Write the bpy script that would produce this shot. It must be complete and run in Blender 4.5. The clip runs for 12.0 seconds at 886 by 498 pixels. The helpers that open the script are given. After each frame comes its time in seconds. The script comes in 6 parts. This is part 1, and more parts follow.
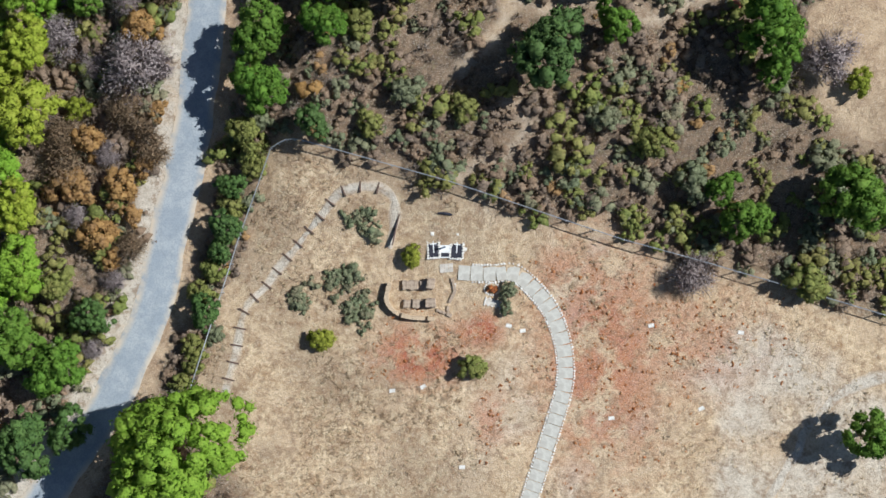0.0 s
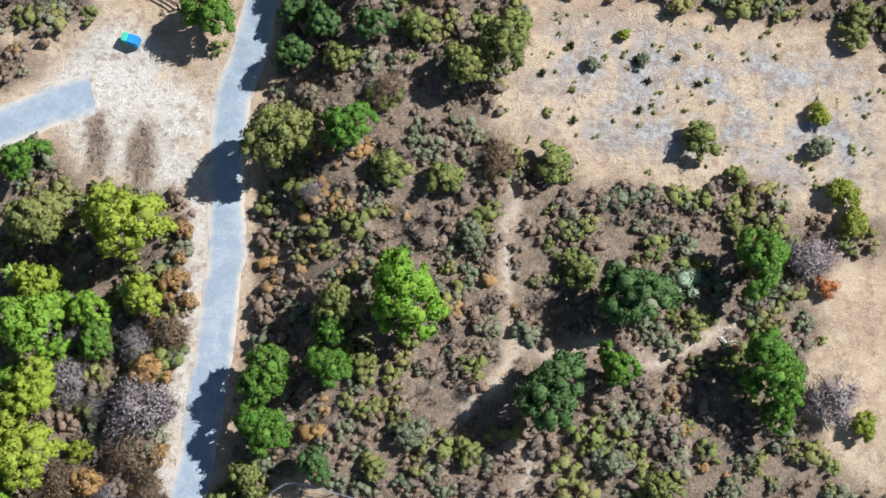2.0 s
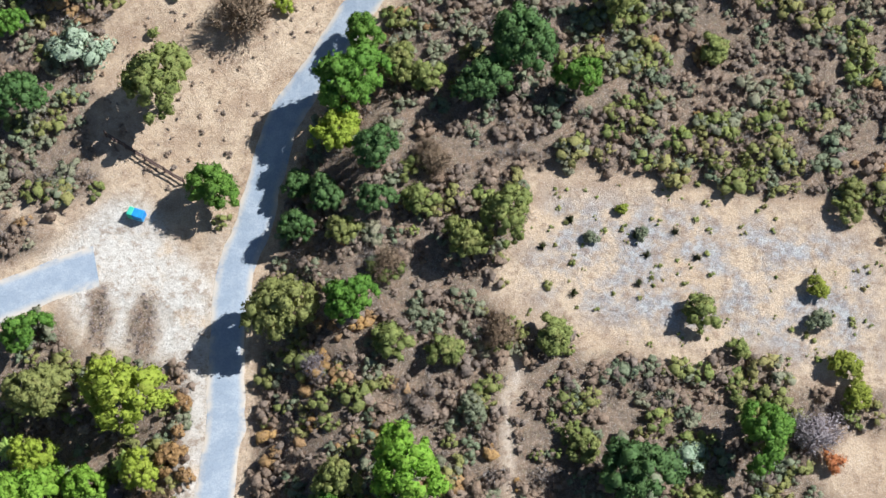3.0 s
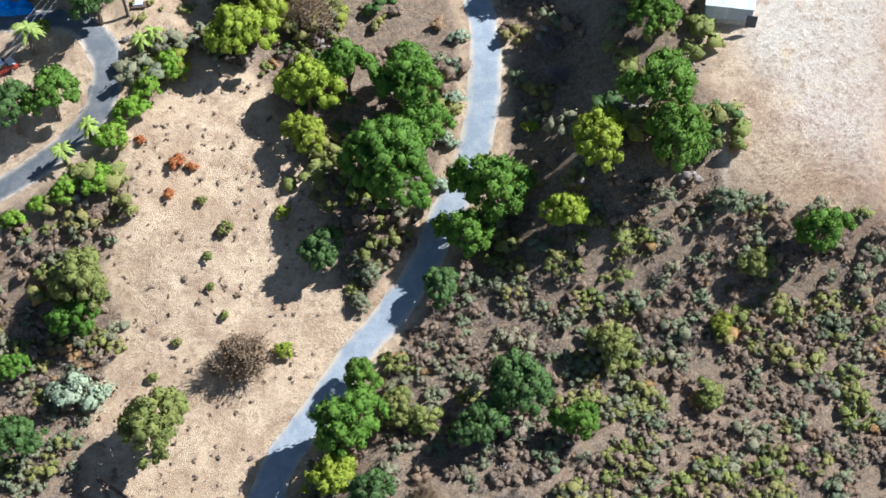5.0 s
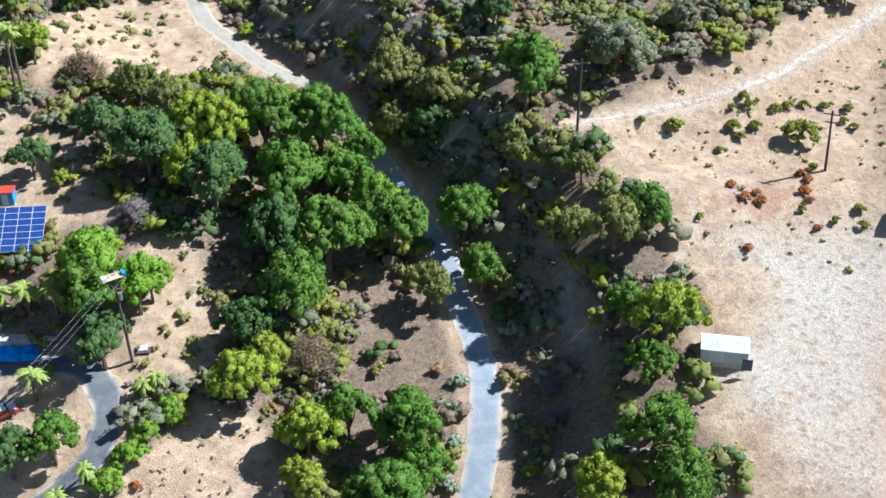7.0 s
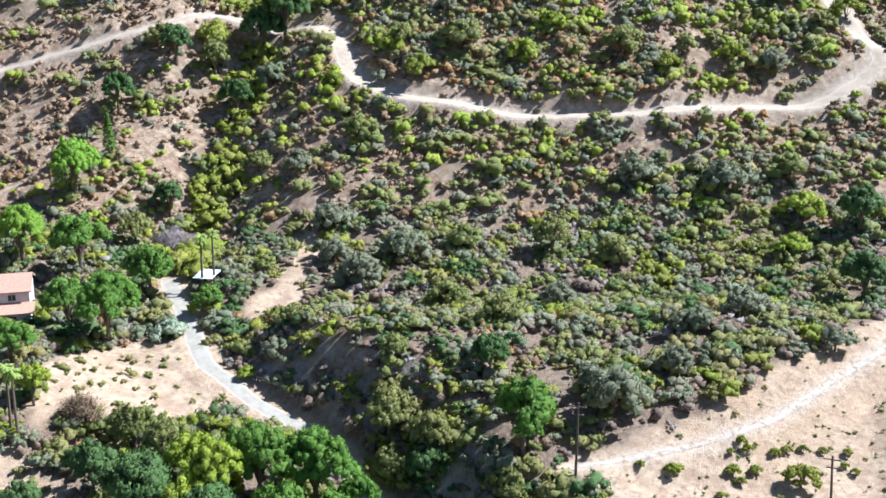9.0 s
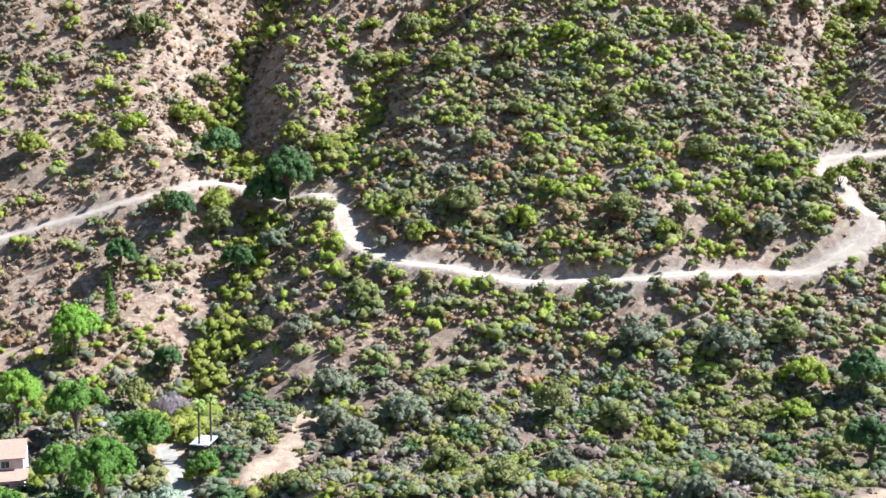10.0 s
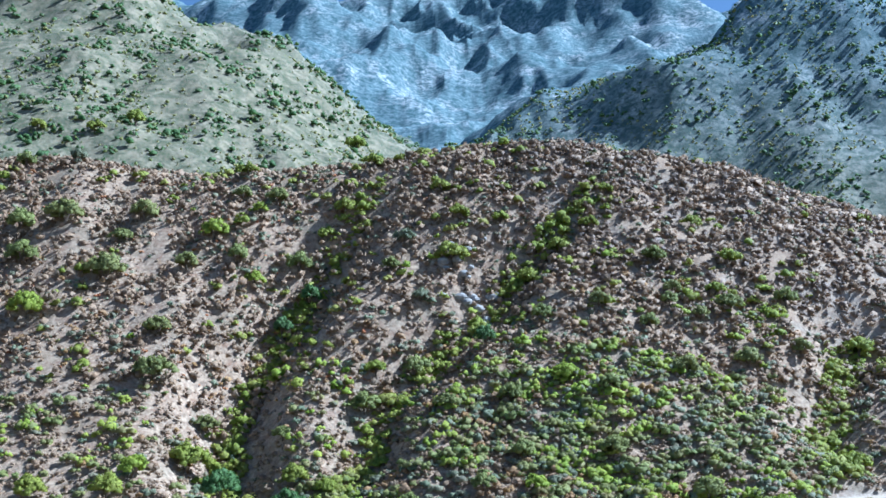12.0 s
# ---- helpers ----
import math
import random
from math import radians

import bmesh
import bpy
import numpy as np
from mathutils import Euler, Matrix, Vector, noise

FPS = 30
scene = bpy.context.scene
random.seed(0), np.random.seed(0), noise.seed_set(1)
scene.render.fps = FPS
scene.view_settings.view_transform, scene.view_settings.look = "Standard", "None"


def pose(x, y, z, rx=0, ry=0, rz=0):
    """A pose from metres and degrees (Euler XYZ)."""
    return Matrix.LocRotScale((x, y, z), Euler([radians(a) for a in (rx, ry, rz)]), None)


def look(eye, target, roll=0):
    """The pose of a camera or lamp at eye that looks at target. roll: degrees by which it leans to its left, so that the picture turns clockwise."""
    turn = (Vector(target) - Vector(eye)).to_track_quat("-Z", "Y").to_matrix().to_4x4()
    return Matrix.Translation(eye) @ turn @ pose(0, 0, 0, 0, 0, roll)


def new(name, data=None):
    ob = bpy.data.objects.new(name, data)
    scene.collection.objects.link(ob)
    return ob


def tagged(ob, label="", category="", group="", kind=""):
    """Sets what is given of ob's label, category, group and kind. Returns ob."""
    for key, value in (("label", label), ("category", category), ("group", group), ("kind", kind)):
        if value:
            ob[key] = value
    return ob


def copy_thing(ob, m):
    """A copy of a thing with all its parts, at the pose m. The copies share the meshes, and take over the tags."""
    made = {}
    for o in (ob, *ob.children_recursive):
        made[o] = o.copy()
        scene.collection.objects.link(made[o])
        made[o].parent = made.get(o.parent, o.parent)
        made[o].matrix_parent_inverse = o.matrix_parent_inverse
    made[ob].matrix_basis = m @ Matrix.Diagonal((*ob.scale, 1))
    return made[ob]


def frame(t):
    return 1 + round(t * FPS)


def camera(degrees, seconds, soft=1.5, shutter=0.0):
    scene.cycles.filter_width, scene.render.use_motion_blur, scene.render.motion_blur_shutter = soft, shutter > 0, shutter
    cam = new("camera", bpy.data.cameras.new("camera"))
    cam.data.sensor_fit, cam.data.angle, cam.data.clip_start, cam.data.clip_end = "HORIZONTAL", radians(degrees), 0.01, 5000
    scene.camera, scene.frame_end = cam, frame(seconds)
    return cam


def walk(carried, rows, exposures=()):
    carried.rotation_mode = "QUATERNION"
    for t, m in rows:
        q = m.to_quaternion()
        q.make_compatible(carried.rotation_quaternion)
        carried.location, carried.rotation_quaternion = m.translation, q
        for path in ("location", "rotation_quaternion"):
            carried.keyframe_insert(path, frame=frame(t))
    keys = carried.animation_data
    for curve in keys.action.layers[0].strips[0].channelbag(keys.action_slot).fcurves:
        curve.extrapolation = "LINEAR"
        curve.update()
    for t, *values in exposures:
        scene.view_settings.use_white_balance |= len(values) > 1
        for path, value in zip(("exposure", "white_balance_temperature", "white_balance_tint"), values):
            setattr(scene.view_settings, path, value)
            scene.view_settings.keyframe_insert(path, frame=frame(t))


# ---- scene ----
import functools

# seconds, stops, white balance
EXPOSURES = [(0.0, 0.15, 5950, 7), (1.0, 0.45, 5850, 8), (3.0, 0.62, 5650, 9), (5.0, 0.82, 5650, 9), (6.0, 0.82, 5550, 9), (7.2, 0.82, 5500, 9), (9.5, 1.1, 5350, 13), (11.0, 1.2, 5550, 14), (11.5, 1.15, 5400, 12), (12.0, 0.98, 4600, 6)]
cam = camera(40.58, 12.0, soft=1.6)
# the camera hovers; seconds, pitch, yaw and roll in degrees
EYE = (0.0, 0.0, 120.0)
ROWS = [
    (0.0, -90.00, -0.04, -0.05),
    (0.5, -86.03, 0.00, -0.02),
    (1.0, -81.91, 0.03, 0.00),
    (1.5, -77.79, 0.06, 0.05),
    (2.0, -73.69, 0.08, 0.11),
    (2.5, -69.57, 0.10, 0.14),
    (3.0, -65.46, 0.09, 0.15),
    (3.2, -63.82, 0.09, 0.15),
    (4.8, -50.73, 0.04, 0.02),
    (5.0, -49.10, 0.03, 0.01),
    (5.5, -45.01, 0.01, 0.04),
    (6.0, -40.94, -0.01, 0.09),
    (6.5, -36.87, -0.04, 0.12),
    (7.0, -32.78, -0.07, 0.12),
    (7.2, -31.17, -0.07, 0.09),
    (8.8, -18.11, -0.09, -0.14),
    (9.0, -16.48, -0.09, -0.16),
    (9.5, -12.67, -0.09, -0.18),
    (10.0, -8.60, -0.08, -0.18),
    (10.5, -4.55, -0.07, -0.15),
    (11.0, -0.50, -0.04, -0.13),
    (11.5, 3.55, 0.01, -0.11),
    (12.0, 7.61, 0.06, -0.09),
]
walk(cam, [(t, pose(*EYE, 90 + pitch, roll, yaw)) for t, pitch, yaw, roll in ROWS], EXPOSURES)

# ---- sky and sun ----
SUN_AZIMUTH, SUN_HEIGHT = math.atan2(0.95, 0.29), radians(47)
world = bpy.data.worlds.new("sky")
scene.world = world
world.use_nodes = True
sky = world.node_tree.nodes.new("ShaderNodeTexSky")
sky.sky_type, sky.sun_disc = "NISHITA", False
sky.sun_elevation, sky.sun_rotation = SUN_HEIGHT, SUN_AZIMUTH
sky.ozone_density, sky.dust_density = 1.5, 0.4
background = world.node_tree.nodes["Background"]
background.inputs["Strength"].default_value = 0.05
world.node_tree.links.new(sky.outputs["Color"], background.inputs["Color"])
sun = new("sun", bpy.data.lights.new("sun", "SUN"))
sun.data.energy, sun.data.angle, sun.data.color = 5.0, radians(0.5), (1.0, 0.975, 0.93)
sun_way = Vector((math.sin(SUN_AZIMUTH) * math.cos(SUN_HEIGHT), math.cos(SUN_AZIMUTH) * math.cos(SUN_HEIGHT), math.sin(SUN_HEIGHT)))
sun.matrix_basis = look(sun_way * 200, (0, 0, 0))


def smooth(a, b, v):
    s = np.clip((v - a) / (b - a), 0, 1)
    return s * s * (3 - 2 * s)


def lattice(ix, iy, seed):
    h = (ix.astype(np.int64) * 374761393 + iy.astype(np.int64) * 668265263 + seed * 1442695041) & 0x7FFFFFFF
    h = ((h ^ (h >> 13)) * 1274126177) & 0x7FFFFFFF
    return ((h ^ (h >> 16)) & 0xFFFF) / 65535.0


def vnoise(x, y, size, seed=0):
    """Smooth noise from -1 to 1 with cells of that size."""
    u, v = np.asarray(x, float) / size, np.asarray(y, float) / size
    iu, iv = np.floor(u), np.floor(v)
    fu, fv = u - iu, v - iv
    fu, fv = fu * fu * (3 - 2 * fu), fv * fv * (3 - 2 * fv)
    a, b = lattice(iu, iv, seed), lattice(iu + 1, iv, seed)
    c, d = lattice(iu, iv + 1, seed), lattice(iu + 1, iv + 1, seed)
    return 2 * ((a + (b - a) * fu) * (1 - fv) + (c + (d - c) * fu) * fv) - 1


def ridged(x, y, size, seed=0, octaves=4):
    total, amp = 0.0, 1.0
    for o in range(octaves):
        total = total + amp * (1 - 2 * np.abs(vnoise(x + 13.7 * o, y - 7.1 * o, size / 2 ** o, seed + o)))
        amp *= 0.5
    return total / 2


def curve_points(pts, step=1.0):
    """A smooth run of points through the given ones (Catmull-Rom)."""
    p = [np.array(q, float) for q in pts]
    p = [2 * p[0] - p[1]] + p + [2 * p[-1] - p[-2]]
    out = []
    for i in range(1, len(p) - 2):
        n = max(2, int(np.linalg.norm(p[i + 1] - p[i]) / step))
        for k in range(n):
            t = k / n
            out.append(0.5 * (2 * p[i] + (p[i + 1] - p[i - 1]) * t + (2 * p[i - 1] - 5 * p[i] + 4 * p[i + 1] - p[i + 2]) * t * t
                              + (3 * p[i] - p[i - 1] - 3 * p[i + 1] + p[i + 2]) * t ** 3))
    out.append(p[-2])
    return np.array(out)


def line_distance(x, y, pts):
    """The distance from the line through pts, and the share of the way along it."""
    x, y = np.asarray(x, float), np.asarray(y, float)
    best, along = np.full(x.shape, 1e9), np.zeros(x.shape)
    lo, hi = pts.min(0)[:2] - 60, pts.max(0)[:2] + 60
    inside = (x > lo[0]) & (x < hi[0]) & (y > lo[1]) & (y < hi[1])
    px, py = x[inside], y[inside]
    bb, aa = best[inside], along[inside]
    for i in range(len(pts) - 1):
        a, d = pts[i][:2], pts[i + 1][:2] - pts[i][:2]
        t = np.clip(((px - a[0]) * d[0] + (py - a[1]) * d[1]) / max(d @ d, 1e-9), 0, 1)
        r = np.hypot(px - a[0] - t * d[0], py - a[1] - t * d[1])
        m = r < bb
        bb[m], aa[m] = r[m], (i + t[m]) / (len(pts) - 1)
    best[inside], along[inside] = bb, aa
    return best, along


# rise of the ground along the line of the view
PROFILE_Y = np.array([-4000, -300, -60, 0, 30, 60, 85, 105, 135, 165, 205, 245, 290, 330, 400, 488, 540, 620, 800, 1100])
PROFILE_Z = np.array([-60, -12, -1, 0, 1, 5, 11, 17, 28, 38, 45, 52, 70, 92, 140, 217, 216, 200, 215, 320])
_py = np.arange(-4000, 1101, 4.0)
_pz = np.interp(_py, PROFILE_Y, PROFILE_Z)
_k = np.hanning(9)
_pz = np.convolve(np.pad(_pz, 4, mode="edge"), _k / _k.sum(), mode="valid")


def profile(y):
    return np.interp(y, _py, _pz)

# ---- the plan ----
ROAD = curve_points([(-52, -46), (-42, -28), (-37.8, -22), (-33.7, -15.8), (-29.2, -6.8), (-27.4, 0.6), (-25.7, 8), (-24.2, 16.4), (-22.6, 34), (-22.7, 40),
                     (-22.4, 49.5), (-20.4, 56.9), (-19.2, 63), (-17.5, 68), (-14, 73.2), (-10.4, 79), (-6.1, 84.6), (-2.3, 90.4), (1, 98.3),
                     (4, 105.7), (5.3, 114.5), (5.2, 119), (4, 126.6), (2, 132.6), (-0.5, 140.6), (-7.6, 153.4), (-12, 160.2), (-19.7, 171),
                     (-28.4, 178), (-34.7, 184.6), (-40.4, 191.4), (-45, 203.9), (-49.3, 214.5), (-53, 223)])
BRANCH = curve_points([(-29, 50.5), (-34, 51.5), (-39.2, 50.4), (-44.4, 48.3), (-50, 45.8), (-58, 41)])
CONTOUR_WEST = curve_points([(-160, 268), (-120.6, 301.6), (-113, 304.3), (-99.7, 308.2), (-86, 311.9), (-72.4, 317.3), (-59.4, 328.9), (-48, 326), (-43.3, 325)])
CONTOUR = curve_points([(-43.3, 325), (-33.9, 323.5), (-26.7, 310.2), (-22.8, 298.1), (-18.1, 290.1), (-8.2, 281.7), (9.2, 278.2), (28.9, 276), (48.4, 274.7), (69.1, 279), (90.2, 282.9), (105.3, 293.4), (110.4, 302), (105.7, 309.9), (106.5, 326.7), (123.9, 332.8), (137.7, 335.2)])
TERRACE_TRACK = curve_points([(18.2, 151.4), (34.2, 156.7), (48.1, 163.5), (61.2, 173.9), (73, 183.6), (84.8, 194.8)])
DRIVE = curve_points([(-70, 84), (-54.9, 93.8), (-51.2, 95.6), (-45.2, 99.6), (-41, 104), (-40, 108.9), (-41.2, 112.8), (-44, 115.8), (-48.9, 116.4), (-54.5, 116), (-59.9, 115.1)])
GULLIES = [([(-46, 331), (-65, 362), (-66, 393), (-54, 428), (-40, 450), (-28, 469)], 22, 17),
           ([(-30, 335), (-24, 355), (-17, 382), (3, 406), (19, 423), (30, 435), (58, 458)], 17, 14),
           ([(113, 340), (117, 367), (136, 404), (160, 431)], 12, 14),
           ([(-46, 329), (-49, 305), (-52, 274), (-53, 241), (-50, 226)], 10, 16)]
GULLIES = [(curve_points(p, 4), depth, width) for p, depth, width in GULLIES]
CEMETERY = [(-17, 10), (-14, 11), (1, 6), (18, 1), (25, -2), (31, -3), (46, -7), (60, -60), (-34, -60), (-21, -25), (-25, -13)]
TERRACE = [(9, 59), (28, 58), (42, 55), (46, 51), (45, 36), (35, 37), (30, 39), (18, 40), (8, 44), (4, 49), (8, 54)]
EAST_DIRT = [(36, 29), (52, 38), (52, 7), (39, 11), (35, 19)]
WEST_SLOPE = [(-51, 58), (-37, 59), (-39, 69), (-39.5, 71.1), (-35.9, 84.7), (-39.2, 88), (-37.1, 97.9), (-38.7, 102.1), (-30.4, 111.6), (-23.2, 114), (-15.3, 101.1), (-12.2, 89.9), (-9.5, 84.6), (-14.3, 76.5), (-17, 72), (-21, 59), (-27, 51), (-41, 52)]
JUNCTION = [(-37, 58.5), (-33, 59.5), (-29, 54), (-24, 50), (-24.5, 40), (-28, 40), (-33, 41.5), (-38, 43), (-41, 48), (-44, 49), (-43, 52)]
PLATEAU = [(34.2, 124.6), (31.3, 117.2), (30.5, 108.8), (33.3, 96.8), (38, 92.2), (52, 90.3), (62.6, 119.3), (89, 200.9), (61, 180.5), (40, 164.7), (21.7, 154), (23, 142.7), (31.5, 137.4), (26.9, 130.2)]
DRIVE_YARD = [(-80, 127), (-56.3, 119.3), (-40.7, 117.4), (-37.8, 115.8), (-39.6, 108.3), (-40.3, 102.9), (-51, 94.4), (-80, 85)]
YARD_SLOPE = [(-40.7, 134.8), (-34.2, 135.7), (-27.5, 122.7), (-28.2, 117.3), (-36, 114.5), (-39.2, 113.9), (-38.6, 121.8)]
SOLAR_YARD = [(-62.2, 131.2), (-51.3, 132.1), (-50.8, 136.7), (-44.4, 138.7), (-52.3, 150.4), (-61.3, 157.9), (-70.5, 161.3)]
WEST_YARD = [(-64.7, 179), (-61, 193.5), (-48.1, 200.8), (-42.5, 188), (-32.6, 179), (-45.4, 168.8), (-59.9, 163.9)]
SPUR = [(-27, 254), (-33, 221), (-37, 207), (-30, 205), (-24, 219), (-26, 241)]
BANK = [(-41, 198), (-35, 205), (-18, 201), (-15, 187), (-23, 179), (-33, 185)]
CLEARINGS = (CEMETERY, TERRACE, EAST_DIRT, WEST_SLOPE, JUNCTION, PLATEAU, DRIVE_YARD, YARD_SLOPE, SOLAR_YARD, WEST_YARD, SPUR)

BRUSH_TRAILS = [curve_points(p) for p in (
    [(1.7, 17.2), (4.7, 19.9), (6.4, 22.7), (6.7, 24.9), (6.2, 28.3), (5.9, 31.1), (6.2, 35.6), (7.1, 39.1), (4.3, 40.8)],
    [(6.7, 24.1), (9.2, 23.5), (11.9, 23.3), (15.3, 24.1), (20.2, 22.1), (23.0, 23.5), (25.8, 24.7), (28.6, 26.0)],
    [(0.3, 6.5), (3.7, 8.3), (6.7, 9.7), (8.6, 11.8), (6.4, 13.8)],
    [(29.3, 126.8), (33.2, 134.9), (30.4, 142.6), (21.8, 149.6)],
    [(32.9, 88.6), (32.4, 94.4), (31.3, 100.0)])]


def inside(x, y, poly):
    """Metres inside (plus) or outside (minus) a polygon."""
    x, y = np.asarray(x, float), np.asarray(y, float)
    p = np.array(poly, float)
    odd = np.zeros(x.shape, bool)
    near = np.full(x.shape, 1e9)
    for a, b in zip(p, np.roll(p, -1, 0)):
        cross = ((a[1] > y) != (b[1] > y)) & (x < (b[0] - a[0]) * (y - a[1]) / (b[1] - a[1] + 1e-12) + a[0])
        odd ^= cross
        d = b - a
        t = np.clip(((x - a[0]) * d[0] + (y - a[1]) * d[1]) / (d @ d), 0, 1)
        near = np.minimum(near, np.hypot(x - a[0] - t * d[0], y - a[1] - t * d[1]))
    return np.where(odd, near, -near)


def road_x(y):
    return np.interp(y, ROAD[:, 1], ROAD[:, 0])


def raw_height(x, y):
    """The land before the roads are cut into it."""
    x, y = np.asarray(x, float), np.asarray(y, float)
    r = np.hypot(x, y)
    z = profile(y)
    # the canyon along the road: a steep shaded side to the east, a sunny slope to the west
    along = smooth(70, 105, y) * (1 - smooth(185, 215, y))
    off = x - road_x(y)
    z = z + along * (10 * smooth(4, 22, off) + 6.5 * smooth(6, 45, -off))
    early = smooth(-5, 20, y) * (1 - smooth(60, 90, y))
    z = z + early * (4.5 * smooth(2.5, 13, off) - 2.5 * smooth(4, 14, -off) * (1 - smooth(30, 46, y)))
    # hills of the far side
    far = smooth(215, 260, y) * (1 - smooth(560, 700, y))
    z = z + far * (9 * np.exp(-((x - 45) / 70) ** 2) * smooth(230, 300, y) - 6 * smooth(40, 130, -x) * (1 - smooth(260, 330, y)))
    crest = smooth(330, 470, y) * (1 - smooth(560, 760, y))
    z = z - crest * (10 * smooth(60, 240, x - 20) - 5 * smooth(60, 200, -x) + 14 * smooth(80, 210, x))
    for pts, depth, width in GULLIES:
        d, s = line_distance(x, y, pts)
        z = z - depth * np.exp(-(d / width) ** 2) * np.clip(4 * s + 0.25, 0, 1) * np.clip(4 * (1 - s), 0, 1)
    # relief at several sizes, growing with the steepness of the far hills
    hill = 0.12 + 0.88 * smooth(60, 130, y)
    z = z + hill * (1.1 * vnoise(x, y, 23, 3) + 0.5 * vnoise(x, y, 9, 5)) + 0.10 * vnoise(x, y, 2.7, 7)
    upper = smooth(240, 330, y)
    z = z + upper * (5.5 * ridged(x + 0.25 * y, 0.45 * y, 52, 11) + 1.6 * ridged(x, 0.6 * y, 21, 15, 2) + 0.8 * vnoise(x, y, 8, 19))
    # hills and mountains behind
    west = np.maximum(0, 1 - np.hypot((x + 260) / 330, (y - 860) / 300))
    east = np.maximum(0, 1 - np.hypot((x - 330) / 400, (y - 1150) / 340))
    z = z + 205 * west ** 0.8 * (0.85 + 0.25 * ridged(x, y, 170, 23)) + 165 * east * (0.85 + 0.3 * ridged(x, y, 190, 29))
    wall = smooth(950, 2900, r) * smooth(0, 900, y)
    bend = 90 * vnoise(x, y, 420, 33)
    z = z + wall * ((632 - 75 * smooth(250, 800, x)) + 190 * ridged(x + bend, 0.5 * y, 560, 31, 5) + 60 * ridged(x - 0.4 * bend, 0.45 * y, 150, 35, 3)) + smooth(620, 1100, y) * 52 * ridged(x + 0.5 * bend, 0.6 * y, 240, 37, 4)
    z = z + smooth(570, 780, y) * 11 * ridged(x + 0.3 * bend, 0.5 * y, 64, 39, 2)
    return z


def cut(z, x, y, line, half, soft):
    d, s = line_distance(x, y, line)
    centre = raw_height(line[:, 0], line[:, 1])
    k = np.hanning(15)
    level = np.convolve(np.pad(centre, 7, mode="edge"), k / k.sum(), mode="valid")
    w = 1 - smooth(half, half + soft, d)
    return z * (1 - w) + np.interp(s, np.linspace(0, 1, len(line)), level) * w


ROADS = ((ROAD, 2.4, 3.0), (BRANCH, 2.6, 3.0), (CONTOUR_WEST, 2.2, 3.0), (CONTOUR, 2.3, 3.0), (TERRACE_TRACK, 1.2, 2.0), (DRIVE, 2.0, 3.0))


def height(x, y):
    x, y = np.asarray(x, float), np.asarray(y, float)
    z = raw_height(x, y)
    for line, half, soft in ROADS:
        z = cut(z, x, y, line, half, soft)
    pad = smooth(-1, 13, inside(x, y, PLATEAU))
    return z * (1 - 0.8 * pad) + 0.8 * pad * np.interp(y, [90, 105, 140, 170, 205], [23, 27.5, 37.5, 42, 47])


# ---- materials ----
def material(name, rough=0.9, spec=0.2):
    m = bpy.data.materials.new(name)
    m.use_nodes = True
    bsdf = m.node_tree.nodes["Principled BSDF"]
    bsdf.inputs["Roughness"].default_value = rough
    bsdf.inputs["Specular IOR Level"].default_value = spec
    return m, m.node_tree, bsdf


def node(tree, kind, **values):
    n = tree.nodes.new(kind)
    for key, value in values.items():
        n.inputs[key].default_value = value
    return n


def noise_node(tree, scale, detail=4.0, rough=0.6):
    coords = tree.nodes.get("coords")
    if coords is None:
        coords = tree.nodes.new("ShaderNodeTexCoord")
        coords.name = "coords"
    n = node(tree, "ShaderNodeTexNoise", Scale=scale, Detail=detail, Roughness=rough)
    tree.links.new(coords.outputs["Object"], n.inputs["Vector"])
    return n.outputs["Fac"]


def ramp(tree, fac, lo, hi):
    n = tree.nodes.new("ShaderNodeMapRange")
    n.interpolation_type = "SMOOTHSTEP"
    n.inputs["From Min"].default_value, n.inputs["From Max"].default_value = lo, hi
    tree.links.new(fac, n.inputs["Value"])
    return n.outputs["Result"]


def mix(tree, fac, a, b, blend="MIX"):
    n = tree.nodes.new("ShaderNodeMix")
    n.data_type, n.blend_type = "RGBA", blend
    for socket, value in (("Factor_Float", fac), ("A_Color", a), ("B_Color", b)):
        target = [s for s in n.inputs if s.identifier == socket][0]
        if isinstance(value, bpy.types.NodeSocket):
            tree.links.new(value, target)
        elif socket == "Factor_Float":
            target.default_value = value
        else:
            target.default_value = (*value, 1)
    return [s for s in n.outputs if s.identifier == "Result_Color"][0]


def times(tree, a, b):
    n = tree.nodes.new("ShaderNodeMath")
    n.operation = "MULTIPLY"
    for i, value in enumerate((a, b)):
        if isinstance(value, bpy.types.NodeSocket):
            tree.links.new(value, n.inputs[i])
        else:
            n.inputs[i].default_value = value
    return n.outputs[0]


def attribute(tree, name):
    n = tree.nodes.new("ShaderNodeAttribute")
    n.attribute_name = name
    return n.outputs["Fac"]


def bump(tree, bsdf, fac, strength, distance):
    n = node(tree, "ShaderNodeBump", Strength=strength, Distance=distance)
    tree.links.new(fac, n.inputs["Height"])
    tree.links.new(n.outputs["Normal"], bsdf.inputs["Normal"])


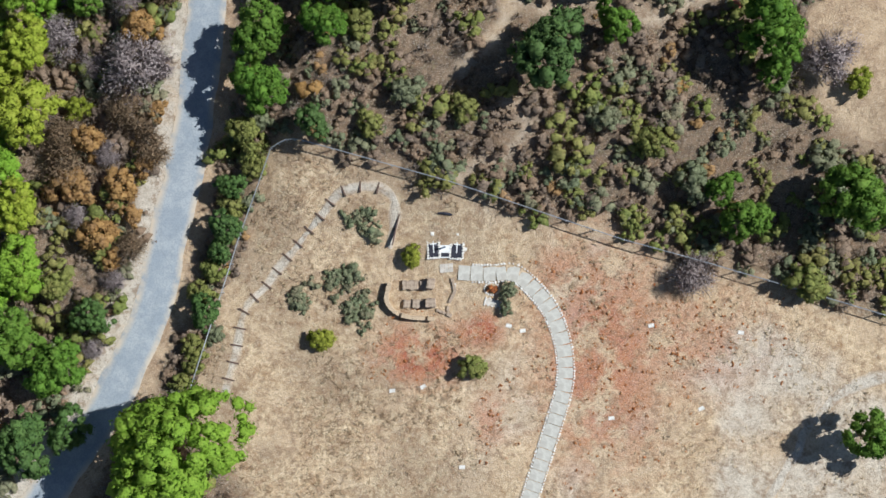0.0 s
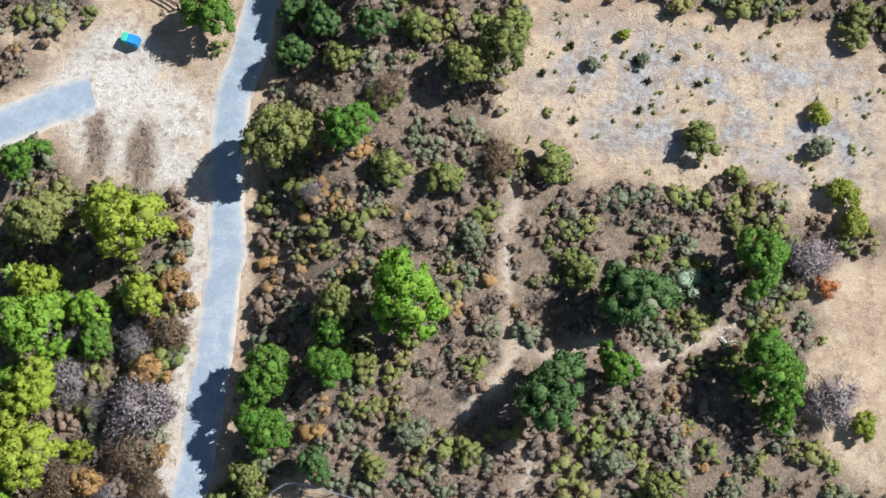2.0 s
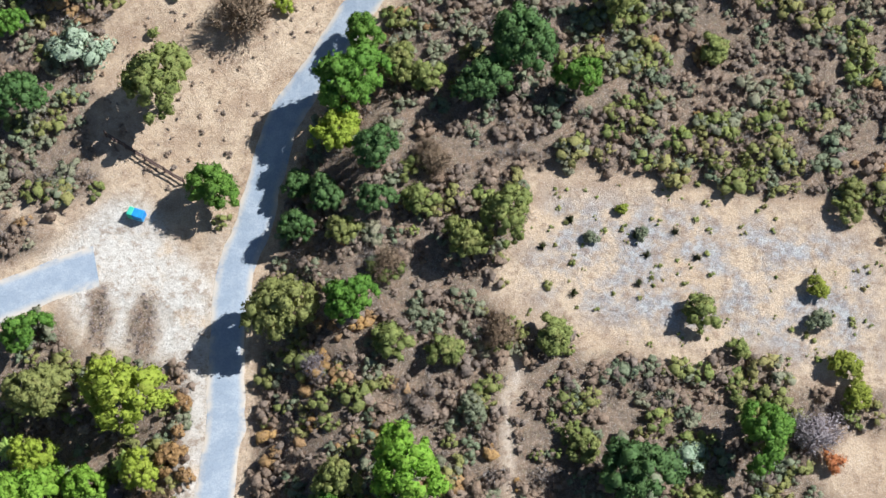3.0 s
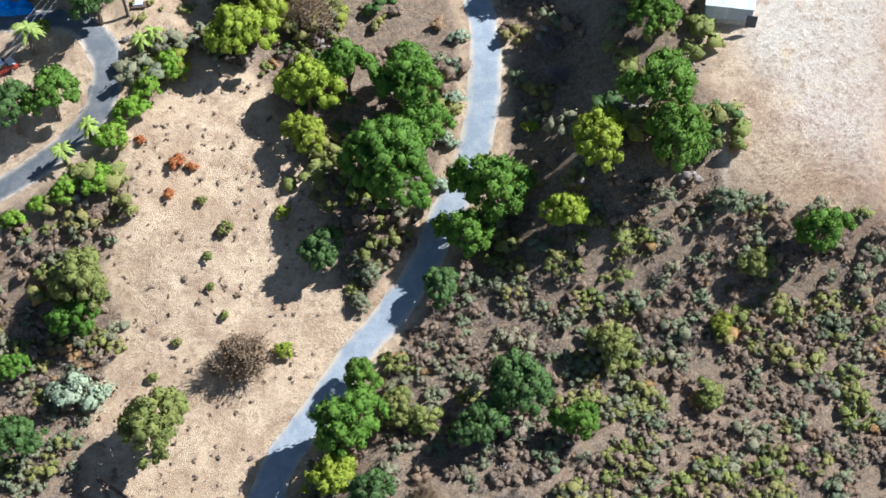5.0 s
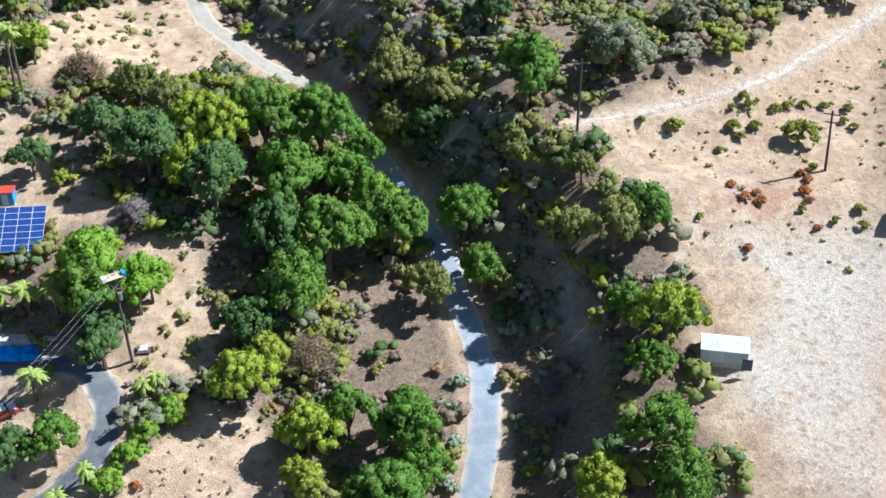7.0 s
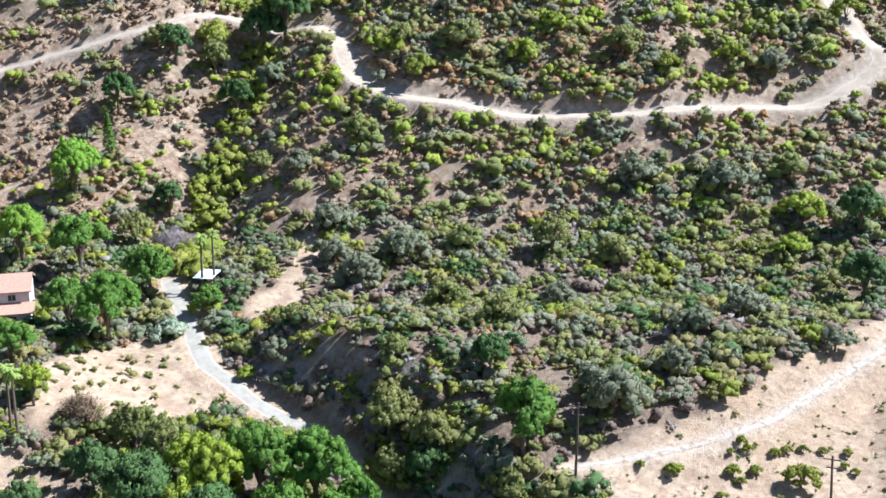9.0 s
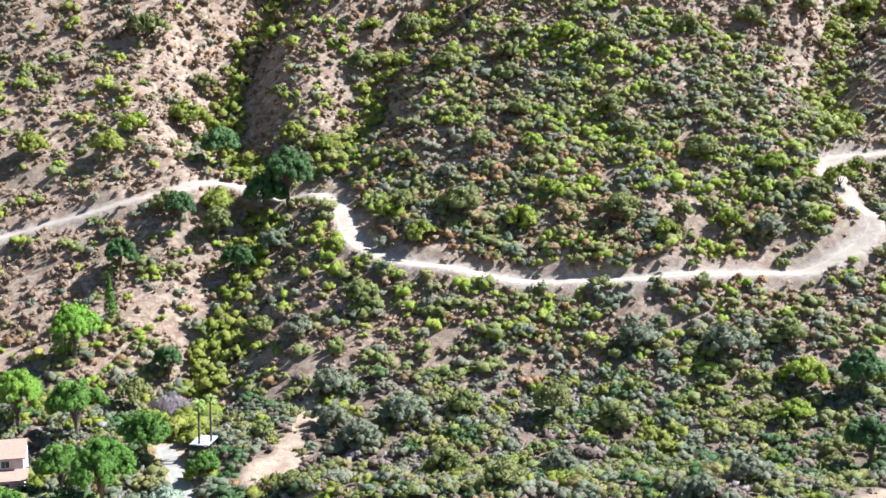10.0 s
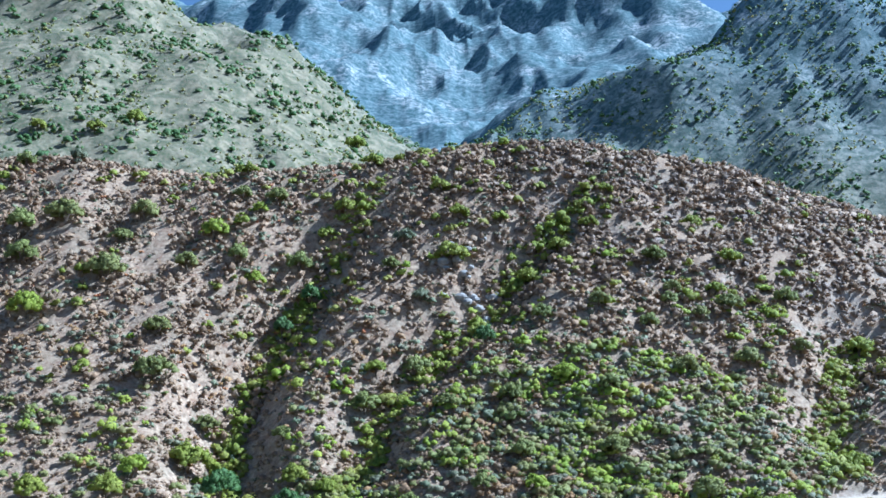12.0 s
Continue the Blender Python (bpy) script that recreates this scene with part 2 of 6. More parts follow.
def plain(name, colour, rough=0.7, other=None, scale=3.0, metal=0.0, spec=0.3, relief=0.0):
    """A surface of one colour with mottling towards another."""
    m, tree, bsdf = material(name, rough, spec)
    bsdf.inputs["Metallic"].default_value = metal
    other = other or tuple(c * 0.72 for c in colour)
    c = mix(tree, ramp(tree, noise_node(tree, scale, 5, 0.65), 0.35, 0.65), colour, other)
    fine = noise_node(tree, scale * 9, 3)
    c = mix(tree, times(tree, ramp(tree, fine, 0.3, 0.7), 0.25), c, tuple(v * 0.6 for v in colour))
    tree.links.new(c, bsdf.inputs["Base Color"])
    if relief:
        bump(tree, bsdf, fine, 0.6, relief)
    return m


def foliage(name, colour, second, dry, leafy=0.25):
    """Leaves: each clump and leaf has its own shade, each plant its own tone, some are dry; leaf-sized grain with
    painted dark gaps, and relief.
    """
    m, tree, bsdf = material(name, 0.62, 0.22)
    geo = tree.nodes.new("ShaderNodeNewGeometry")
    info = tree.nodes.new("ShaderNodeObjectInfo")
    each, plant_tone = geo.outputs["Random Per Island"], info.outputs["Random"]

    def grain(scale, detail=3.0, rough=0.65):
        n = node(tree, "ShaderNodeTexNoise", Scale=scale, Detail=detail, Roughness=rough)
        tree.links.new(geo.outputs["Position"], n.inputs["Vector"])
        return n.outputs["Fac"]

    leaf, spray = grain(4.2, 3, 0.7), grain(0.8)
    c = mix(tree, each, colour, second)
    c = mix(tree, times(tree, plant_tone, 0.5), c, second)
    c = mix(tree, times(tree, attribute(tree, "tone"), 0.75), c, dry)
    c = mix(tree, times(tree, ramp(tree, spray, 0.5, 0.7), 0.35), c, dry)
    # leaf-sized dapple: shaded gaps between leaves put into the colour
    c = mix(tree, times(tree, ramp(tree, leaf, 0.5, 0.34), 0.6), c, tuple(v * 0.35 for v in colour))
    c = mix(tree, times(tree, ramp(tree, leaf, 0.56, 0.72), 0.5), c, tuple(min(1, v * 1.35) for v in second))
    tree.links.new(c, bsdf.inputs["Base Color"])
    bump(tree, bsdf, leaf, 0.7, 0.25)
    thin = tree.nodes.new("ShaderNodeBsdfTranslucent")
    tree.links.new(c, thin.inputs["Color"])
    both = tree.nodes.new("ShaderNodeMixShader")
    both.inputs["Fac"].default_value = leafy
    tree.links.new(bsdf.outputs["BSDF"], both.inputs[1])
    tree.links.new(thin.outputs["BSDF"], both.inputs[2])
    tree.links.new(both.outputs["Shader"], tree.nodes["Material Output"].inputs["Surface"])
    return m


def ground_material():
    m, tree, bsdf = material("dry_ground", 0.95, 0.1)
    big, mid, fine, grit = (noise_node(tree, sc, d, ro) for sc, d, ro in ((0.05, 8, 0.65), (0.28, 10, 0.7), (1.3, 8, 0.72), (5.0, 5, 0.7)))
    soil = mix(tree, ramp(tree, mid, 0.36, 0.66), (0.60, 0.445, 0.29), (0.38, 0.26, 0.165))
    soil = mix(tree, times(tree, ramp(tree, big, 0.45, 0.65), 0.55), soil, (0.48, 0.325, 0.19))
    straw = mix(tree, ramp(tree, fine, 0.36, 0.66), (0.74, 0.575, 0.375), (0.39, 0.25, 0.14))
    c = mix(tree, times(tree, attribute(tree, "straw"), ramp(tree, mid, 0.34, 0.56)), soil, straw)
    litter = mix(tree, ramp(tree, fine, 0.38, 0.62), (0.07, 0.05, 0.037), (0.25, 0.172, 0.115))
    twig, leaf_bits = noise_node(tree, 3.2, 8, 0.8), noise_node(tree, 2.1, 7, 0.8)
    litter = mix(tree, ramp(tree, twig, 0.53, 0.60), litter, (0.045, 0.036, 0.028))
    litter = mix(tree, times(tree, ramp(tree, leaf_bits, 0.55, 0.62), 0.8), litter, (0.20, 0.18, 0.095))
    litter = mix(tree, times(tree, ramp(tree, leaf_bits, 0.42, 0.35), 0.7), litter, (0.42, 0.33, 0.25))
    c = mix(tree, times(tree, attribute(tree, "litter"), 0.85), c, litter)
    pale = mix(tree, ramp(tree, fine, 0.36, 0.7), (0.66, 0.60, 0.51), (0.47, 0.40, 0.315))
    c = mix(tree, times(tree, attribute(tree, "pale"), ramp(tree, mid, 0.25, 0.5)), c, pale)
    grey = mix(tree, ramp(tree, fine, 0.4, 0.6), (0.46, 0.44, 0.41), (0.28, 0.25, 0.23))
    c = mix(tree, times(tree, attribute(tree, "ash"), ramp(tree, mid, 0.4, 0.62)), c, grey)
    red = mix(tree, ramp(tree, fine, 0.36, 0.64), (0.36, 0.09, 0.05), (0.50, 0.20, 0.10))
    c = mix(tree, times(tree, attribute(tree, "red"), ramp(tree, mid, 0.40, 0.54)), c, red)
    rock = mix(tree, ramp(tree, mid, 0.4, 0.62), (0.50, 0.46, 0.41), (0.30, 0.26, 0.22))
    c = mix(tree, times(tree, attribute(tree, "rock"), ramp(tree, big, 0.4, 0.55)), c, rock)
    tuft = noise_node(tree, 0.55, 6, 0.75)
    scrub = mix(tree, ramp(tree, tuft, 0.40, 0.60), (0.22, 0.15, 0.092), (0.55, 0.405, 0.265))
    scrub = mix(tree, times(tree, ramp(tree, mid, 0.48, 0.62), 0.7), scrub, (0.29, 0.165, 0.10))
    scrub = mix(tree, times(tree, ramp(tree, big, 0.50, 0.62), 0.5), scrub, (0.24, 0.20, 0.12))
    c = mix(tree, times(tree, attribute(tree, "hill"), 0.9), c, scrub)
    # the mountains behind: brush and bare rock, distance haze put into their blue-grey colours
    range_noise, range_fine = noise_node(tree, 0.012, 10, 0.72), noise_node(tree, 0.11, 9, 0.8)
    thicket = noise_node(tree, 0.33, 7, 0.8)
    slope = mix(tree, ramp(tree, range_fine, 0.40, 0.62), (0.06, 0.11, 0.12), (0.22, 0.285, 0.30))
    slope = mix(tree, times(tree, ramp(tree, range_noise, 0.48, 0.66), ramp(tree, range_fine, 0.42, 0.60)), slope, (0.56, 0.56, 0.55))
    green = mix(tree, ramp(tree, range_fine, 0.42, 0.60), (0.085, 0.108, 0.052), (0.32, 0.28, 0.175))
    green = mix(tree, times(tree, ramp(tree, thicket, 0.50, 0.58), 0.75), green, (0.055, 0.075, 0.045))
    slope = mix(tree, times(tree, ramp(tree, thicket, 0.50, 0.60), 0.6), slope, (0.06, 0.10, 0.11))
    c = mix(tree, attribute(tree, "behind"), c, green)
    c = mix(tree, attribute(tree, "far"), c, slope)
    close = tree.nodes.new("ShaderNodeMath")
    close.operation, close.inputs[0].default_value = "SUBTRACT", 1.0
    tree.links.new(attribute(tree, "far"), close.inputs[1])
    c = mix(tree, times(tree, times(tree, ramp(tree, grit, 0.55, 0.7), 0.45), close.outputs[0]), c, (0.19, 0.145, 0.11))
    c = mix(tree, times(tree, times(tree, ramp(tree, grit, 0.42, 0.3), 0.4), close.outputs[0]), c, (0.70, 0.62, 0.50))
    weeds, specks = noise_node(tree, 0.9, 9, 0.78), noise_node(tree, 11.0, 3, 0.6)
    c = mix(tree, times(tree, times(tree, ramp(tree, weeds, 0.52, 0.59), 0.6), close.outputs[0]), c, (0.26, 0.165, 0.10))
    c = mix(tree, times(tree, times(tree, ramp(tree, specks, 0.57, 0.66), 0.6), close.outputs[0]), c, (0.14, 0.105, 0.08))
    c = mix(tree, times(tree, times(tree, ramp(tree, specks, 0.43, 0.34), 0.6), close.outputs[0]), c, (0.72, 0.64, 0.54))
    tree.links.new(c, bsdf.inputs["Base Color"])
    bump(tree, bsdf, weeds, 0.7, 0.5)
    return m


def asphalt_material(name, colour, dusty):
    m, tree, bsdf = material(name, 0.9, 0.2)
    mid, fine = noise_node(tree, 0.5, 6, 0.65), noise_node(tree, 6, 4)
    c = mix(tree, ramp(tree, mid, 0.38, 0.66), colour, dusty)
    c = mix(tree, times(tree, ramp(tree, fine, 0.4, 0.65), 0.35), c, tuple(v * 0.6 for v in colour))
    crack = node(tree, "ShaderNodeTexVoronoi", Scale=0.55)
    crack.feature = "DISTANCE_TO_EDGE"
    tree.links.new(tree.nodes["coords"].outputs["Object"], crack.inputs["Vector"])
    c = mix(tree, times(tree, ramp(tree, crack.outputs["Distance"], 0.02, 0.0), 0.15), c, tuple(v * 0.45 for v in colour))
    edge = attribute(tree, "edge")
    c = mix(tree, times(tree, ramp(tree, edge, 0.55, 1.0), ramp(tree, mid, 0.3, 0.6)), c, (0.55, 0.46, 0.35))
    tree.links.new(c, bsdf.inputs["Base Color"])
    bump(tree, bsdf, fine, 0.4, 0.02)
    return m


GROUND = ground_material()
ASPHALT = asphalt_material("worn_asphalt", (0.29, 0.325, 0.36), (0.38, 0.405, 0.425))
DARK_ASPHALT = asphalt_material("dark_asphalt", (0.13, 0.14, 0.15), (0.20, 0.20, 0.20))
DIRT_ROAD = asphalt_material("pale_dirt", (0.52, 0.43, 0.315), (0.43, 0.34, 0.24))
BARK = plain("bark", (0.20, 0.15, 0.11), 0.95, scale=6, relief=0.02)
DEAD_WOOD = plain("dead_wood", (0.42, 0.37, 0.33), 0.95, scale=6)
LEAVES = {
    "bright": foliage("bright_leaves", (0.16, 0.33, 0.025), (0.27, 0.46, 0.045), (0.36, 0.42, 0.07), 0.3),
    "green": foliage("green_leaves", (0.072, 0.178, 0.02), (0.155, 0.29, 0.036), (0.22, 0.29, 0.055), 0.25),
    "dark": foliage("dark_leaves", (0.06, 0.132, 0.034), (0.12, 0.21, 0.052), (0.16, 0.21, 0.085), 0.25),
    "yellow": foliage("yellow_green_leaves", (0.26, 0.36, 0.028), (0.40, 0.49, 0.05), (0.46, 0.40, 0.08), 0.3),
    "olive": foliage("olive_leaves", (0.165, 0.205, 0.052), (0.28, 0.31, 0.08), (0.40, 0.31, 0.12), 0.25),
    "sage": foliage("sage_leaves", (0.155, 0.188, 0.10), (0.265, 0.295, 0.165), (0.36, 0.30, 0.19), 0.25),
    "brown": foliage("dry_brown_twigs", (0.16, 0.118, 0.088), (0.32, 0.245, 0.185), (0.38, 0.25, 0.15), 0.2),
    "russet": foliage("dry_russet_brush", (0.25, 0.172, 0.105), (0.385, 0.28, 0.178), (0.48, 0.30, 0.16), 0.2),
    "purple": foliage("bare_grey_twigs", (0.42, 0.345, 0.345), (0.56, 0.475, 0.465), (0.50, 0.38, 0.32), 0.2),
    "grey": foliage("dead_grey_twigs", (0.27, 0.23, 0.205), (0.43, 0.38, 0.34), (0.40, 0.31, 0.24), 0.2),
    "rust": foliage("rust_red_leaves", (0.42, 0.11, 0.04), (0.54, 0.21, 0.07), (0.46, 0.25, 0.10), 0.2),
    "palm": foliage("palm_fronds", (0.24, 0.40, 0.05), (0.40, 0.53, 0.10), (0.50, 0.48, 0.19), 0.3),
    "agave": foliage("agave_blades", (0.22, 0.33, 0.09), (0.42, 0.50, 0.16), (0.55, 0.50, 0.22), 0.1),
    "cactus": foliage("cactus_pads", (0.20, 0.30, 0.16), (0.38, 0.45, 0.29), (0.48, 0.47, 0.34), 0.1),
    "moss": foliage("moss_green_leaves", (0.18, 0.232, 0.02), (0.315, 0.355, 0.038), (0.40, 0.35, 0.08), 0.25),
    "orange": foliage("orange_brown_leaves", (0.30, 0.165, 0.055), (0.48, 0.285, 0.10), (0.38, 0.25, 0.16), 0.2),
    "straw": foliage("dry_straw", (0.56, 0.43, 0.26), (0.68, 0.55, 0.36), (0.44, 0.31, 0.19), 0.2),
}


def part(name, data, mat, parent=None, label=""):
    """A bmesh or a mesh as one object, under a thing or on its own."""
    if isinstance(data, bmesh.types.BMesh):
        mesh = bpy.data.meshes.new(name)
        data.to_mesh(mesh)
        data.free()
    else:
        mesh = data
    if mat:
        mesh.materials.append(mat)
    ob = new(name, mesh)
    ob.parent = parent
    if label:
        tagged(ob, label)
    return ob


def mesh_from(name, verts, faces, smoothed=False):
    """A mesh from arrays of corners and of faces with equal numbers of corners."""
    mesh = bpy.data.meshes.new(name)
    verts, faces = np.asarray(verts, np.float32), np.asarray(faces, np.int32)
    mesh.vertices.add(len(verts))
    mesh.vertices.foreach_set("co", verts.ravel())
    n = faces.shape[1]
    mesh.loops.add(faces.size)
    mesh.loops.foreach_set("vertex_index", faces.ravel())
    mesh.polygons.add(len(faces))
    mesh.polygons.foreach_set("loop_start", np.arange(len(faces), dtype=np.int32) * n)
    mesh.update(calc_edges=True)
    mesh.polygons.foreach_set("use_smooth", np.full(len(faces), smoothed))
    return mesh


def give(mesh, name, values):
    mesh.attributes.new(name, "FLOAT", "POINT").data.foreach_set("value", np.asarray(values, np.float32))


# ---- the ground ----
def steps(start, end, step, growth, limit=1e9):
    out, v = [], start
    while v < end:
        out.append(v)
        v += step
        step = min(step * growth, limit)
    return out


half = steps(0, 56, 1.0, 1.0) + steps(56, 1700, 1.1, 1.04, 14)
gx = np.array([-v for v in half[:0:-1]] + half)
gy = np.array([-v for v in steps(50, 900, 2, 1.2)[::-1]] + steps(-49, 130, 1.0, 1.0) + steps(130, 340, 1.4, 1.0) + steps(340, 560, 2.6, 1.0) + steps(560, 3600, 3.2, 1.02, 16))
GX, GY = np.meshgrid(gx, gy)
GZ = height(GX, GY)


def surface(x, y):
    """The height of the finished ground mesh."""
    x, y = np.asarray(x, float), np.asarray(y, float)
    i = np.clip(np.searchsorted(gx, x) - 1, 0, len(gx) - 2)
    j = np.clip(np.searchsorted(gy, y) - 1, 0, len(gy) - 2)
    u, v = (x - gx[i]) / (gx[i + 1] - gx[i]), (y - gy[j]) / (gy[j + 1] - gy[j])
    return (GZ[j, i] * (1 - u) + GZ[j, i + 1] * u) * (1 - v) + (GZ[j + 1, i] * (1 - u) + GZ[j + 1, i + 1] * u) * v


index = np.arange(GX.size).reshape(GX.shape)
quads = np.stack([index[:-1, :-1], index[:-1, 1:], index[1:, 1:], index[1:, :-1]], -1).reshape(-1, 4)
ground_mesh = mesh_from("ground", np.stack([GX, GY, GZ], -1).reshape(-1, 3), quads, True)


def near_line(x, y, line, width, soft):
    return 1 - smooth(width, width + soft, line_distance(x, y, line)[0])


def clearing(x, y):
    """1 where the ground is bare, 0 where brush covers it."""
    x, y = np.asarray(x, float), np.asarray(y, float)
    wobble = 1.6 * vnoise(x, y, 5, 41) + 0.8 * vnoise(x, y, 2, 43)
    out = np.zeros(x.shape)
    for poly in CLEARINGS:
        out = np.maximum(out, smooth(-1.2, 0.8, inside(x, y, poly) + wobble))
    for line, wide, soft in ROADS:
        out = np.maximum(out, near_line(x, y, line, wide + 0.6, 1.0))
    for line in BRUSH_TRAILS:
        out = np.maximum(out, near_line(x, y, line, 0.25 + 0.25 * vnoise(x, y, 3, 47), 0.8))
    return out


bare = clearing(GX, GY)


def cut_bank(x, y):
    """1 on the raw cut slope on the uphill side of the dirt road."""
    d, s = line_distance(x, y, CONTOUR)
    level = np.interp(s, np.linspace(0, 1, len(CONTOUR)), surface(CONTOUR[:, 0], CONTOUR[:, 1]))
    return smooth(0.3, 0.9, surface(x, y) - level) * (1 - smooth(4.5, 7.5, d + 2.0 * vnoise(x, y, 7, 55)))


islands = np.maximum(np.clip(4 - 3.2 * np.hypot((GX + 36.3) / 1.3, (GY - 45.6) / 3.2), 0, 1), np.clip(4 - 3.2 * np.hypot((GX + 31.6) / 1.5, (GY - 44.4) / 3.4), 0, 1))
bare = bare * (1 - islands)
slope = np.hypot(*np.gradient(GZ, gy, gx))
# how much of the painted blue-grey haze shows, growing with distance
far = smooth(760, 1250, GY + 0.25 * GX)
pale = np.maximum(smooth(-1, 2, inside(GX, GY, JUNCTION)), 0.85 * smooth(2, 9, inside(GX, GY, PLATEAU) + 2 * vnoise(GX, GY, 8, 51)) * (1 - smooth(126, 142, GY)))
pale = np.maximum(pale, 0.75 * smooth(-0.4, 0.6, vnoise(GX, GY, 6, 53) + 0.6 * vnoise(GX, GY, 2.2, 54)) * smooth(-2, 14, GX) * smooth(-1, 2, inside(GX, GY, CEMETERY)))
pale = np.maximum(pale, 0.9 * near_line(GX, GY, ROAD - [2.9, 0], 0.9, 1.2) * (1 - smooth(40, 60, GY)))
pale = np.maximum(pale, 0.5 * near_line(GX, GY, CONTOUR, 2.6, 1.5))
pale = np.maximum(pale, 0.85 * cut_bank(GX, GY))
pale = np.maximum(pale, 0.45 * near_line(GX, GY, TERRACE_TRACK, 0.6, 1.2))
pale = np.maximum(pale, 0.5 * near_line(GX, GY, CONTOUR_WEST, 2.4, 2.5))
for line in BRUSH_TRAILS:
    pale = np.maximum(pale, 0.4 * near_line(GX, GY, line, 0.1, 0.8))
give(ground_mesh, "pale", (np.clip(pale, 0, 1) * (1 - islands)).ravel())
give(ground_mesh, "straw", (smooth(-2, 2, inside(GX, GY, CEMETERY))).ravel())
weeds = 0.45 * smooth(-0.6, 0.4, vnoise(GX, GY, 6, 57) + 0.5 * vnoise(GX, GY, 2.5, 58)) * (1 - smooth(-4, 10, GX)) * smooth(-1, 2, inside(GX, GY, CEMETERY))
give(ground_mesh, "litter", np.maximum((1 - bare) * (1 - 0.6 * smooth(300, 360, GY)), weeds).ravel())
give(ground_mesh, "ash", np.maximum.reduce([smooth(0, 5, inside(GX, GY, TERRACE)), 1.2 * np.clip(1.4 - np.hypot((GX - 38.5) / 3.2, (GY - 127.5) / 2.4), 0, 1), np.clip(1.4 - np.hypot((GX - 40) / 4, (GY - 142) / 3), 0, 1)]).ravel())
spot = lambda x, y, rx, ry: np.clip(1.4 - np.hypot((GX - x) / rx, (GY - y) / ry), 0, 1)
redness = np.maximum.reduce([0.22 * spot(47, 100, 9, 10), 0.22 * spot(56, 110, 6, 14), 0.3 * spot(42, 139, 9, 5), spot(-2, -10.5, 5, 3.2), 0.75 * spot(16, -11, 7, 12), spot(4, -8, 2.5, 2), 0.6 * spot(12, -3, 3, 4), 0.6 * spot(5, -17, 2, 3), 0.5 * spot(24, -9, 8, 6)])
give(ground_mesh, "red", redness.ravel())
give(ground_mesh, "rock", np.maximum.reduce([0.8 * smooth(0.75, 1.15, slope) * (1 - far), 0.9 * smooth(0, 3, inside(GX, GY, BANK)) * smooth(-0.5, 0.3, vnoise(GX, GY, 4, 65) + 0.5 * vnoise(GX, GY, 1.7, 66)), 0.9 * spot(-85, 396, 14, 20), 0.8 * spot(-120, 446, 14, 12), 0.9 * spot(12, 426, 9, 10)]).ravel())
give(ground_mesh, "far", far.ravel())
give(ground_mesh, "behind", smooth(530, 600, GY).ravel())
give(ground_mesh, "hill", (smooth(225, 270, GY) * (1 - bare) * (1 - 0.55 * smooth(0, 110, GX) * smooth(385, 440, GY))).ravel())
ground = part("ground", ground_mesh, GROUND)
tagged(ground, "dry sandy hillside ground with straw, leaf litter and bare soil", "ground", kind="structure")


def ribbon(name, line, width, mat, label, lift=0.07, ragged=0.25, cross=7, base=None):
    """A strip of road that lies on the ground along a line."""
    d = np.gradient(line[:, :2], axis=0)
    d /= np.linalg.norm(d, axis=1)[:, None]
    side = np.stack([d[:, 1], -d[:, 0]], 1)
    wide = np.interp(np.linspace(0, 1, len(line)), np.linspace(0, 1, len(width)), width) if isinstance(width, tuple) else np.full(len(line), width)
    verts, edge = [], []
    for k in range(cross):
        s = 2 * k / (cross - 1) - 1
        rag = ragged * abs(s) * (vnoise(line[:, 0] * 1.0 + 9 * np.sign(s), line[:, 1], 1.7, 61) + 0.6 * vnoise(line[:, 0] + 5 * np.sign(s), line[:, 1], 6, 62))
        p = line[:, :2] + side * (s * (wide / 2 + rag))[:, None]
        z = surface(p[:, 0], p[:, 1]) + lift - (0.05 if abs(s) == 1 else 0)
        verts.append(np.column_stack([p, z]))
        edge.append(np.full(len(line), abs(s)))
    n = len(line)
    v = np.concatenate(verts)
    i = np.arange(n - 1)
    f = np.concatenate([np.stack([k * n + i, k * n + i + 1, (k + 1) * n + i + 1, (k + 1) * n + i], 1) for k in range(cross - 1)])
    mesh = mesh_from(name, v, f, True)
    give(mesh, "edge", np.concatenate(edge))
    give(mesh, "pale", 1 - np.concatenate(edge) ** 3)
    return tagged(part(name, mesh, mat), label, "road", kind="structure")


CONCRETE = asphalt_material("pale_concrete", (0.42, 0.385, 0.315), (0.34, 0.30, 0.235))
fork = int(np.argmax(ROAD[:, 1] > 152))
ribbon("road", ROAD[:fork + 1], 3.9, ASPHALT, "narrow worn grey asphalt lane with crumbling dusty edges")
ribbon("lane", ROAD[fork:], 3.5, CONCRETE, "pale concrete lane climbing to the house")
ribbon("side_road", BRANCH[8:], 4.6, ASPHALT, "grey asphalt side road ending at the dirt pull-out")
ribbon("dirt_road_west", CONTOUR_WEST, 4.2, DIRT_ROAD, "pale graded dirt road cut along the hillside")
ribbon("dirt_road", CONTOUR, 4.2, DIRT_ROAD, "pale graded dirt road cut along the hillside")
ribbon("track", TERRACE_TRACK, 1.1, GROUND, "faint pale dirt track across the bare terrace", ragged=0.3)
ribbon("driveway", DRIVE, 4.0, DARK_ASPHALT, "curved dark asphalt driveway")


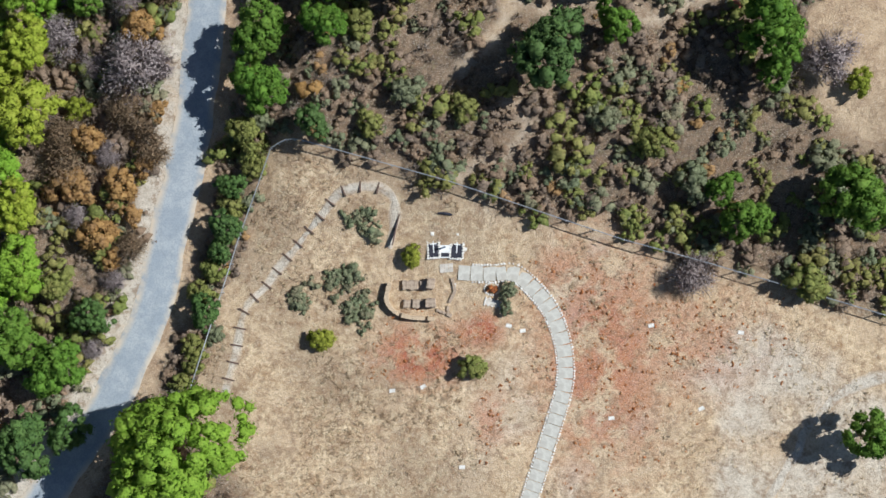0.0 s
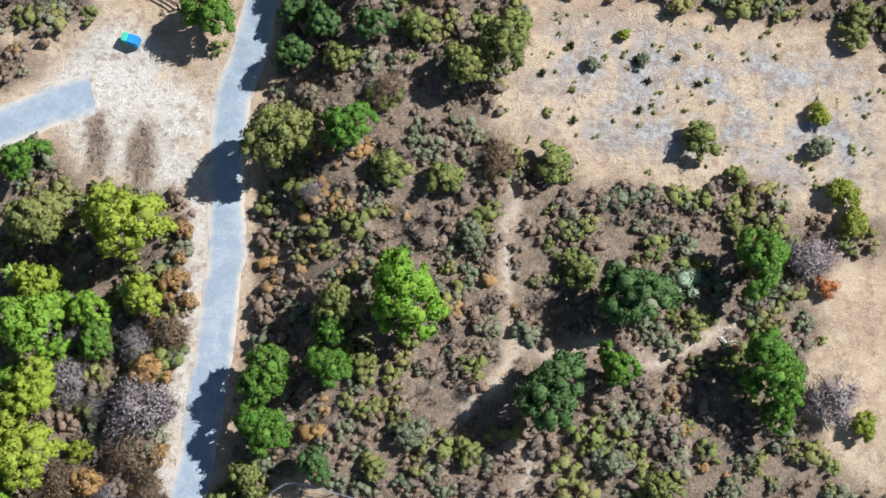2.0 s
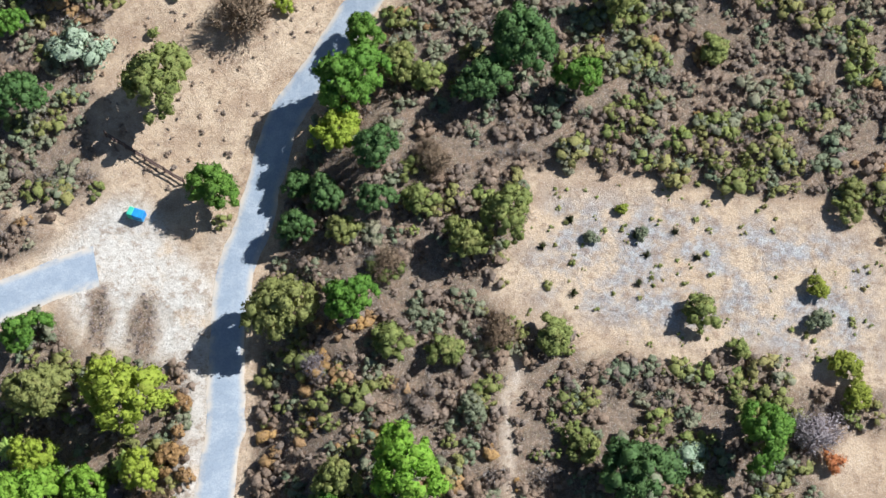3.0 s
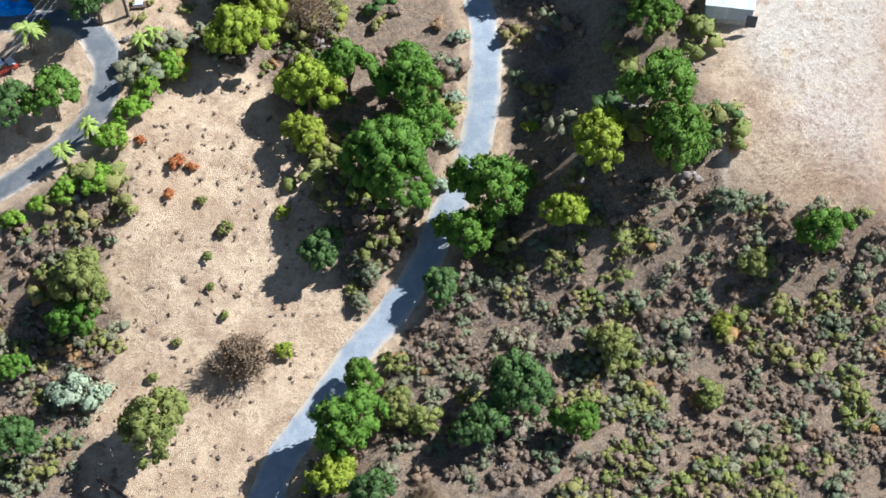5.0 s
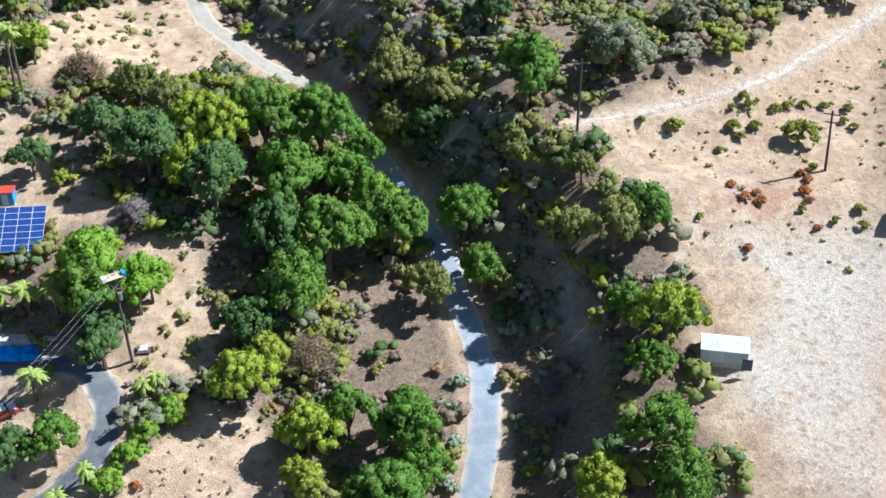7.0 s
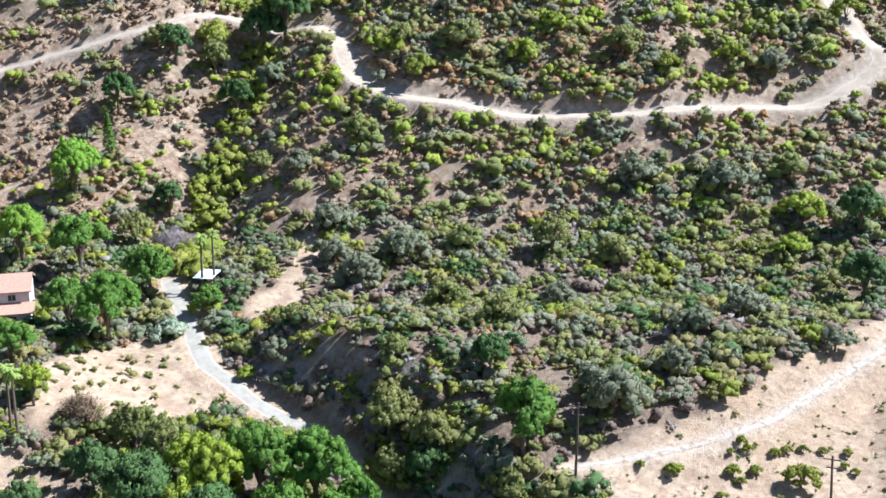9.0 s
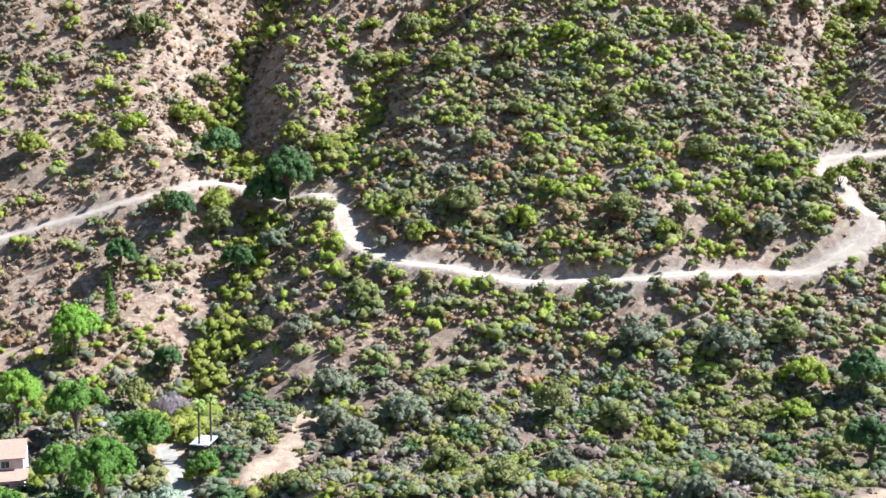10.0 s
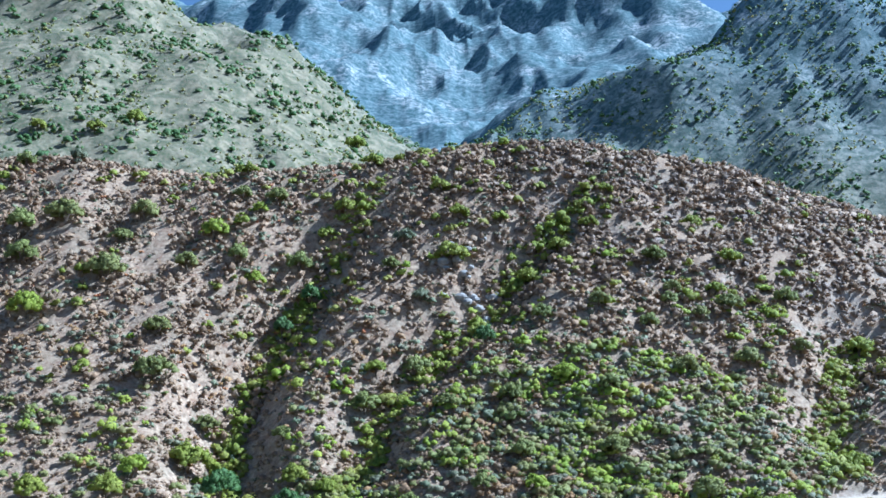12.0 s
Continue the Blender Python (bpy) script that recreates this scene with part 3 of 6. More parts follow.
# ---- plants ----
def leaf_quads(rng, centres, normals, size, spread=0.42):
    """Small folded leaves at the centres, facing roughly along the normals."""
    n = len(centres)
    nor = normals + spread * rng.normal(size=(n, 3))
    nor /= np.linalg.norm(nor, axis=1)[:, None] + 1e-9
    nor = np.where((nor * normals).sum(1)[:, None] < 0, -nor, nor)
    u = np.cross(nor, rng.normal(size=(n, 3)))
    u /= np.linalg.norm(u, axis=1)[:, None] + 1e-9
    w = np.cross(nor, u)
    s = size * rng.uniform(0.6, 1.3, (n, 1))
    a, b = u * s, w * s * 0.62
    fold = nor * s * 0.2
    v = np.stack([centres - b + fold, centres + a, centres + b + fold, centres - a], 1).reshape(-1, 3)
    return v, np.arange(4 * n).reshape(n, 4)


@functools.cache
def ball(level):
    """The corners and faces of the upper part of a faceted ball."""
    bm = bmesh.new()
    bmesh.ops.create_icosphere(bm, subdivisions=level, radius=1)
    p = np.array([v.co[:] for v in bm.verts])
    f = np.array([[v.index for v in face.verts] for face in bm.faces])
    bm.free()
    f = f[p[f].mean(1)[:, 2] > -0.5]
    return p, f


def unit(v):
    return v / (np.linalg.norm(v, axis=-1, keepdims=True) + 1e-9)


def crown_arrays(rng, blobs, leaves, flat=0.75, base=0.35, blob_size=(0.20, 0.36), leaf=0.04, core=1, twigs=0, full=0.88, ragged=0.17):
    """A crown of radius about 1: lumpy leafy clumps over an uneven dome, with loose leaves and twigs round them.
    Gives corners, triangles, the clumps, and soft normals for the corners."""
    lobes = rng.uniform(0, 2 * np.pi, 3)
    k = np.arange(blobs)
    a = rng.uniform(0, 2 * np.pi, blobs)
    q = np.sqrt((k + rng.uniform(0, 1, blobs)) / blobs)
    reach = 1 + 0.22 * np.sin(2 * a + lobes[0]) + 0.16 * np.sin(3 * a + lobes[1])
    z = base + flat * np.sqrt(np.clip(1 - (q * 0.92) ** 2, 0, 1)) * rng.uniform(0.62, 1.05, blobs)
    c = np.stack([0.78 * q * reach * np.cos(a), 0.78 * q * reach * np.sin(a), z], 1)
    size = rng.uniform(*blob_size, blobs)
    dome = unit(np.stack([c[:, 0], c[:, 1], 0.55 + 0.6 * (z - base)], 1))
    verts, faces, soft, count = [], [], [], 0

    def add(v, f, n):
        nonlocal count
        verts.append(v.reshape(-1, 3))
        soft.append(n.reshape(-1, 3))
        faces.append(f.reshape(-1, 3) + count)
        count += len(verts[-1])

    if core:
        p, f = ball(core)
        jitter = np.clip(full + ragged * rng.normal(size=(blobs, len(p), 1)), 0.3, 1.6)
        v = c[:, None] + p[None] * size[:, None, None] * jitter * [1, 1, 0.85]
        add(v, f[None] + (np.arange(blobs) * len(p))[:, None, None], 0.85 * np.broadcast_to(p[None], v.shape) + 0.35 * dome[:, None])
    if leaves:
        n = blobs * leaves
        d = unit(rng.normal(size=(n, 3)))
        d[:, 2] = np.where(d[:, 2] < -0.35, -d[:, 2], d[:, 2])
        who = np.repeat(k, leaves)
        at = c[who] + d * (size[who, None] * rng.uniform(0.92, 1.22, (n, 1))) * [1, 1, 0.85]
        nor = unit(d + 0.6 * rng.normal(size=(n, 3)))
        u = unit(np.cross(nor, rng.normal(size=(n, 3))))
        w = np.cross(nor, u)
        s = leaf * rng.uniform(0.6, 1.4, (n, 1))
        v = np.stack([at + 1.2 * u * s, at - 0.6 * u * s + 0.7 * w * s, at - 0.6 * u * s - 0.7 * w * s], 1)
        add(v, np.arange(3 * n), np.repeat((0.75 * d + 0.5 * dome[who] + 0.4 * rng.normal(size=d.shape))[:, None], 3, 1))
    if twigs:
        n = blobs * twigs
        d = unit(rng.normal(size=(n, 3)) + [0, 0, 0.4])
        who = np.repeat(k, twigs)
        far_end = c[who] + d * (size[who, None] * rng.uniform(0.8, 1.5, (n, 1)))
        start = c[who] * [0.8, 0.8, 0.7] + d * size[who, None] * 0.15
        w = unit(np.cross(d, rng.normal(size=(n, 3)))) * 0.016 * rng.uniform(0.6, 1.4, (n, 1))
        v = np.stack([start - w, start + w, far_end], 1)
        add(v, np.arange(3 * n), np.repeat((0.5 * d + 0.6 * dome[who])[:, None], 3, 1))
    return np.concatenate(verts), np.concatenate(faces), list(zip(c, size)), unit(np.concatenate(soft))


def soften(mesh, normals):
    """Leaves take the light as one rounded clump."""
    mesh.polygons.foreach_set("use_smooth", np.full(len(mesh.polygons), True))
    mesh.normals_split_custom_set_from_vertices(normals.astype(np.float32))


def tube(bm, points, radii, sides=6):
    """A tapering tube through points."""
    rings = []
    for i, p in enumerate(points):
        a = Vector(points[max(0, i - 1)])
        b = Vector(points[min(len(points) - 1, i + 1)])
        turn = (b - a).to_track_quat("Z", "Y").to_matrix()
        rings.append([bm.verts.new(Vector(p) + turn @ Vector((radii[i] * math.cos(2 * math.pi * k / sides), radii[i] * math.sin(2 * math.pi * k / sides), 0))) for k in range(sides)])
    for r, s in zip(rings, rings[1:]):
        for k in range(sides):
            bm.faces.new((r[k], r[(k + 1) % sides], s[(k + 1) % sides], s[k]))
    bm.faces.new(rings[-1])
    bm.faces.new(rings[0][::-1])


def trunk_mesh(rng, clumps, fork, width, limbs, lean=0.0):
    bm = bmesh.new()
    tube(bm, [(0, 0, -0.12), (0.02, 0.01, fork * 0.5), (lean * fork, 0, fork)], [width * 1.3, width, width * 0.8], 7)
    for c, size in clumps[:limbs]:
        mid = np.array([0.45 * c[0], 0.45 * c[1], fork + 0.35 * (c[2] - fork)]) + 0.04 * rng.normal(size=3)
        tube(bm, [(lean * fork, 0, fork * 0.85), tuple(mid), tuple(c)], [width * 0.55, width * 0.35, width * 0.12], 5)
    return bm


SPECIES = {}


def plant(kind, x, y, r):
    """Plants a tree or shrub of radius r metres; the first of each make is built, the others are its copies."""
    shape, tint, name, label, category = KINDS[kind]
    tall = {"tree": 1.4, "bush": 1.15}.get(shape, 1.0)
    choice = int(lattice(np.array(round(x * 10)), np.array(round(y * 10)), 5) * 2.999)
    turn = 360 * float(lattice(np.array(round(x * 10)), np.array(round(y * 10)), 9))
    place = pose(x, y, float(surface(x, y)), 0, 0, turn)
    large = shape == "tree" and r > 6
    key = (kind, choice, large)
    if key in SPECIES:
        first = SPECIES[key].scale
        return copy_thing(SPECIES[key], place @ Matrix.Diagonal((r / first[0], r / first[1], r * tall / first[2], 1)))
    rng = np.random.default_rng(100 + choice * 7 + len(SPECIES))
    if large:
        v, f, clumps, soft = crown_arrays(rng, 210, 32, 0.85, 0.5, (0.07, 0.15), 0.022, 1)
        bm, wood = trunk_mesh(rng, clumps, 0.42, 0.07, 24), BARK
    elif shape == "tree":
        v, f, clumps, soft = crown_arrays(rng, 95, 28, 0.85, 0.5, (0.10, 0.21), 0.04, 1)
        bm, wood = trunk_mesh(rng, clumps, 0.42, 0.07, 12), BARK
    elif shape == "bush":
        v, f, clumps, soft = crown_arrays(rng, 38, 28, 0.85, 0.12, (0.15, 0.27), 0.055, 1)
        bm, wood = trunk_mesh(rng, clumps, 0.12, 0.06, 6), BARK
    elif shape == "tuft":
        v, f, clumps, soft = crown_arrays(rng, 10, 44, 0.7, 0.1, (0.28, 0.42), 0.08, core=1)
        bm, wood = trunk_mesh(rng, clumps, 0.1, 0.06, 5), BARK
    elif shape == "spiky":
        a, rise = rng.uniform(0, 2 * np.pi, 34), rng.uniform(0.15, 1.2, 34)
        way = np.stack([np.cos(a) * np.cos(rise), np.sin(a) * np.cos(rise), np.sin(rise)], 1)
        side = np.stack([-np.sin(a), np.cos(a), np.zeros(34)], 1) * 0.09
        v = np.stack([way * 0.05 - side, way * 0.05 + side, way * rng.uniform(0.7, 1.05, (34, 1))], 1).reshape(-1, 3)
        f, soft = np.arange(len(v)).reshape(-1, 3), np.repeat(unit(way * 0.4 + [0, 0, 0.8]), 3, 0)
        bm, wood = bmesh.new(), BARK
        tube(bm, [(0, 0, -0.1), (0, 0, 0.12)], [0.1, 0.07], 6)
    else:
        v, f, clumps, soft = crown_arrays(rng, 34, 50, 0.8, 0.2, (0.25, 0.42), 0.03, core=0, twigs=46)
        bm, wood = trunk_mesh(rng, clumps, 0.2, 0.05, 30), DEAD_WOOD
    thing = tagged(new(name), label, category, group=category + "s on the hillside")
    thing.matrix_basis = place @ Matrix.Diagonal((r, r, r * tall, 1))
    mesh = mesh_from("crown", v, f)
    soften(mesh, soft)
    give(mesh, "tone", np.full(len(v), 0.08 + 0.12 * choice))
    part("crown", mesh, LEAVES[tint], thing)
    part("trunk", bm, wood, thing)
    SPECIES[key] = thing
    return thing


KINDS = {
    "bright": ("tree", "bright", "broadleaf_tree", "lush bright yellow-green broadleaf tree with a full rounded crown", "tree"),
    "green": ("tree", "green", "oak_tree", "green live oak with a dense lumpy crown on the slope", "tree"),
    "dark": ("tree", "dark", "oak_tree", "dark grey-green live oak with a dense rounded crown", "tree"),
    "yellow": ("tree", "yellow", "sycamore_tree", "yellowing green tree with a loose lumpy crown", "tree"),
    "olive": ("tree", "olive", "oak_tree", "dusty olive-green tree with a rounded crown", "tree"),
    "purple": ("bare", "purple", "bare_tree", "leafless grey-purple tree with fine bare twigs", "tree"),
    "brown": ("bare", "russet", "dry_shrub", "dry brown shrub with thin twigs and withered leaves", "shrub"),
    "rust": ("tuft", "rust", "rust_shrub", "small rust-red withered shrub on bare soil", "shrub"),
    "shrub": ("bush", "moss", "green_shrub", "dense green evergreen shrub on dry soil", "shrub"),
    "oshrub": ("bush", "olive", "olive_shrub", "dusty olive-green rounded shrub on dry soil", "shrub"),
    "yshrub": ("bush", "yellow", "yellow_shrub", "yellow-green rounded shrub on the slope", "shrub"),
    "orange": ("bush", "orange", "autumn_shrub", "orange-brown dry autumn shrub beside the road", "shrub"),
    "sshrub": ("bush", "sage", "sage_shrub", "grey-green sage shrub on dry soil", "shrub"),
    "bshrub": ("bush", "bright", "hedge_shrub", "bright green clipped garden shrub", "shrub"),
    "agave": ("spiky", "agave", "agave_plant", "small spiky yellow-green agave rosette on ashy soil", "agave"),
    "cactus": ("tuft", "cactus", "prickly_pear", "pale prickly pear clump with many flat pads", "cactus"),
}


# trees and large shrubs
plant("bright", -24.8, -18.8, 7.6)
plant("green", -17.4, 20.8, 3.2)
plant("green", -17.3, 15.6, 3.0)
plant("green", -11.0, 21.2, 2.4)
plant("dark", -12.3, 12.1, 1.9)
plant("dark", 9.9, 18.5, 3.9)
plant("green", 16.4, 21.4, 2.3)
plant("green", 30.5, 20.6, 3.7)
plant("green", 31.6, 16.8, 2.2)
plant("green", 39.2, 4.9, 3.8)
plant("shrub", -3.0, -0.7, 1.3)
plant("shrub", -12.0, -9.0, 1.5)
plant("oshrub", 2.9, -11.8, 1.7)
plant("green", 41.8, -18.6, 3.3)
plant("dark", -40.7, -19.1, 3.4)
plant("green", -37.5, -11.5, 3.2)
plant("green", -41.5, -8.7, 3.3)
plant("bright", -41.3, -2.1, 3.2)
plant("yellow", -41.8, 3.9, 3.0)
plant("yellow", -41.0, 13.3, 4.1)
plant("yellow", -41.3, 20.0, 3.3)
plant("dark", -34.4, -6.6, 2.2)
plant("shrub", 39.8, 16.0, 1.6)
plant("purple", 25.0, -2.7, 2.4)
plant("purple", 36.8, 18.3, 2.9)
plant("green", 29.3, 2.8, 2.6)
plant("oshrub", 36.0, -3.3, 2.5)
plant("purple", -30.3, 17.9, 3.5)
plant("sshrub", 6.6, -4.2, 1.1)
plant("sshrub", 6.4, -6.0, 0.9)
plant("dark", -36.5, -17.7, 2.5)
plant("orange", -31.9, 6.2, 2.2)
plant("orange", -36.9, 6.2, 2.5)
plant("orange", -29.4, 8.5, 1.4)
plant("orange", -34.0, 1.2, 2.4)
plant("brown", -31.1, 0.1, 1.9)
plant("brown", -38.4, 11.4, 2.2)
plant("orange", -29.6, 21.9, 2.2)
plant("purple", -27.7, 18.0, 1.5)
plant("orange", -35.3, 10.8, 2.0)
plant("dark", -21.3, 2.3, 1.9)
plant("dark", -23.3, -6.1, 1.9)
plant("oshrub", -22.5, -2.2, 1.6)
plant("olive", -19.2, 11.3, 1.9)
plant("oshrub", -18.4, 7.9, 1.5)
plant("oshrub", -24.8, -9.6, 1.5)
plant("dark", -20.7, 6.2, 1.6)
plant("brown", -28.8, 10.1, 2.2)
plant("brown", -37.5, 7.9, 2.8)
plant("brown", -31.1, 13.5, 2.2)
plant("bright", -3.7, 27.4, 4.4)
plant("olive", -10.3, 27.2, 2.4)
plant("green", -11.1, 24.9, 1.8)
plant("dark", 17.9, 27.6, 3.9)
plant("green", 29.9, 31.1, 3.4)
plant("purple", 35.7, 31.9, 2.6)
plant("rust", 37.1, 29.5, 1.4)
plant("olive", -16.7, 44.3, 4.0)
plant("green", -9.6, 44.5, 2.9)
plant("oshrub", 10.6, 41.7, 2.4)
plant("oshrub", 25.5, 43.7, 2.3)
plant("shrub", 39.3, 38.6, 1.9)
plant("shrub", 40.1, 35.6, 1.8)
plant("shrub", 37.4, 46.7, 1.4)
plant("green", -42.9, 42.8, 2.7)
plant("olive", -41.1, 37.1, 3.5)
plant("yellow", -31.7, 35.9, 4.7)
plant("green", -35.4, 25.1, 2.2)
plant("bright", -42.0, 26.5, 3.9)
plant("oshrub", -5.3, 40.9, 2.4)
plant("oshrub", -0.3, 40.0, 2.2)
plant("brown", 5.3, 42.1, 2.1)
plant("purple", -13.2, 39.1, 1.6)
plant("sshrub", 2.5, 34.3, 1.8)
plant("oshrub", 13.1, 30.9, 2.1)
plant("oshrub", 28.9, 40.5, 1.4)
plant("brown", -27.6, 25.6, 2.2)
plant("cactus", 23.5, 29.7, 2.1)
plant("oshrub", -7.9, 21.9, 1.8)
plant("orange", -27.8, 30.9, 1.8)
plant("purple", -31.0, 24.8, 2.0)
plant("purple", -38.4, 21.4, 2.5)
plant("bright", -36.3, 28.4, 2.3)
plant("yellow", -30.4, 29.1, 2.4)
plant("yellow", -41.9, 31.3, 2.5)
plant("purple", -37.8, 26.0, 1.8)
plant("orange", -26.0, 29.0, 1.2)
plant("orange", -27.0, 36.5, 1.3)
plant("olive", -30.8, 68.6, 4.4)
plant("green", -24.6, 58.1, 3.1)
plant("green", -10.0, 68.0, 4.3)
plant("yellow", -11.5, 63.2, 3.1)
plant("dark", -7.3, 60.5, 2.7)
plant("dark", -7.2, 55.3, 2.1)
plant("dark", 7.9, 71.5, 4.2)
plant("dark", 3.8, 67.5, 3.2)
plant("green", 13.9, 68.5, 2.6)
plant("olive", 5.9, 52.9, 3.2)
plant("olive", 2.0, 50.9, 2.6)
plant("dark", -45.8, 67.9, 3.3)
plant("green", -47.5, 76.4, 2.0)
plant("cactus", -40.3, 74.3, 3.2)
plant("brown", -22.8, 78.0, 3.7)
plant("yshrub", -18.0, 79.9, 1.3)
plant("green", -40.8, 81.1, 3.0)
plant("olive", 18.1, 77.5, 2.6)
plant("shrub", 30.8, 80.7, 1.7)
plant("oshrub", 41.8, 57.0, 1.6)
plant("oshrub", 41.2, 54.7, 1.7)
plant("oshrub", 28.6, 72.9, 2.1)
plant("oshrub", -2.6, 55.6, 2.2)
plant("sshrub", 14.8, 52.1, 0.9)
plant("sshrub", 20.0, 52.5, 0.9)
plant("shrub", 18.1, 55.1, 0.8)
plant("sshrub", 37.3, 43.3, 1.4)
plant("brown", -6.0, 49.0, 1.9)
plant("brown", -1.5, 60.3, 2.2)
plant("dark", -12.6, 56.9, 2.2)
plant("green", -8.9, 74.9, 2.6)
plant("dark", -15.6, 53.8, 2.2)
plant("oshrub", -10.8, 52.8, 2.0)
plant("dark", -15.9, 58.8, 1.9)
plant("olive", -5.1, 70.7, 2.3)
plant("oshrub", -2.1, 69.5, 2.3)
plant("yellow", -24.5, 112.9, 4.3)
plant("yellow", -21.9, 117.7, 3.6)
plant("brown", -16.8, 119.8, 3.9)
plant("yellow", -16.2, 108.3, 4.2)
plant("yellow", -16.5, 103.2, 3.1)
plant("green", -11.6, 111.1, 4.0)
plant("green", -4.0, 109.0, 4.9)
plant("green", -6.1, 97.2, 6.7)
plant("green", -2.7, 104.1, 3.8)
plant("green", 5.6, 95.7, 5.0)
plant("green", 2.6, 91.4, 3.6)
plant("yellow", 17.5, 97.4, 4.1)
plant("yellow", 13.7, 91.3, 2.8)
plant("green", 26.0, 96.0, 4.5)
plant("green", 24.2, 102.0, 4.3)
plant("green", 24.3, 111.9, 3.2)
plant("yellow", 27.0, 116.3, 4.6)
plant("green", 22.6, 119.8, 3.4)
plant("green", 41.8, 87.6, 3.5)
plant("dark", -13.9, 90.0, 3.1)
plant("olive", -40.4, 84.0, 4.0)
plant("sshrub", -8.8, 88.9, 1.8)
plant("sshrub", -9.7, 85.6, 1.5)
plant("purple", 13.6, 116.7, 1.7)
plant("purple", 14.1, 112.5, 1.7)
plant("green", -45.2, 104.1, 3.5)
plant("dark", -49.6, 102.1, 3.5)
plant("dark", -41.6, 115.9, 4.1)
plant("bright", -38.3, 123.4, 4.2)
plant("green", -44.0, 121.2, 4.9)
plant("bshrub", -32.7, 110.6, 2.2)
plant("bshrub", -35.0, 107.4, 2.2)
plant("bshrub", -36.6, 104.1, 2.2)
plant("bshrub", -38.6, 100.8, 2.2)
plant("bshrub", -39.8, 96.3, 2.4)
plant("bshrub", -43.3, 95.1, 1.9)
plant("bshrub", -46.3, 93.6, 1.4)
plant("bshrub", -49.2, 91.8, 1.7)
plant("yshrub", 10.5, 107.0, 1.2)
plant("oshrub", -28.4, 96.0, 0.8)
plant("oshrub", -25.4, 93.4, 1.1)
plant("oshrub", -27.3, 90.1, 0.8)
plant("oshrub", -26.8, 86.8, 0.7)
plant("oshrub", -25.0, 83.8, 0.7)
plant("oshrub", -30.1, 80.7, 0.7)
plant("oshrub", -32.4, 76.7, 0.8)
plant("rust", -31.4, 99.7, 1.3)
plant("rust", -29.6, 99.6, 0.9)
plant("rust", -32.0, 96.2, 0.9)
plant("rust", -35.6, 101.7, 0.8)
plant("oshrub", 35.0, 86.4, 2.5)
plant("sshrub", 32.2, 92.1, 2.3)
plant("dark", -0.3, 85.5, 2.7)
plant("cactus", 1.1, 110.9, 1.4)
plant("cactus", 1.5, 115.1, 1.3)
plant("cactus", 1.9, 119.0, 1.3)
plant("cactus", 0.4, 105.8, 1.4)
plant("cactus", -0.6, 100.2, 1.4)
plant("cactus", 9.3, 126.8, 1.9)
plant("yshrub", -48.3, 114.2, 1.2)
plant("yshrub", -19.0, 95.8, 1.1)
plant("bright", -44.4, 126.1, 4.7)
plant("bright", -37.1, 125.1, 3.1)
plant("dark", -56.7, 145.3, 3.1)
plant("yshrub", -52.5, 144.5, 1.8)
plant("dark", -48.1, 150.2, 4.2)
plant("dark", -40.4, 145.1, 5.3)
plant("yellow", -33.1, 149.4, 6.1)
plant("dark", -31.0, 140.8, 5.2)
plant("green", -25.6, 154.1, 6.2)
plant("green", -17.7, 154.3, 6.2)
plant("green", -21.5, 142.5, 5.8)
plant("dark", -22.3, 133.8, 5.2)
plant("green", -15.4, 134.3, 6.0)
plant("green", -18.9, 125.8, 5.5)
plant("green", -7.0, 139.0, 5.4)
plant("green", 3.1, 142.0, 4.5)
plant("bright", -9.6, 145.6, 3.5)
plant("olive", -1.7, 130.7, 3.6)
plant("green", 5.1, 133.9, 3.7)
plant("olive", 16.8, 133.3, 3.5)
plant("olive", 22.0, 130.0, 4.2)
plant("green", 26.4, 131.7, 3.8)
plant("olive", 18.7, 141.7, 2.4)
plant("shrub", 50.8, 151.9, 2.8)
plant("green", -14.3, 147.0, 4.4)
plant("purple", -40.8, 137.5, 2.9)
plant("olive", -6.8, 158.9, 3.5)
plant("dark", -1.8, 156.9, 3.5)
plant("green", -11.5, 153.0, 3.4)
plant("olive", 9.2, 148.5, 3.3)
plant("shrub", 32.9, 152.6, 1.5)
plant("dark", -24.2, 120.6, 4.0)
plant("yshrub", 33.9, 135.0, 0.7)
plant("rust", 42.9, 138.8, 1.0)
plant("rust", 40.7, 139.3, 1.0)
plant("rust", 49.0, 140.9, 1.0)
plant("shrub", 41.7, 154.2, 1.2)
plant("shrub", 45.1, 154.9, 1.1)
plant("yellow", -34.4, 143.4, 4.4)
plant("green", 11.8, 154.2, 5.6)
plant("sshrub", 25.3, 162.4, 6.0)
plant("olive", -7.7, 166.5, 4.6)
plant("olive", -1.3, 160.5, 3.9)
plant("green", -57.6, 195.7, 6.8)
plant("green", -70.9, 225.7, 6.0)
plant("green", -54.9, 215.6, 5.3)
plant("bright", -83.1, 228.1, 6.4)
plant("bright", -81.4, 260.6, 6.7)
plant("purple", -57.6, 249.3, 4.7)
plant("sshrub", 63.7, 180.7, 3.2)
plant("oshrub", 77.0, 258.6, 4.4)
plant("yshrub", 77.1, 246.0, 5.1)
plant("dark", 87.4, 240.2, 5.2)
plant("dark", 79.1, 212.1, 5.2)
plant("oshrub", 5.0, 234.0, 4.3)
plant("sshrub", -7.4, 229.3, 5.2)
plant("oshrub", 1.0, 210.0, 4.4)
plant("oshrub", 10.2, 187.6, 4.2)
plant("sshrub", -15.4, 221.5, 4.6)
plant("sshrub", -21.6, 229.3, 4.4)
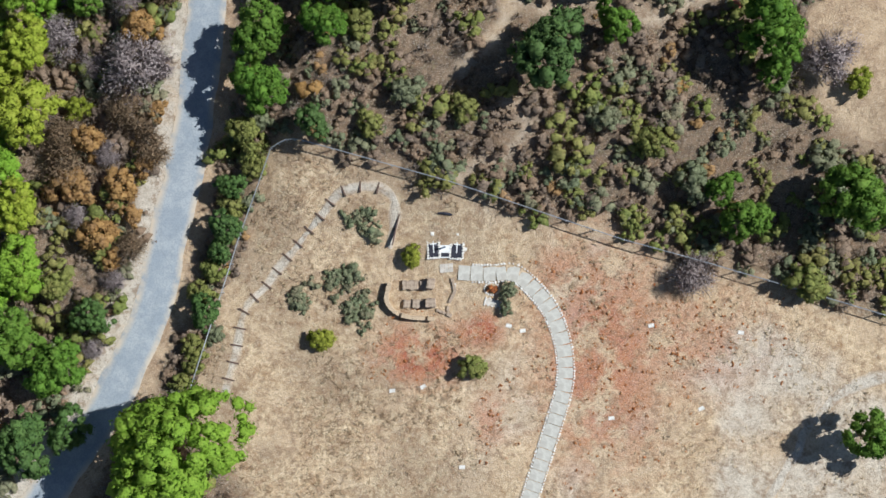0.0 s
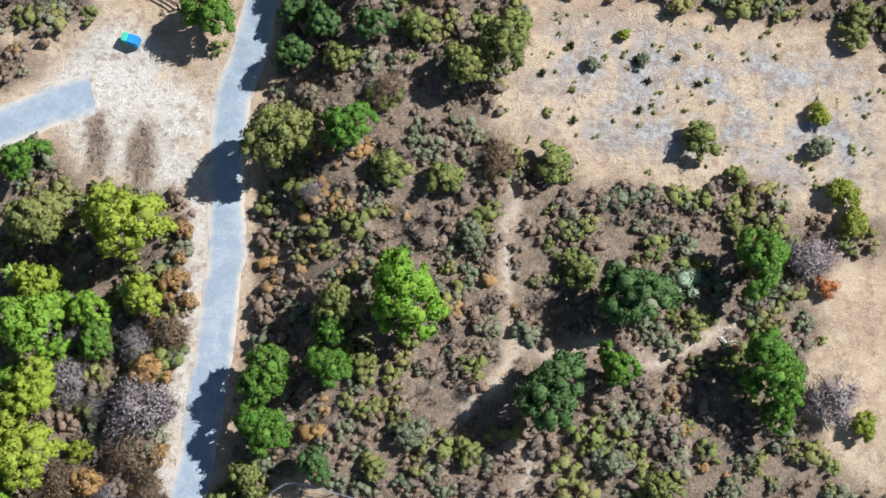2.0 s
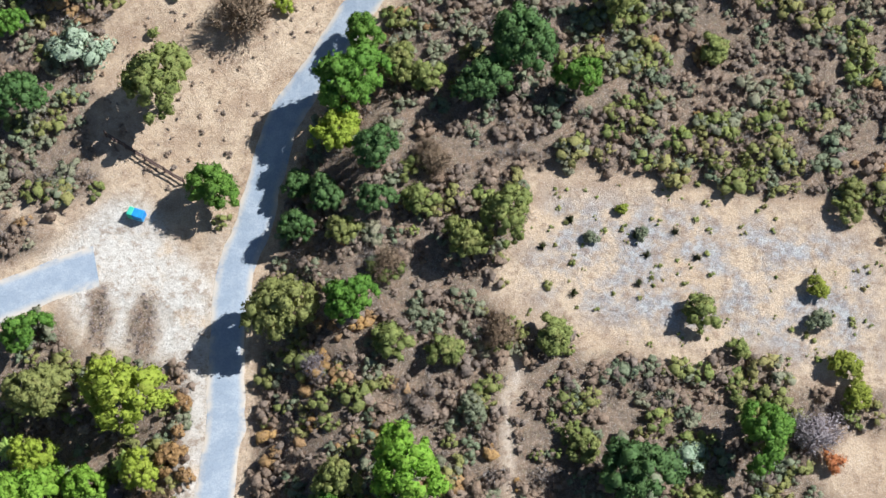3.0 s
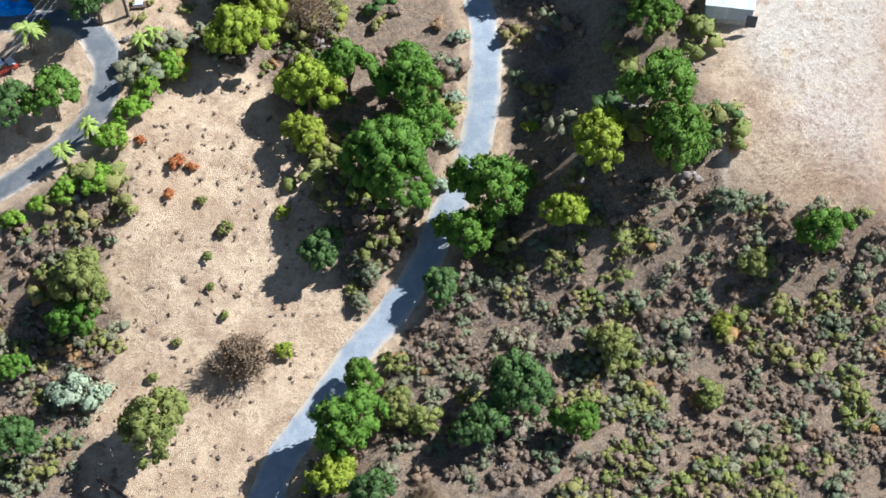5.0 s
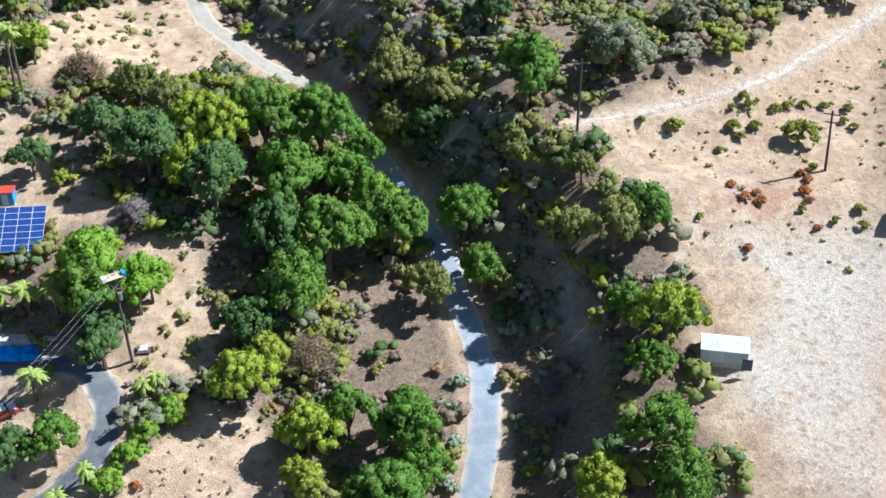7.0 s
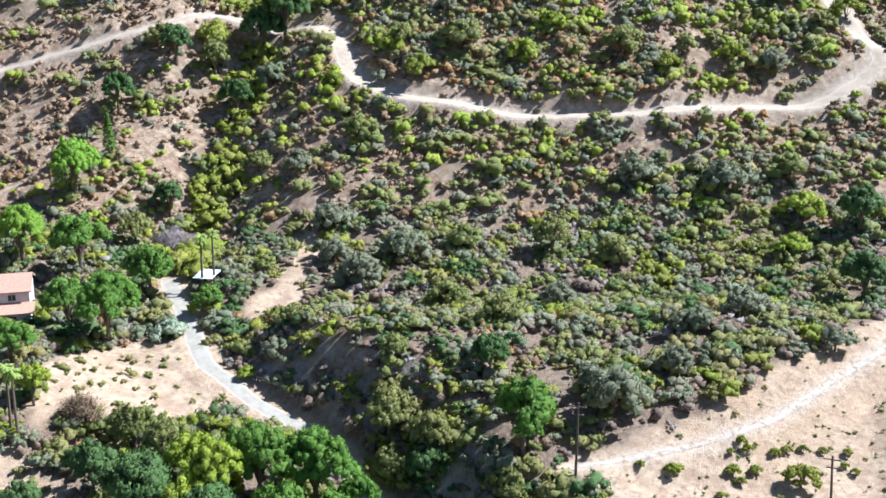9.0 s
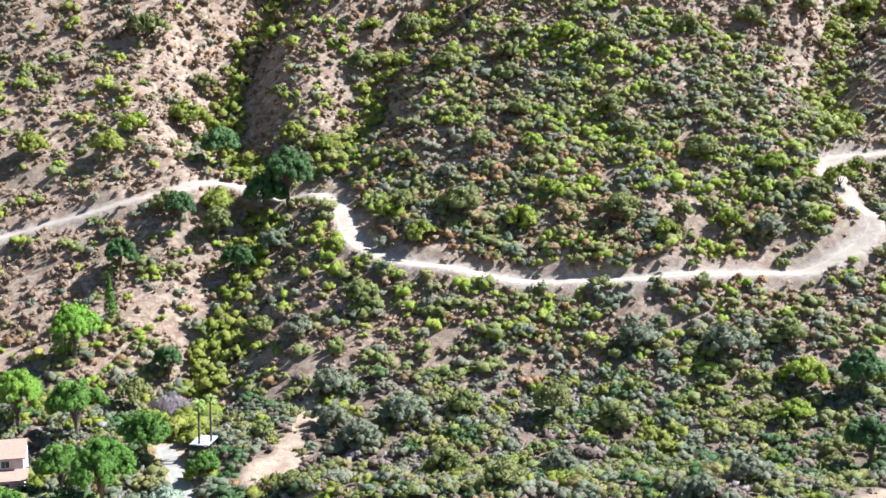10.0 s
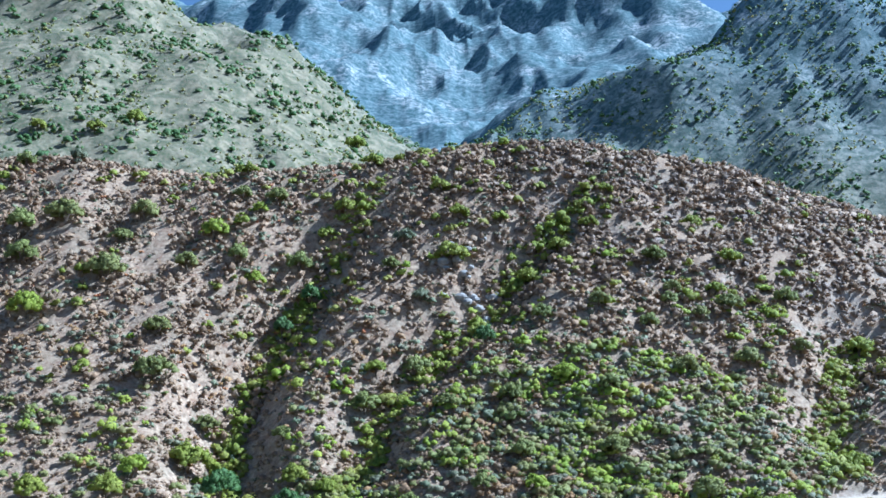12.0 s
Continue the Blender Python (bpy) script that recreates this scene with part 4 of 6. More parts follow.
plant("sshrub", -22.6, 242.7, 4.6)
plant("oshrub", -34.7, 226.0, 2.7)
plant("oshrub", -25.4, 194.7, 3.1)
plant("green", -42.9, 209.7, 3.0)
plant("oshrub", 29.3, 163.7, 2.4)
plant("yshrub", 71.0, 231.5, 4.0)
plant("olive", 22.7, 233.2, 4.3)
plant("sshrub", 43.1, 256.2, 4.9)
plant("sshrub", 62.4, 254.1, 5.7)
plant("oshrub", 35.0, 230.1, 4.7)
plant("sshrub", 21.2, 203.4, 4.2)
plant("sshrub", 41.5, 184.3, 3.5)
plant("sshrub", 51.6, 191.5, 3.9)
plant("oshrub", -18.3, 270.6, 4.4)
plant("oshrub", -42.2, 273.1, 4.0)
plant("sshrub", -31.9, 264.2, 4.1)
plant("dark", -50.5, 295.9, 4.5)
plant("dark", -66.9, 304.6, 5.0)
plant("shrub", -26.3, 291.7, 3.6)
plant("olive", -57.6, 306.9, 4.7)
plant("sshrub", -43.0, 302.7, 4.9)
plant("yellow", -61.7, 168.1, 3.4)
plant("brown", -53.8, 166.1, 3.7)
plant("olive", -44.8, 160.8, 4.0)
plant("olive", -38.8, 155.9, 4.7)
plant("green", -68.4, 178.5, 4.0)
plant("green", -66.1, 200.9, 4.9)
plant("cactus", -48.3, 200.0, 3.4)
plant("dark", -78.3, 288.9, 4.8)
plant("dark", -60.9, 261.4, 4.1)
plant("olive", -64.8, 245.1, 4.1)
plant("yshrub", -32.4, 186.9, 1.8)
plant("sshrub", 36.7, 172.7, 3.3)
plant("oshrub", -7.2, 176.1, 3.0)
plant("dark", 7.7, 171.3, 3.4)
plant("dark", -41.1, 320.0, 8.5)
plant("dark", -47.0, 319.0, 6.4)
plant("shrub", 54.4, 286.7, 3.9)
plant("shrub", -4.9, 288.0, 4.5)
plant("yshrub", 20.1, 294.1, 4.7)
plant("yshrub", 27.8, 302.4, 3.8)
plant("oshrub", 44.5, 293.7, 5.9)
plant("oshrub", 4.8, 296.9, 6.0)
plant("oshrub", 69.1, 318.5, 5.2)
plant("oshrub", -70.5, 308.7, 5.0)
plant("shrub", -59.4, 316.0, 5.7)
plant("oshrub", -9.5, 302.1, 4.5)
plant("yshrub", -12.3, 299.7, 3.4)
plant("yshrub", 71.2, 294.3, 4.0)
plant("oshrub", 60.1, 295.1, 3.5)
plant("sshrub", 80.4, 292.2, 4.8)
plant("shrub", 104.5, 313.2, 4.7)
plant("oshrub", 95.8, 306.5, 3.7)
plant("shrub", 111.9, 321.9, 3.6)
plant("yshrub", 87.4, 313.8, 4.3)
plant("shrub", 116.4, 345.8, 5.4)
plant("shrub", -91.4, 329.8, 6.0)
plant("shrub", -112.9, 331.2, 5.8)
plant("yshrub", -86.8, 339.4, 5.2)
plant("dark", -62.3, 336.9, 6.0)
plant("shrub", -42.9, 347.8, 5.2)
plant("shrub", -76.1, 357.4, 7.1)
plant("yshrub", 24.1, 321.2, 4.0)
plant("oshrub", 21.9, 335.5, 4.1)
plant("oshrub", 47.2, 335.3, 5.1)
plant("oshrub", 10.4, 321.1, 3.7)
plant("oshrub", -9.3, 320.5, 3.4)
plant("sshrub", 1.3, 311.0, 3.6)
plant("yshrub", 37.6, 306.5, 3.3)
plant("shrub", -33.4, 343.0, 4.5)
plant("oshrub", -160.2, 446.5, 6.9)
plant("oshrub", -143.2, 447.5, 7.5)
plant("oshrub", -116.2, 457.3, 6.3)
plant("oshrub", -94.1, 433.9, 5.1)
plant("oshrub", -120.9, 424.1, 8.2)
plant("yshrub", -86.8, 447.6, 6.1)
plant("oshrub", -76.3, 437.6, 5.1)
plant("shrub", -80.2, 481.7, 4.8)
plant("shrub", -39.0, 461.8, 5.2)
plant("shrub", 2.8, 429.9, 6.5)
plant("shrub", -1.4, 461.2, 4.5)
plant("sshrub", -14.9, 437.8, 4.7)
plant("shrub", 5.4, 445.2, 5.0)
plant("shrub", 21.1, 447.3, 4.0)
plant("shrub", 30.4, 429.5, 4.9)
plant("shrub", 42.5, 437.7, 4.9)
plant("shrub", 53.7, 443.1, 4.0)
plant("shrub", 62.2, 457.5, 3.7)
plant("shrub", 92.9, 448.3, 4.1)
plant("shrub", 101.8, 429.5, 5.5)
plant("oshrub", 76.0, 403.6, 3.6)
plant("oshrub", 95.8, 402.7, 5.1)
plant("shrub", 93.0, 410.5, 4.1)
plant("oshrub", 118.0, 413.8, 5.3)
plant("oshrub", 117.4, 394.7, 4.5)
plant("shrub", 141.6, 410.9, 6.7)
plant("oshrub", -25.1, 380.7, 5.4)
plant("oshrub", -9.5, 396.7, 5.6)
plant("shrub", -22.3, 392.2, 4.3)
plant("oshrub", -92.4, 381.7, 6.9)
plant("oshrub", -95.8, 401.6, 5.1)
plant("oshrub", -153.5, 430.6, 7.1)
plant("yshrub", -142.5, 407.2, 7.2)
plant("oshrub", -54.3, 445.1, 6.4)
plant("shrub", -29.4, 482.4, 5.4)
plant("shrub", -59.8, 792.5, 8.9)
plant("oshrub", -48.9, 366.7, 3.6)
plant("yshrub", 36.6, 364.0, 4.5)
plant("oshrub", 74.6, 370.9, 5.0)
plant("oshrub", 96.5, 381.3, 5.2)
plant("oshrub", -74.6, 379.1, 4.4)
plant("shrub", -45.0, 456.2, 4.5)
plant("yshrub", -69.4, 434.5, 4.3)
plant("yshrub", -71.7, 459.3, 3.7)
plant("oshrub", -66.2, 466.1, 5.5)
plant("oshrub", -80.1, 469.2, 4.7)
plant("oshrub", -121.3, 445.5, 4.5)
plant("sshrub", -151.4, 487.7, 4.1)
plant("shrub", -218.7, 629.2, 5.4)
plant("shrub", -173.0, 655.5, 7.3)
plant("shrub", -188.7, 635.5, 5.4)
plant("oshrub", -172.6, 485.3, 5.1)
plant("oshrub", -19.4, 423.9, 3.8)
plant("sshrub", -8.1, 414.8, 4.0)
plant("oshrub", 74.1, 422.9, 4.9)
plant("oshrub", 85.1, 397.6, 3.6)
plant("oshrub", 78.3, 409.6, 4.0)
plant("dark", -48.8, 435.2, 5.0)
plant("dark", -57.5, 424.8, 4.5)
plant("oshrub", 66.9, 390.1, 4.2)
plant("oshrub", 51.7, 399.9, 4.3)
plant("oshrub", 32.5, 395.9, 4.2)
plant("dark", 13.4, 385.1, 4.4)
plant("oshrub", 0.7, 358.8, 3.8)
plant("oshrub", 19.2, 359.1, 4.4)
plant("oshrub", 49.2, 357.4, 4.4)

for x, y in ((28.3, 152.8), (42.0, 157.4), (41.9, 154.6), (45.0, 155.4), (42.6, 152.5), (39.0, 149.7), (43.9, 159.2), (44.7, 158.3), (48.7, 158.7), (50.7, 159.5), (53.4, 160.2),
             (56.2, 160.0), (59.6, 159.2), (59.4, 154.6), (58.2, 156.3), (48.0, 137.4), (51.3, 145.8), (52.1, 135.5), (55.6, 137.3), (55.4, 134.5)):
    plant("shrub", x, y, 0.75 + 0.35 * (x % 1))
for x, y in ((49.4, 144.6), (50.1, 143.2), (49.3, 141.1), (42.4, 140.4), (42.6, 138.7), (40.2, 139.1), (39.2, 141.5), (49.3, 139.2), (49.4, 134.3), (39.6, 130.6), (-57.3, 129.3), (-55.9, 129.4), (-54.4, 129.6)):
    plant("rust", x, y, 0.8)
for x, y in ((9.8, 51.3), (14.5, 52.2), (19.4, 52.5), (20.5, 50.4), (25.6, 50.1), (23.5, 52.9), (17.7, 55.2), (12.8, 54.1), (19.5, 47.4), (12.9, 46.3)):
    plant("agave", x, y, 0.8)
for x, y in ((-42.6, 27.8), (-44.2, 21.5), (-40.4, 29.6), (-39.5, 24.3), (-43.8, 14.9)):
    plant("bshrub", x, y, 1.9)
for x, y, r in ((-33.5, 27.2, 1.5), (-35.0, 18.5, 1.7), (-33.2, 9.4, 1.5), (-36.2, 3.4, 1.6), (-32.6, -3.1, 1.4), (-34.8, -10.0, 1.3)):
    plant("purple", x, y, r)
for kind, x, y, r in (("oshrub", -24.6, -11.4, 1.4), ("oshrub", -23.9, -4.4, 1.6), ("dark", -21.9, -0.1, 1.5), ("oshrub", -20.6, 4.2, 1.5), ("oshrub", -19.0, 9.4, 1.4), ("sshrub", -17.8, 12.8, 1.5),
                      ("oshrub", -26.0, -13.3, 1.3), ("sshrub", -22.6, -8.6, 1.2), ("bright", -44.2, 8.6, 3.1), ("bright", -44.6, -5.2, 3.0), ("yellow", -43.6, 17.2, 2.6), ("olive", -38.2, -3.6, 1.9), ("shrub", -36.6, 14.2, 1.6),
                      ("oshrub", 20.6, 10.2, 2.0), ("sshrub", 24.4, 6.6, 2.2), ("sshrub", 15.6, 12.6, 1.8), ("green", 27.2, 5.8, 1.9), ("oshrub", 2.2, 13.4, 1.7), ("sshrub", -3.4, 15.2, 1.8), ("oshrub", -6.8, 12.0, 1.6), ("sshrub", 36.2, 1.2, 1.5)):
    plant(kind, x, y, r)
for x, y, r in ((-29.6, 26.9, 1.1), (-28.2, 13.8, 1.2), (-30.8, 3.4, 1.3), (-33.0, -1.3, 1.2), (-28.4, 24.0, 1.0), (-27.2, 33.6, 1.0)):
    plant("orange", x, y, r)


# ---- things ----
STONE = plain("pale_stone", (0.66, 0.61, 0.54), 0.9, (0.45, 0.40, 0.34), 2.0, relief=0.02)
RUBBLE = plain("rubble_stone", (0.46, 0.36, 0.27), 0.95, (0.27, 0.20, 0.15), 2.5, relief=0.03)
GREY_ROCK = plain("grey_rock", (0.46, 0.43, 0.39), 0.95, (0.30, 0.27, 0.24), 0.7, relief=0.05)
ADOBE = plain("adobe", (0.58, 0.45, 0.31), 0.95, (0.45, 0.33, 0.22), 1.5, relief=0.02)
WHITE_STONE = plain("whitewashed_stone", (0.80, 0.77, 0.72), 0.85, (0.60, 0.56, 0.50), 4.0)
PAVER = plain("concrete_paver", (0.56, 0.54, 0.48), 0.9, (0.44, 0.41, 0.36), 1.2, relief=0.01)
BLACK_GRAVEL = plain("dark_gravel", (0.045, 0.045, 0.06), 0.9, (0.02, 0.02, 0.03), 6.0, relief=0.02)
WHITE_PAINT = plain("white_paint", (0.80, 0.80, 0.80), 0.5, (0.68, 0.67, 0.65), 1.0)
GALVANISED = plain("galvanised_steel", (0.55, 0.57, 0.60), 0.45, (0.42, 0.43, 0.45), 4.0, 0.7)
OLD_WOOD = plain("weathered_wood", (0.16, 0.10, 0.075), 0.9, (0.09, 0.06, 0.05), 4.0, relief=0.01)
POLE_WOOD = plain("pole_wood", (0.13, 0.105, 0.09), 0.9, (0.08, 0.065, 0.055), 2.0)
ROOF_METAL = plain("white_metal_sheet", (0.78, 0.80, 0.82), 0.4, (0.66, 0.68, 0.71), 0.8, spec=0.5)
WALL_METAL = plain("grey_metal_sheet", (0.60, 0.64, 0.70), 0.5, (0.48, 0.52, 0.58), 0.8)
PV = plain("solar_cells", (0.02, 0.055, 0.20), 0.15, (0.03, 0.075, 0.26), 1.5, spec=0.6)
TARP = plain("blue_tarp", (0.02, 0.26, 0.80), 0.45, (0.03, 0.40, 0.90), 2.0)
TERRACOTTA = plain("terracotta_tiles", (0.62, 0.36, 0.25), 0.85, (0.50, 0.28, 0.19), 2.5, relief=0.02)
STUCCO = plain("pale_stucco", (0.72, 0.66, 0.66), 0.9, (0.62, 0.56, 0.55), 1.0)
GLASS = plain("window_glass", (0.03, 0.035, 0.045), 0.08, (0.05, 0.055, 0.07), 1.0, spec=0.7)
POOL = plain("pool_cover", (0.05, 0.30, 0.20), 0.2, (0.08, 0.38, 0.27), 0.6, spec=0.5)
BIN_BLUE = plain("blue_plastic", (0.03, 0.22, 0.55), 0.5, (0.05, 0.33, 0.60), 1.5)
BIN_GREEN = plain("green_plastic", (0.06, 0.45, 0.30), 0.5, (0.10, 0.50, 0.32), 1.5)
RED_PAINT = plain("red_paint", (0.55, 0.06, 0.04), 0.35, (0.45, 0.08, 0.05), 1.0, spec=0.5)
RUST = plain("rusty_sheet", (0.42, 0.15, 0.09), 0.8, (0.30, 0.11, 0.07), 2.0)
DARK_PAINT = plain("dark_blue_paint", (0.03, 0.05, 0.10), 0.3, (0.02, 0.03, 0.07), 1.0, spec=0.6)
RUBBER = plain("tyre_rubber", (0.02, 0.02, 0.02), 0.9)


def box(bm, x0, x1, y0, y1, z0, z1, bevel=0.0):
    made = bmesh.ops.create_cube(bm, size=1, matrix=Matrix.Translation(((x0 + x1) / 2, (y0 + y1) / 2, (z0 + z1) / 2)) @ Matrix.Diagonal((x1 - x0, y1 - y0, z1 - z0, 1)))
    if bevel:
        edges = list({e for v in made["verts"] for e in v.link_edges})
        bmesh.ops.bevel(bm, geom=edges, offset=bevel, segments=2, affect="EDGES", profile=0.6)


def boxes(*rows, bevel=0.0):
    bm = bmesh.new()
    for r in rows:
        box(bm, *r, bevel=bevel)
    return bm


def pebble(bm, x, y, z, r, rng, flat=0.7, level=1):
    """An uneven stone."""
    made = bmesh.ops.create_icosphere(bm, subdivisions=level, radius=r, matrix=Matrix.Translation((x, y, z)) @ Matrix.Rotation(rng.random() * 6, 4, "Z") @ Matrix.Diagonal((1.2, 0.9, flat, 1)))
    for v in made["verts"]:
        v.co += Vector((rng.random() - 0.5, rng.random() - 0.5, rng.random() - 0.5)) * r * 0.4 / level


def on_ground(x, y):
    return float(surface(x, y))


def thing(name, x, y, label, category, turn=0.0, group="", sink=0.0, tilt=0.0):
    ob = tagged(new(name), label, category, group)
    ob.matrix_basis = pose(x, y, on_ground(x, y) - sink, tilt, 0, turn)
    return ob


# --- the graves ---
def grave(x, y, wide, long, turn):
    rng = random.Random(int(x * 100))
    g = thing("grave", x, y, "gravel-filled grave with white stone border and white cross", "grave", turn, "graves in the clearing", 0.03)
    part("gravel_bed", boxes((-wide / 2, wide / 2, -long / 2, long / 2, -0.2, 0.10), bevel=0.02), BLACK_GRAVEL, g, "dark slate-blue gravel")
    stone_bm = bmesh.new()
    pebble(stone_bm, 0, 0, 0, 0.14, rng)
    mesh = bpy.data.meshes.new("border_stone")
    stone_bm.to_mesh(mesh)
    stone_bm.free()
    mesh.materials.append(WHITE_STONE)
    n = int(2 * (wide + long) / 0.26)
    for k in range(n):
        s = k / n * 2 * (wide + long)
        if s < wide:
            p = (-wide / 2 + s, -long / 2)
        elif s < wide + long:
            p = (wide / 2, -long / 2 + s - wide)
        elif s < 2 * wide + long:
            p = (wide / 2 - (s - wide - long), long / 2 + 0.12 * math.sin(math.pi * (s - wide - long) / wide))
        else:
            p = (-wide / 2, long / 2 - (s - 2 * wide - long))
        st = new("border_stone", mesh)
        st.parent = g
        st.matrix_basis = pose(p[0], p[1], 0.06, 0, 0, rng.random() * 360) @ Matrix.Diagonal((rng.uniform(0.8, 1.2),) * 3 + (1,))
    part("cross", boxes((-0.055, 0.055, -0.62, 0.62, 0.09, 0.15), (-0.33, -0.056, 0.20, 0.31, 0.09, 0.15), (0.056, 0.33, 0.20, 0.31, 0.09, 0.15)), WHITE_PAINT, g, "white painted cross")
    head = bmesh.new()
    pebble(head, 0, long / 2 + 0.22, 0.12, 0.36, rng, 0.8, 2)
    part("boulder", head, WHITE_STONE, g)
    return g


grave(-0.85, 0.25, 1.15, 2.3, 3)
grave(1.5, 0.2, 1.25, 2.35, -4)
monument = thing("monument", 0.32, -0.05, "white painted slab with a plaque and a standing cross", "monument", 0, sink=0.02)
part("slab", boxes((-0.52, 0.52, -0.85, 0.8, -0.2, 0.12), bevel=0.02), WHITE_PAINT, monument)
part("plaque", boxes((-0.4, 0.4, -0.72, -0.34, 0.121, 0.20), bevel=0.02), BLACK_GRAVEL, monument, "dark stone plaque")
part("standing_cross", boxes((0.02, 0.16, 0.22, 0.34, 0.121, 1.55), (-0.22, 0.019, 0.22, 0.34, 1.05, 1.17), (0.161, 0.40, 0.22, 0.34, 1.05, 1.17)), WHITE_PAINT, monument)
bench = thing("log", 0.3, 3.5, "charred log lying on dry soil", "log", -4)
bm = bmesh.new()
tube(bm, [(-0.7, 0, 0.12), (0, 0.05, 0.16), (0.7, -0.06, 0.12)], [0.10, 0.17, 0.09], 7)
part("wood", bm, BLACK_GRAVEL, bench)
patio = tagged(new("paving_patch"), "small patch of square pale paving slabs", "paving")
patio.matrix_basis = pose(0.45, -1.9, on_ground(0.45, -1.9), 0, 0, 4)
for i in range(3):
    for j in range(2):
        part("slab", boxes((-0.66 + 0.45 * i, -0.24 + 0.45 * i, -0.44 + 0.45 * j, -0.02 + 0.45 * j, -0.08, 0.04 + 0.006 * (i + j)), bevel=0.012), STONE, patio)
for x, y, turn in ((2.2, 0.0, -20), (1.2, -3.7, 80), (-1.2, -5.2, 3), (6.7, -7.7, -15), (8.1, -8.2, 5), (2.0, -21.9, 0), (-1.9, -13.8, 30), (-5.0, -14.2, 5), (21, -7.7, 12), (30, -8.4, -8), (17, -17, 5), (26, -16, 25), (-1.5, 12.0, 15)):
    flag = thing("flat_marker", x, y, "small pale flat stone grave marker in dry grass", "grave marker", turn, "flat markers in the grass")
    part("stone", boxes((-0.3, 0.3, -0.19, 0.19, -0.1, 0.06), bevel=0.02), WHITE_STONE, flag)


# --- the ruin ---
def stone_wall(name, line, thick, tall, label, mat, seed, course=0.22, parent=None):
    """A dry wall of single stones along a line."""
    rng = random.Random(seed)
    wall = tagged(new(name), label, "wall")
    x0, y0 = float(line[0][0]), float(line[0][1])
    wall.matrix_basis = pose(x0, y0, 0)
    makes = []
    for k in range(4):
        bm = bmesh.new()
        box(bm, -0.5, 0.5, -0.5, 0.5, -0.5, 0.5, bevel=0.12)
        for v in bm.verts:
            v.co += Vector((rng.uniform(-1, 1), rng.uniform(-1, 1), rng.uniform(-1, 1))) * 0.07
        mesh = bpy.data.meshes.new("stone")
        bm.to_mesh(mesh)
        bm.free()
        mesh.materials.append(mat)
        makes.append(mesh)
    seg = np.linalg.norm(np.diff(line, axis=0), axis=1)
    total = seg.sum()
    place = np.concatenate([[0], np.cumsum(seg)])
    rows = max(1, round(tall / course))
    for c in range(rows):
        s = rng.uniform(-0.1, 0.1)
        while s < total:
            length = rng.uniform(0.3, 0.55)
            x = np.interp(s + length / 2, place, line[:, 0])
            y = np.interp(s + length / 2, place, line[:, 1])
            ahead = min(s + length / 2 + 0.2, total)
            behind = max(ahead - 0.4, 0)
            turn = math.degrees(math.atan2(np.interp(ahead, place, line[:, 1]) - np.interp(behind, place, line[:, 1]), np.interp(ahead, place, line[:, 0]) - np.interp(behind, place, line[:, 0])))
            if not (c == rows - 1 and rng.random() < 0.25):
                st = new("stone", rng.choice(makes))
                st.parent = wall
                st.matrix_basis = pose(x - x0, y - y0, on_ground(x, y) + course * (c + 0.42), 0, 0, turn + rng.uniform(-6, 6)) @ Matrix.Diagonal((length * 1.02, thick * rng.uniform(0.85, 1.1), course * rng.uniform(0.95, 1.15), 1))
            s += length
    return wall


stone_wall("ruin_wall", curve_points([(-5.2, -3.4), (-5.55, -5.0), (-4.8, -6.2), (-3.2, -6.8), (-0.9, -6.95)], 0.3), 0.42, 0.9, "curved low plastered ruin wall of pale stones", ADOBE, 1, 0.3)
stone_wall("ruin_wall", np.array([(-3.9, -3.6), (-1.7, -3.6)]), 0.95, 0.45, "low thick rubble foundation wall", RUBBLE, 2)
stone_wall("ruin_wall", np.array([(-3.9, -5.5), (-1.7, -5.5)]), 0.85, 0.45, "low thick rubble foundation wall", RUBBLE, 3)
stone_wall("ruin_pier", np.array([(-1.55, -3.4), (-1.0, -3.5)]), 1.0, 1.0, "broken stone pier of a ruin", RUBBLE, 4)
stone_wall("ruin_pier", np.array([(-1.55, -5.4), (-0.9, -5.4)]), 0.9, 1.0, "broken stone pier of a ruin", RUBBLE, 5)
stone_wall("ruin_footing", np.array([(1.0, -2.9), (1.3, -4.2), (0.6, -5.6), (0.6, -6.6)]), 0.3, 0.2, "row of loose dark foundation stones", RUBBLE, 6)
stone_wall("ruin_footing", np.array([(-0.5, -6.1), (0.7, -6.6)]), 0.3, 0.2, "row of loose dark foundation stones", RUBBLE, 7)
bed = thing("flower_bed", 5.0, -4.0, "ring of white stones round reddish dry plants", "flower bed")
rng = random.Random(11)
for k in range(18):
    bm = bmesh.new()
    pebble(bm, 0.75 * math.cos(k / 18 * 6.283), 0.6 * math.sin(k / 18 * 6.283), 0.05, 0.11, rng)
    part("border_stone", bm, WHITE_STONE, bed)
plant("rust", 5.0, -4.0, 0.6)
bed = thing("flower_bed", 5.1, -5.4, "small rectangular bed edged with white stones", "flower bed", -14)
part("soil", boxes((-0.75, 0.75, -0.32, 0.32, -0.1, 0.05)), STONE, bed)
for k in range(16):
    bm = bmesh.new()
    s = k / 16 * 4
    p = [(-0.8 + 1.6 * s, -0.38), (0.8, -0.38 + 0.76 * (s - 1)), (0.8 - 1.6 * (s - 2), 0.38), (-0.8, 0.38 - 0.76 * (s - 3))][min(3, int(s))]
    pebble(bm, p[0], p[1], 0.05, 0.10, rng)
    part("border_stone", bm, WHITE_STONE, bed)


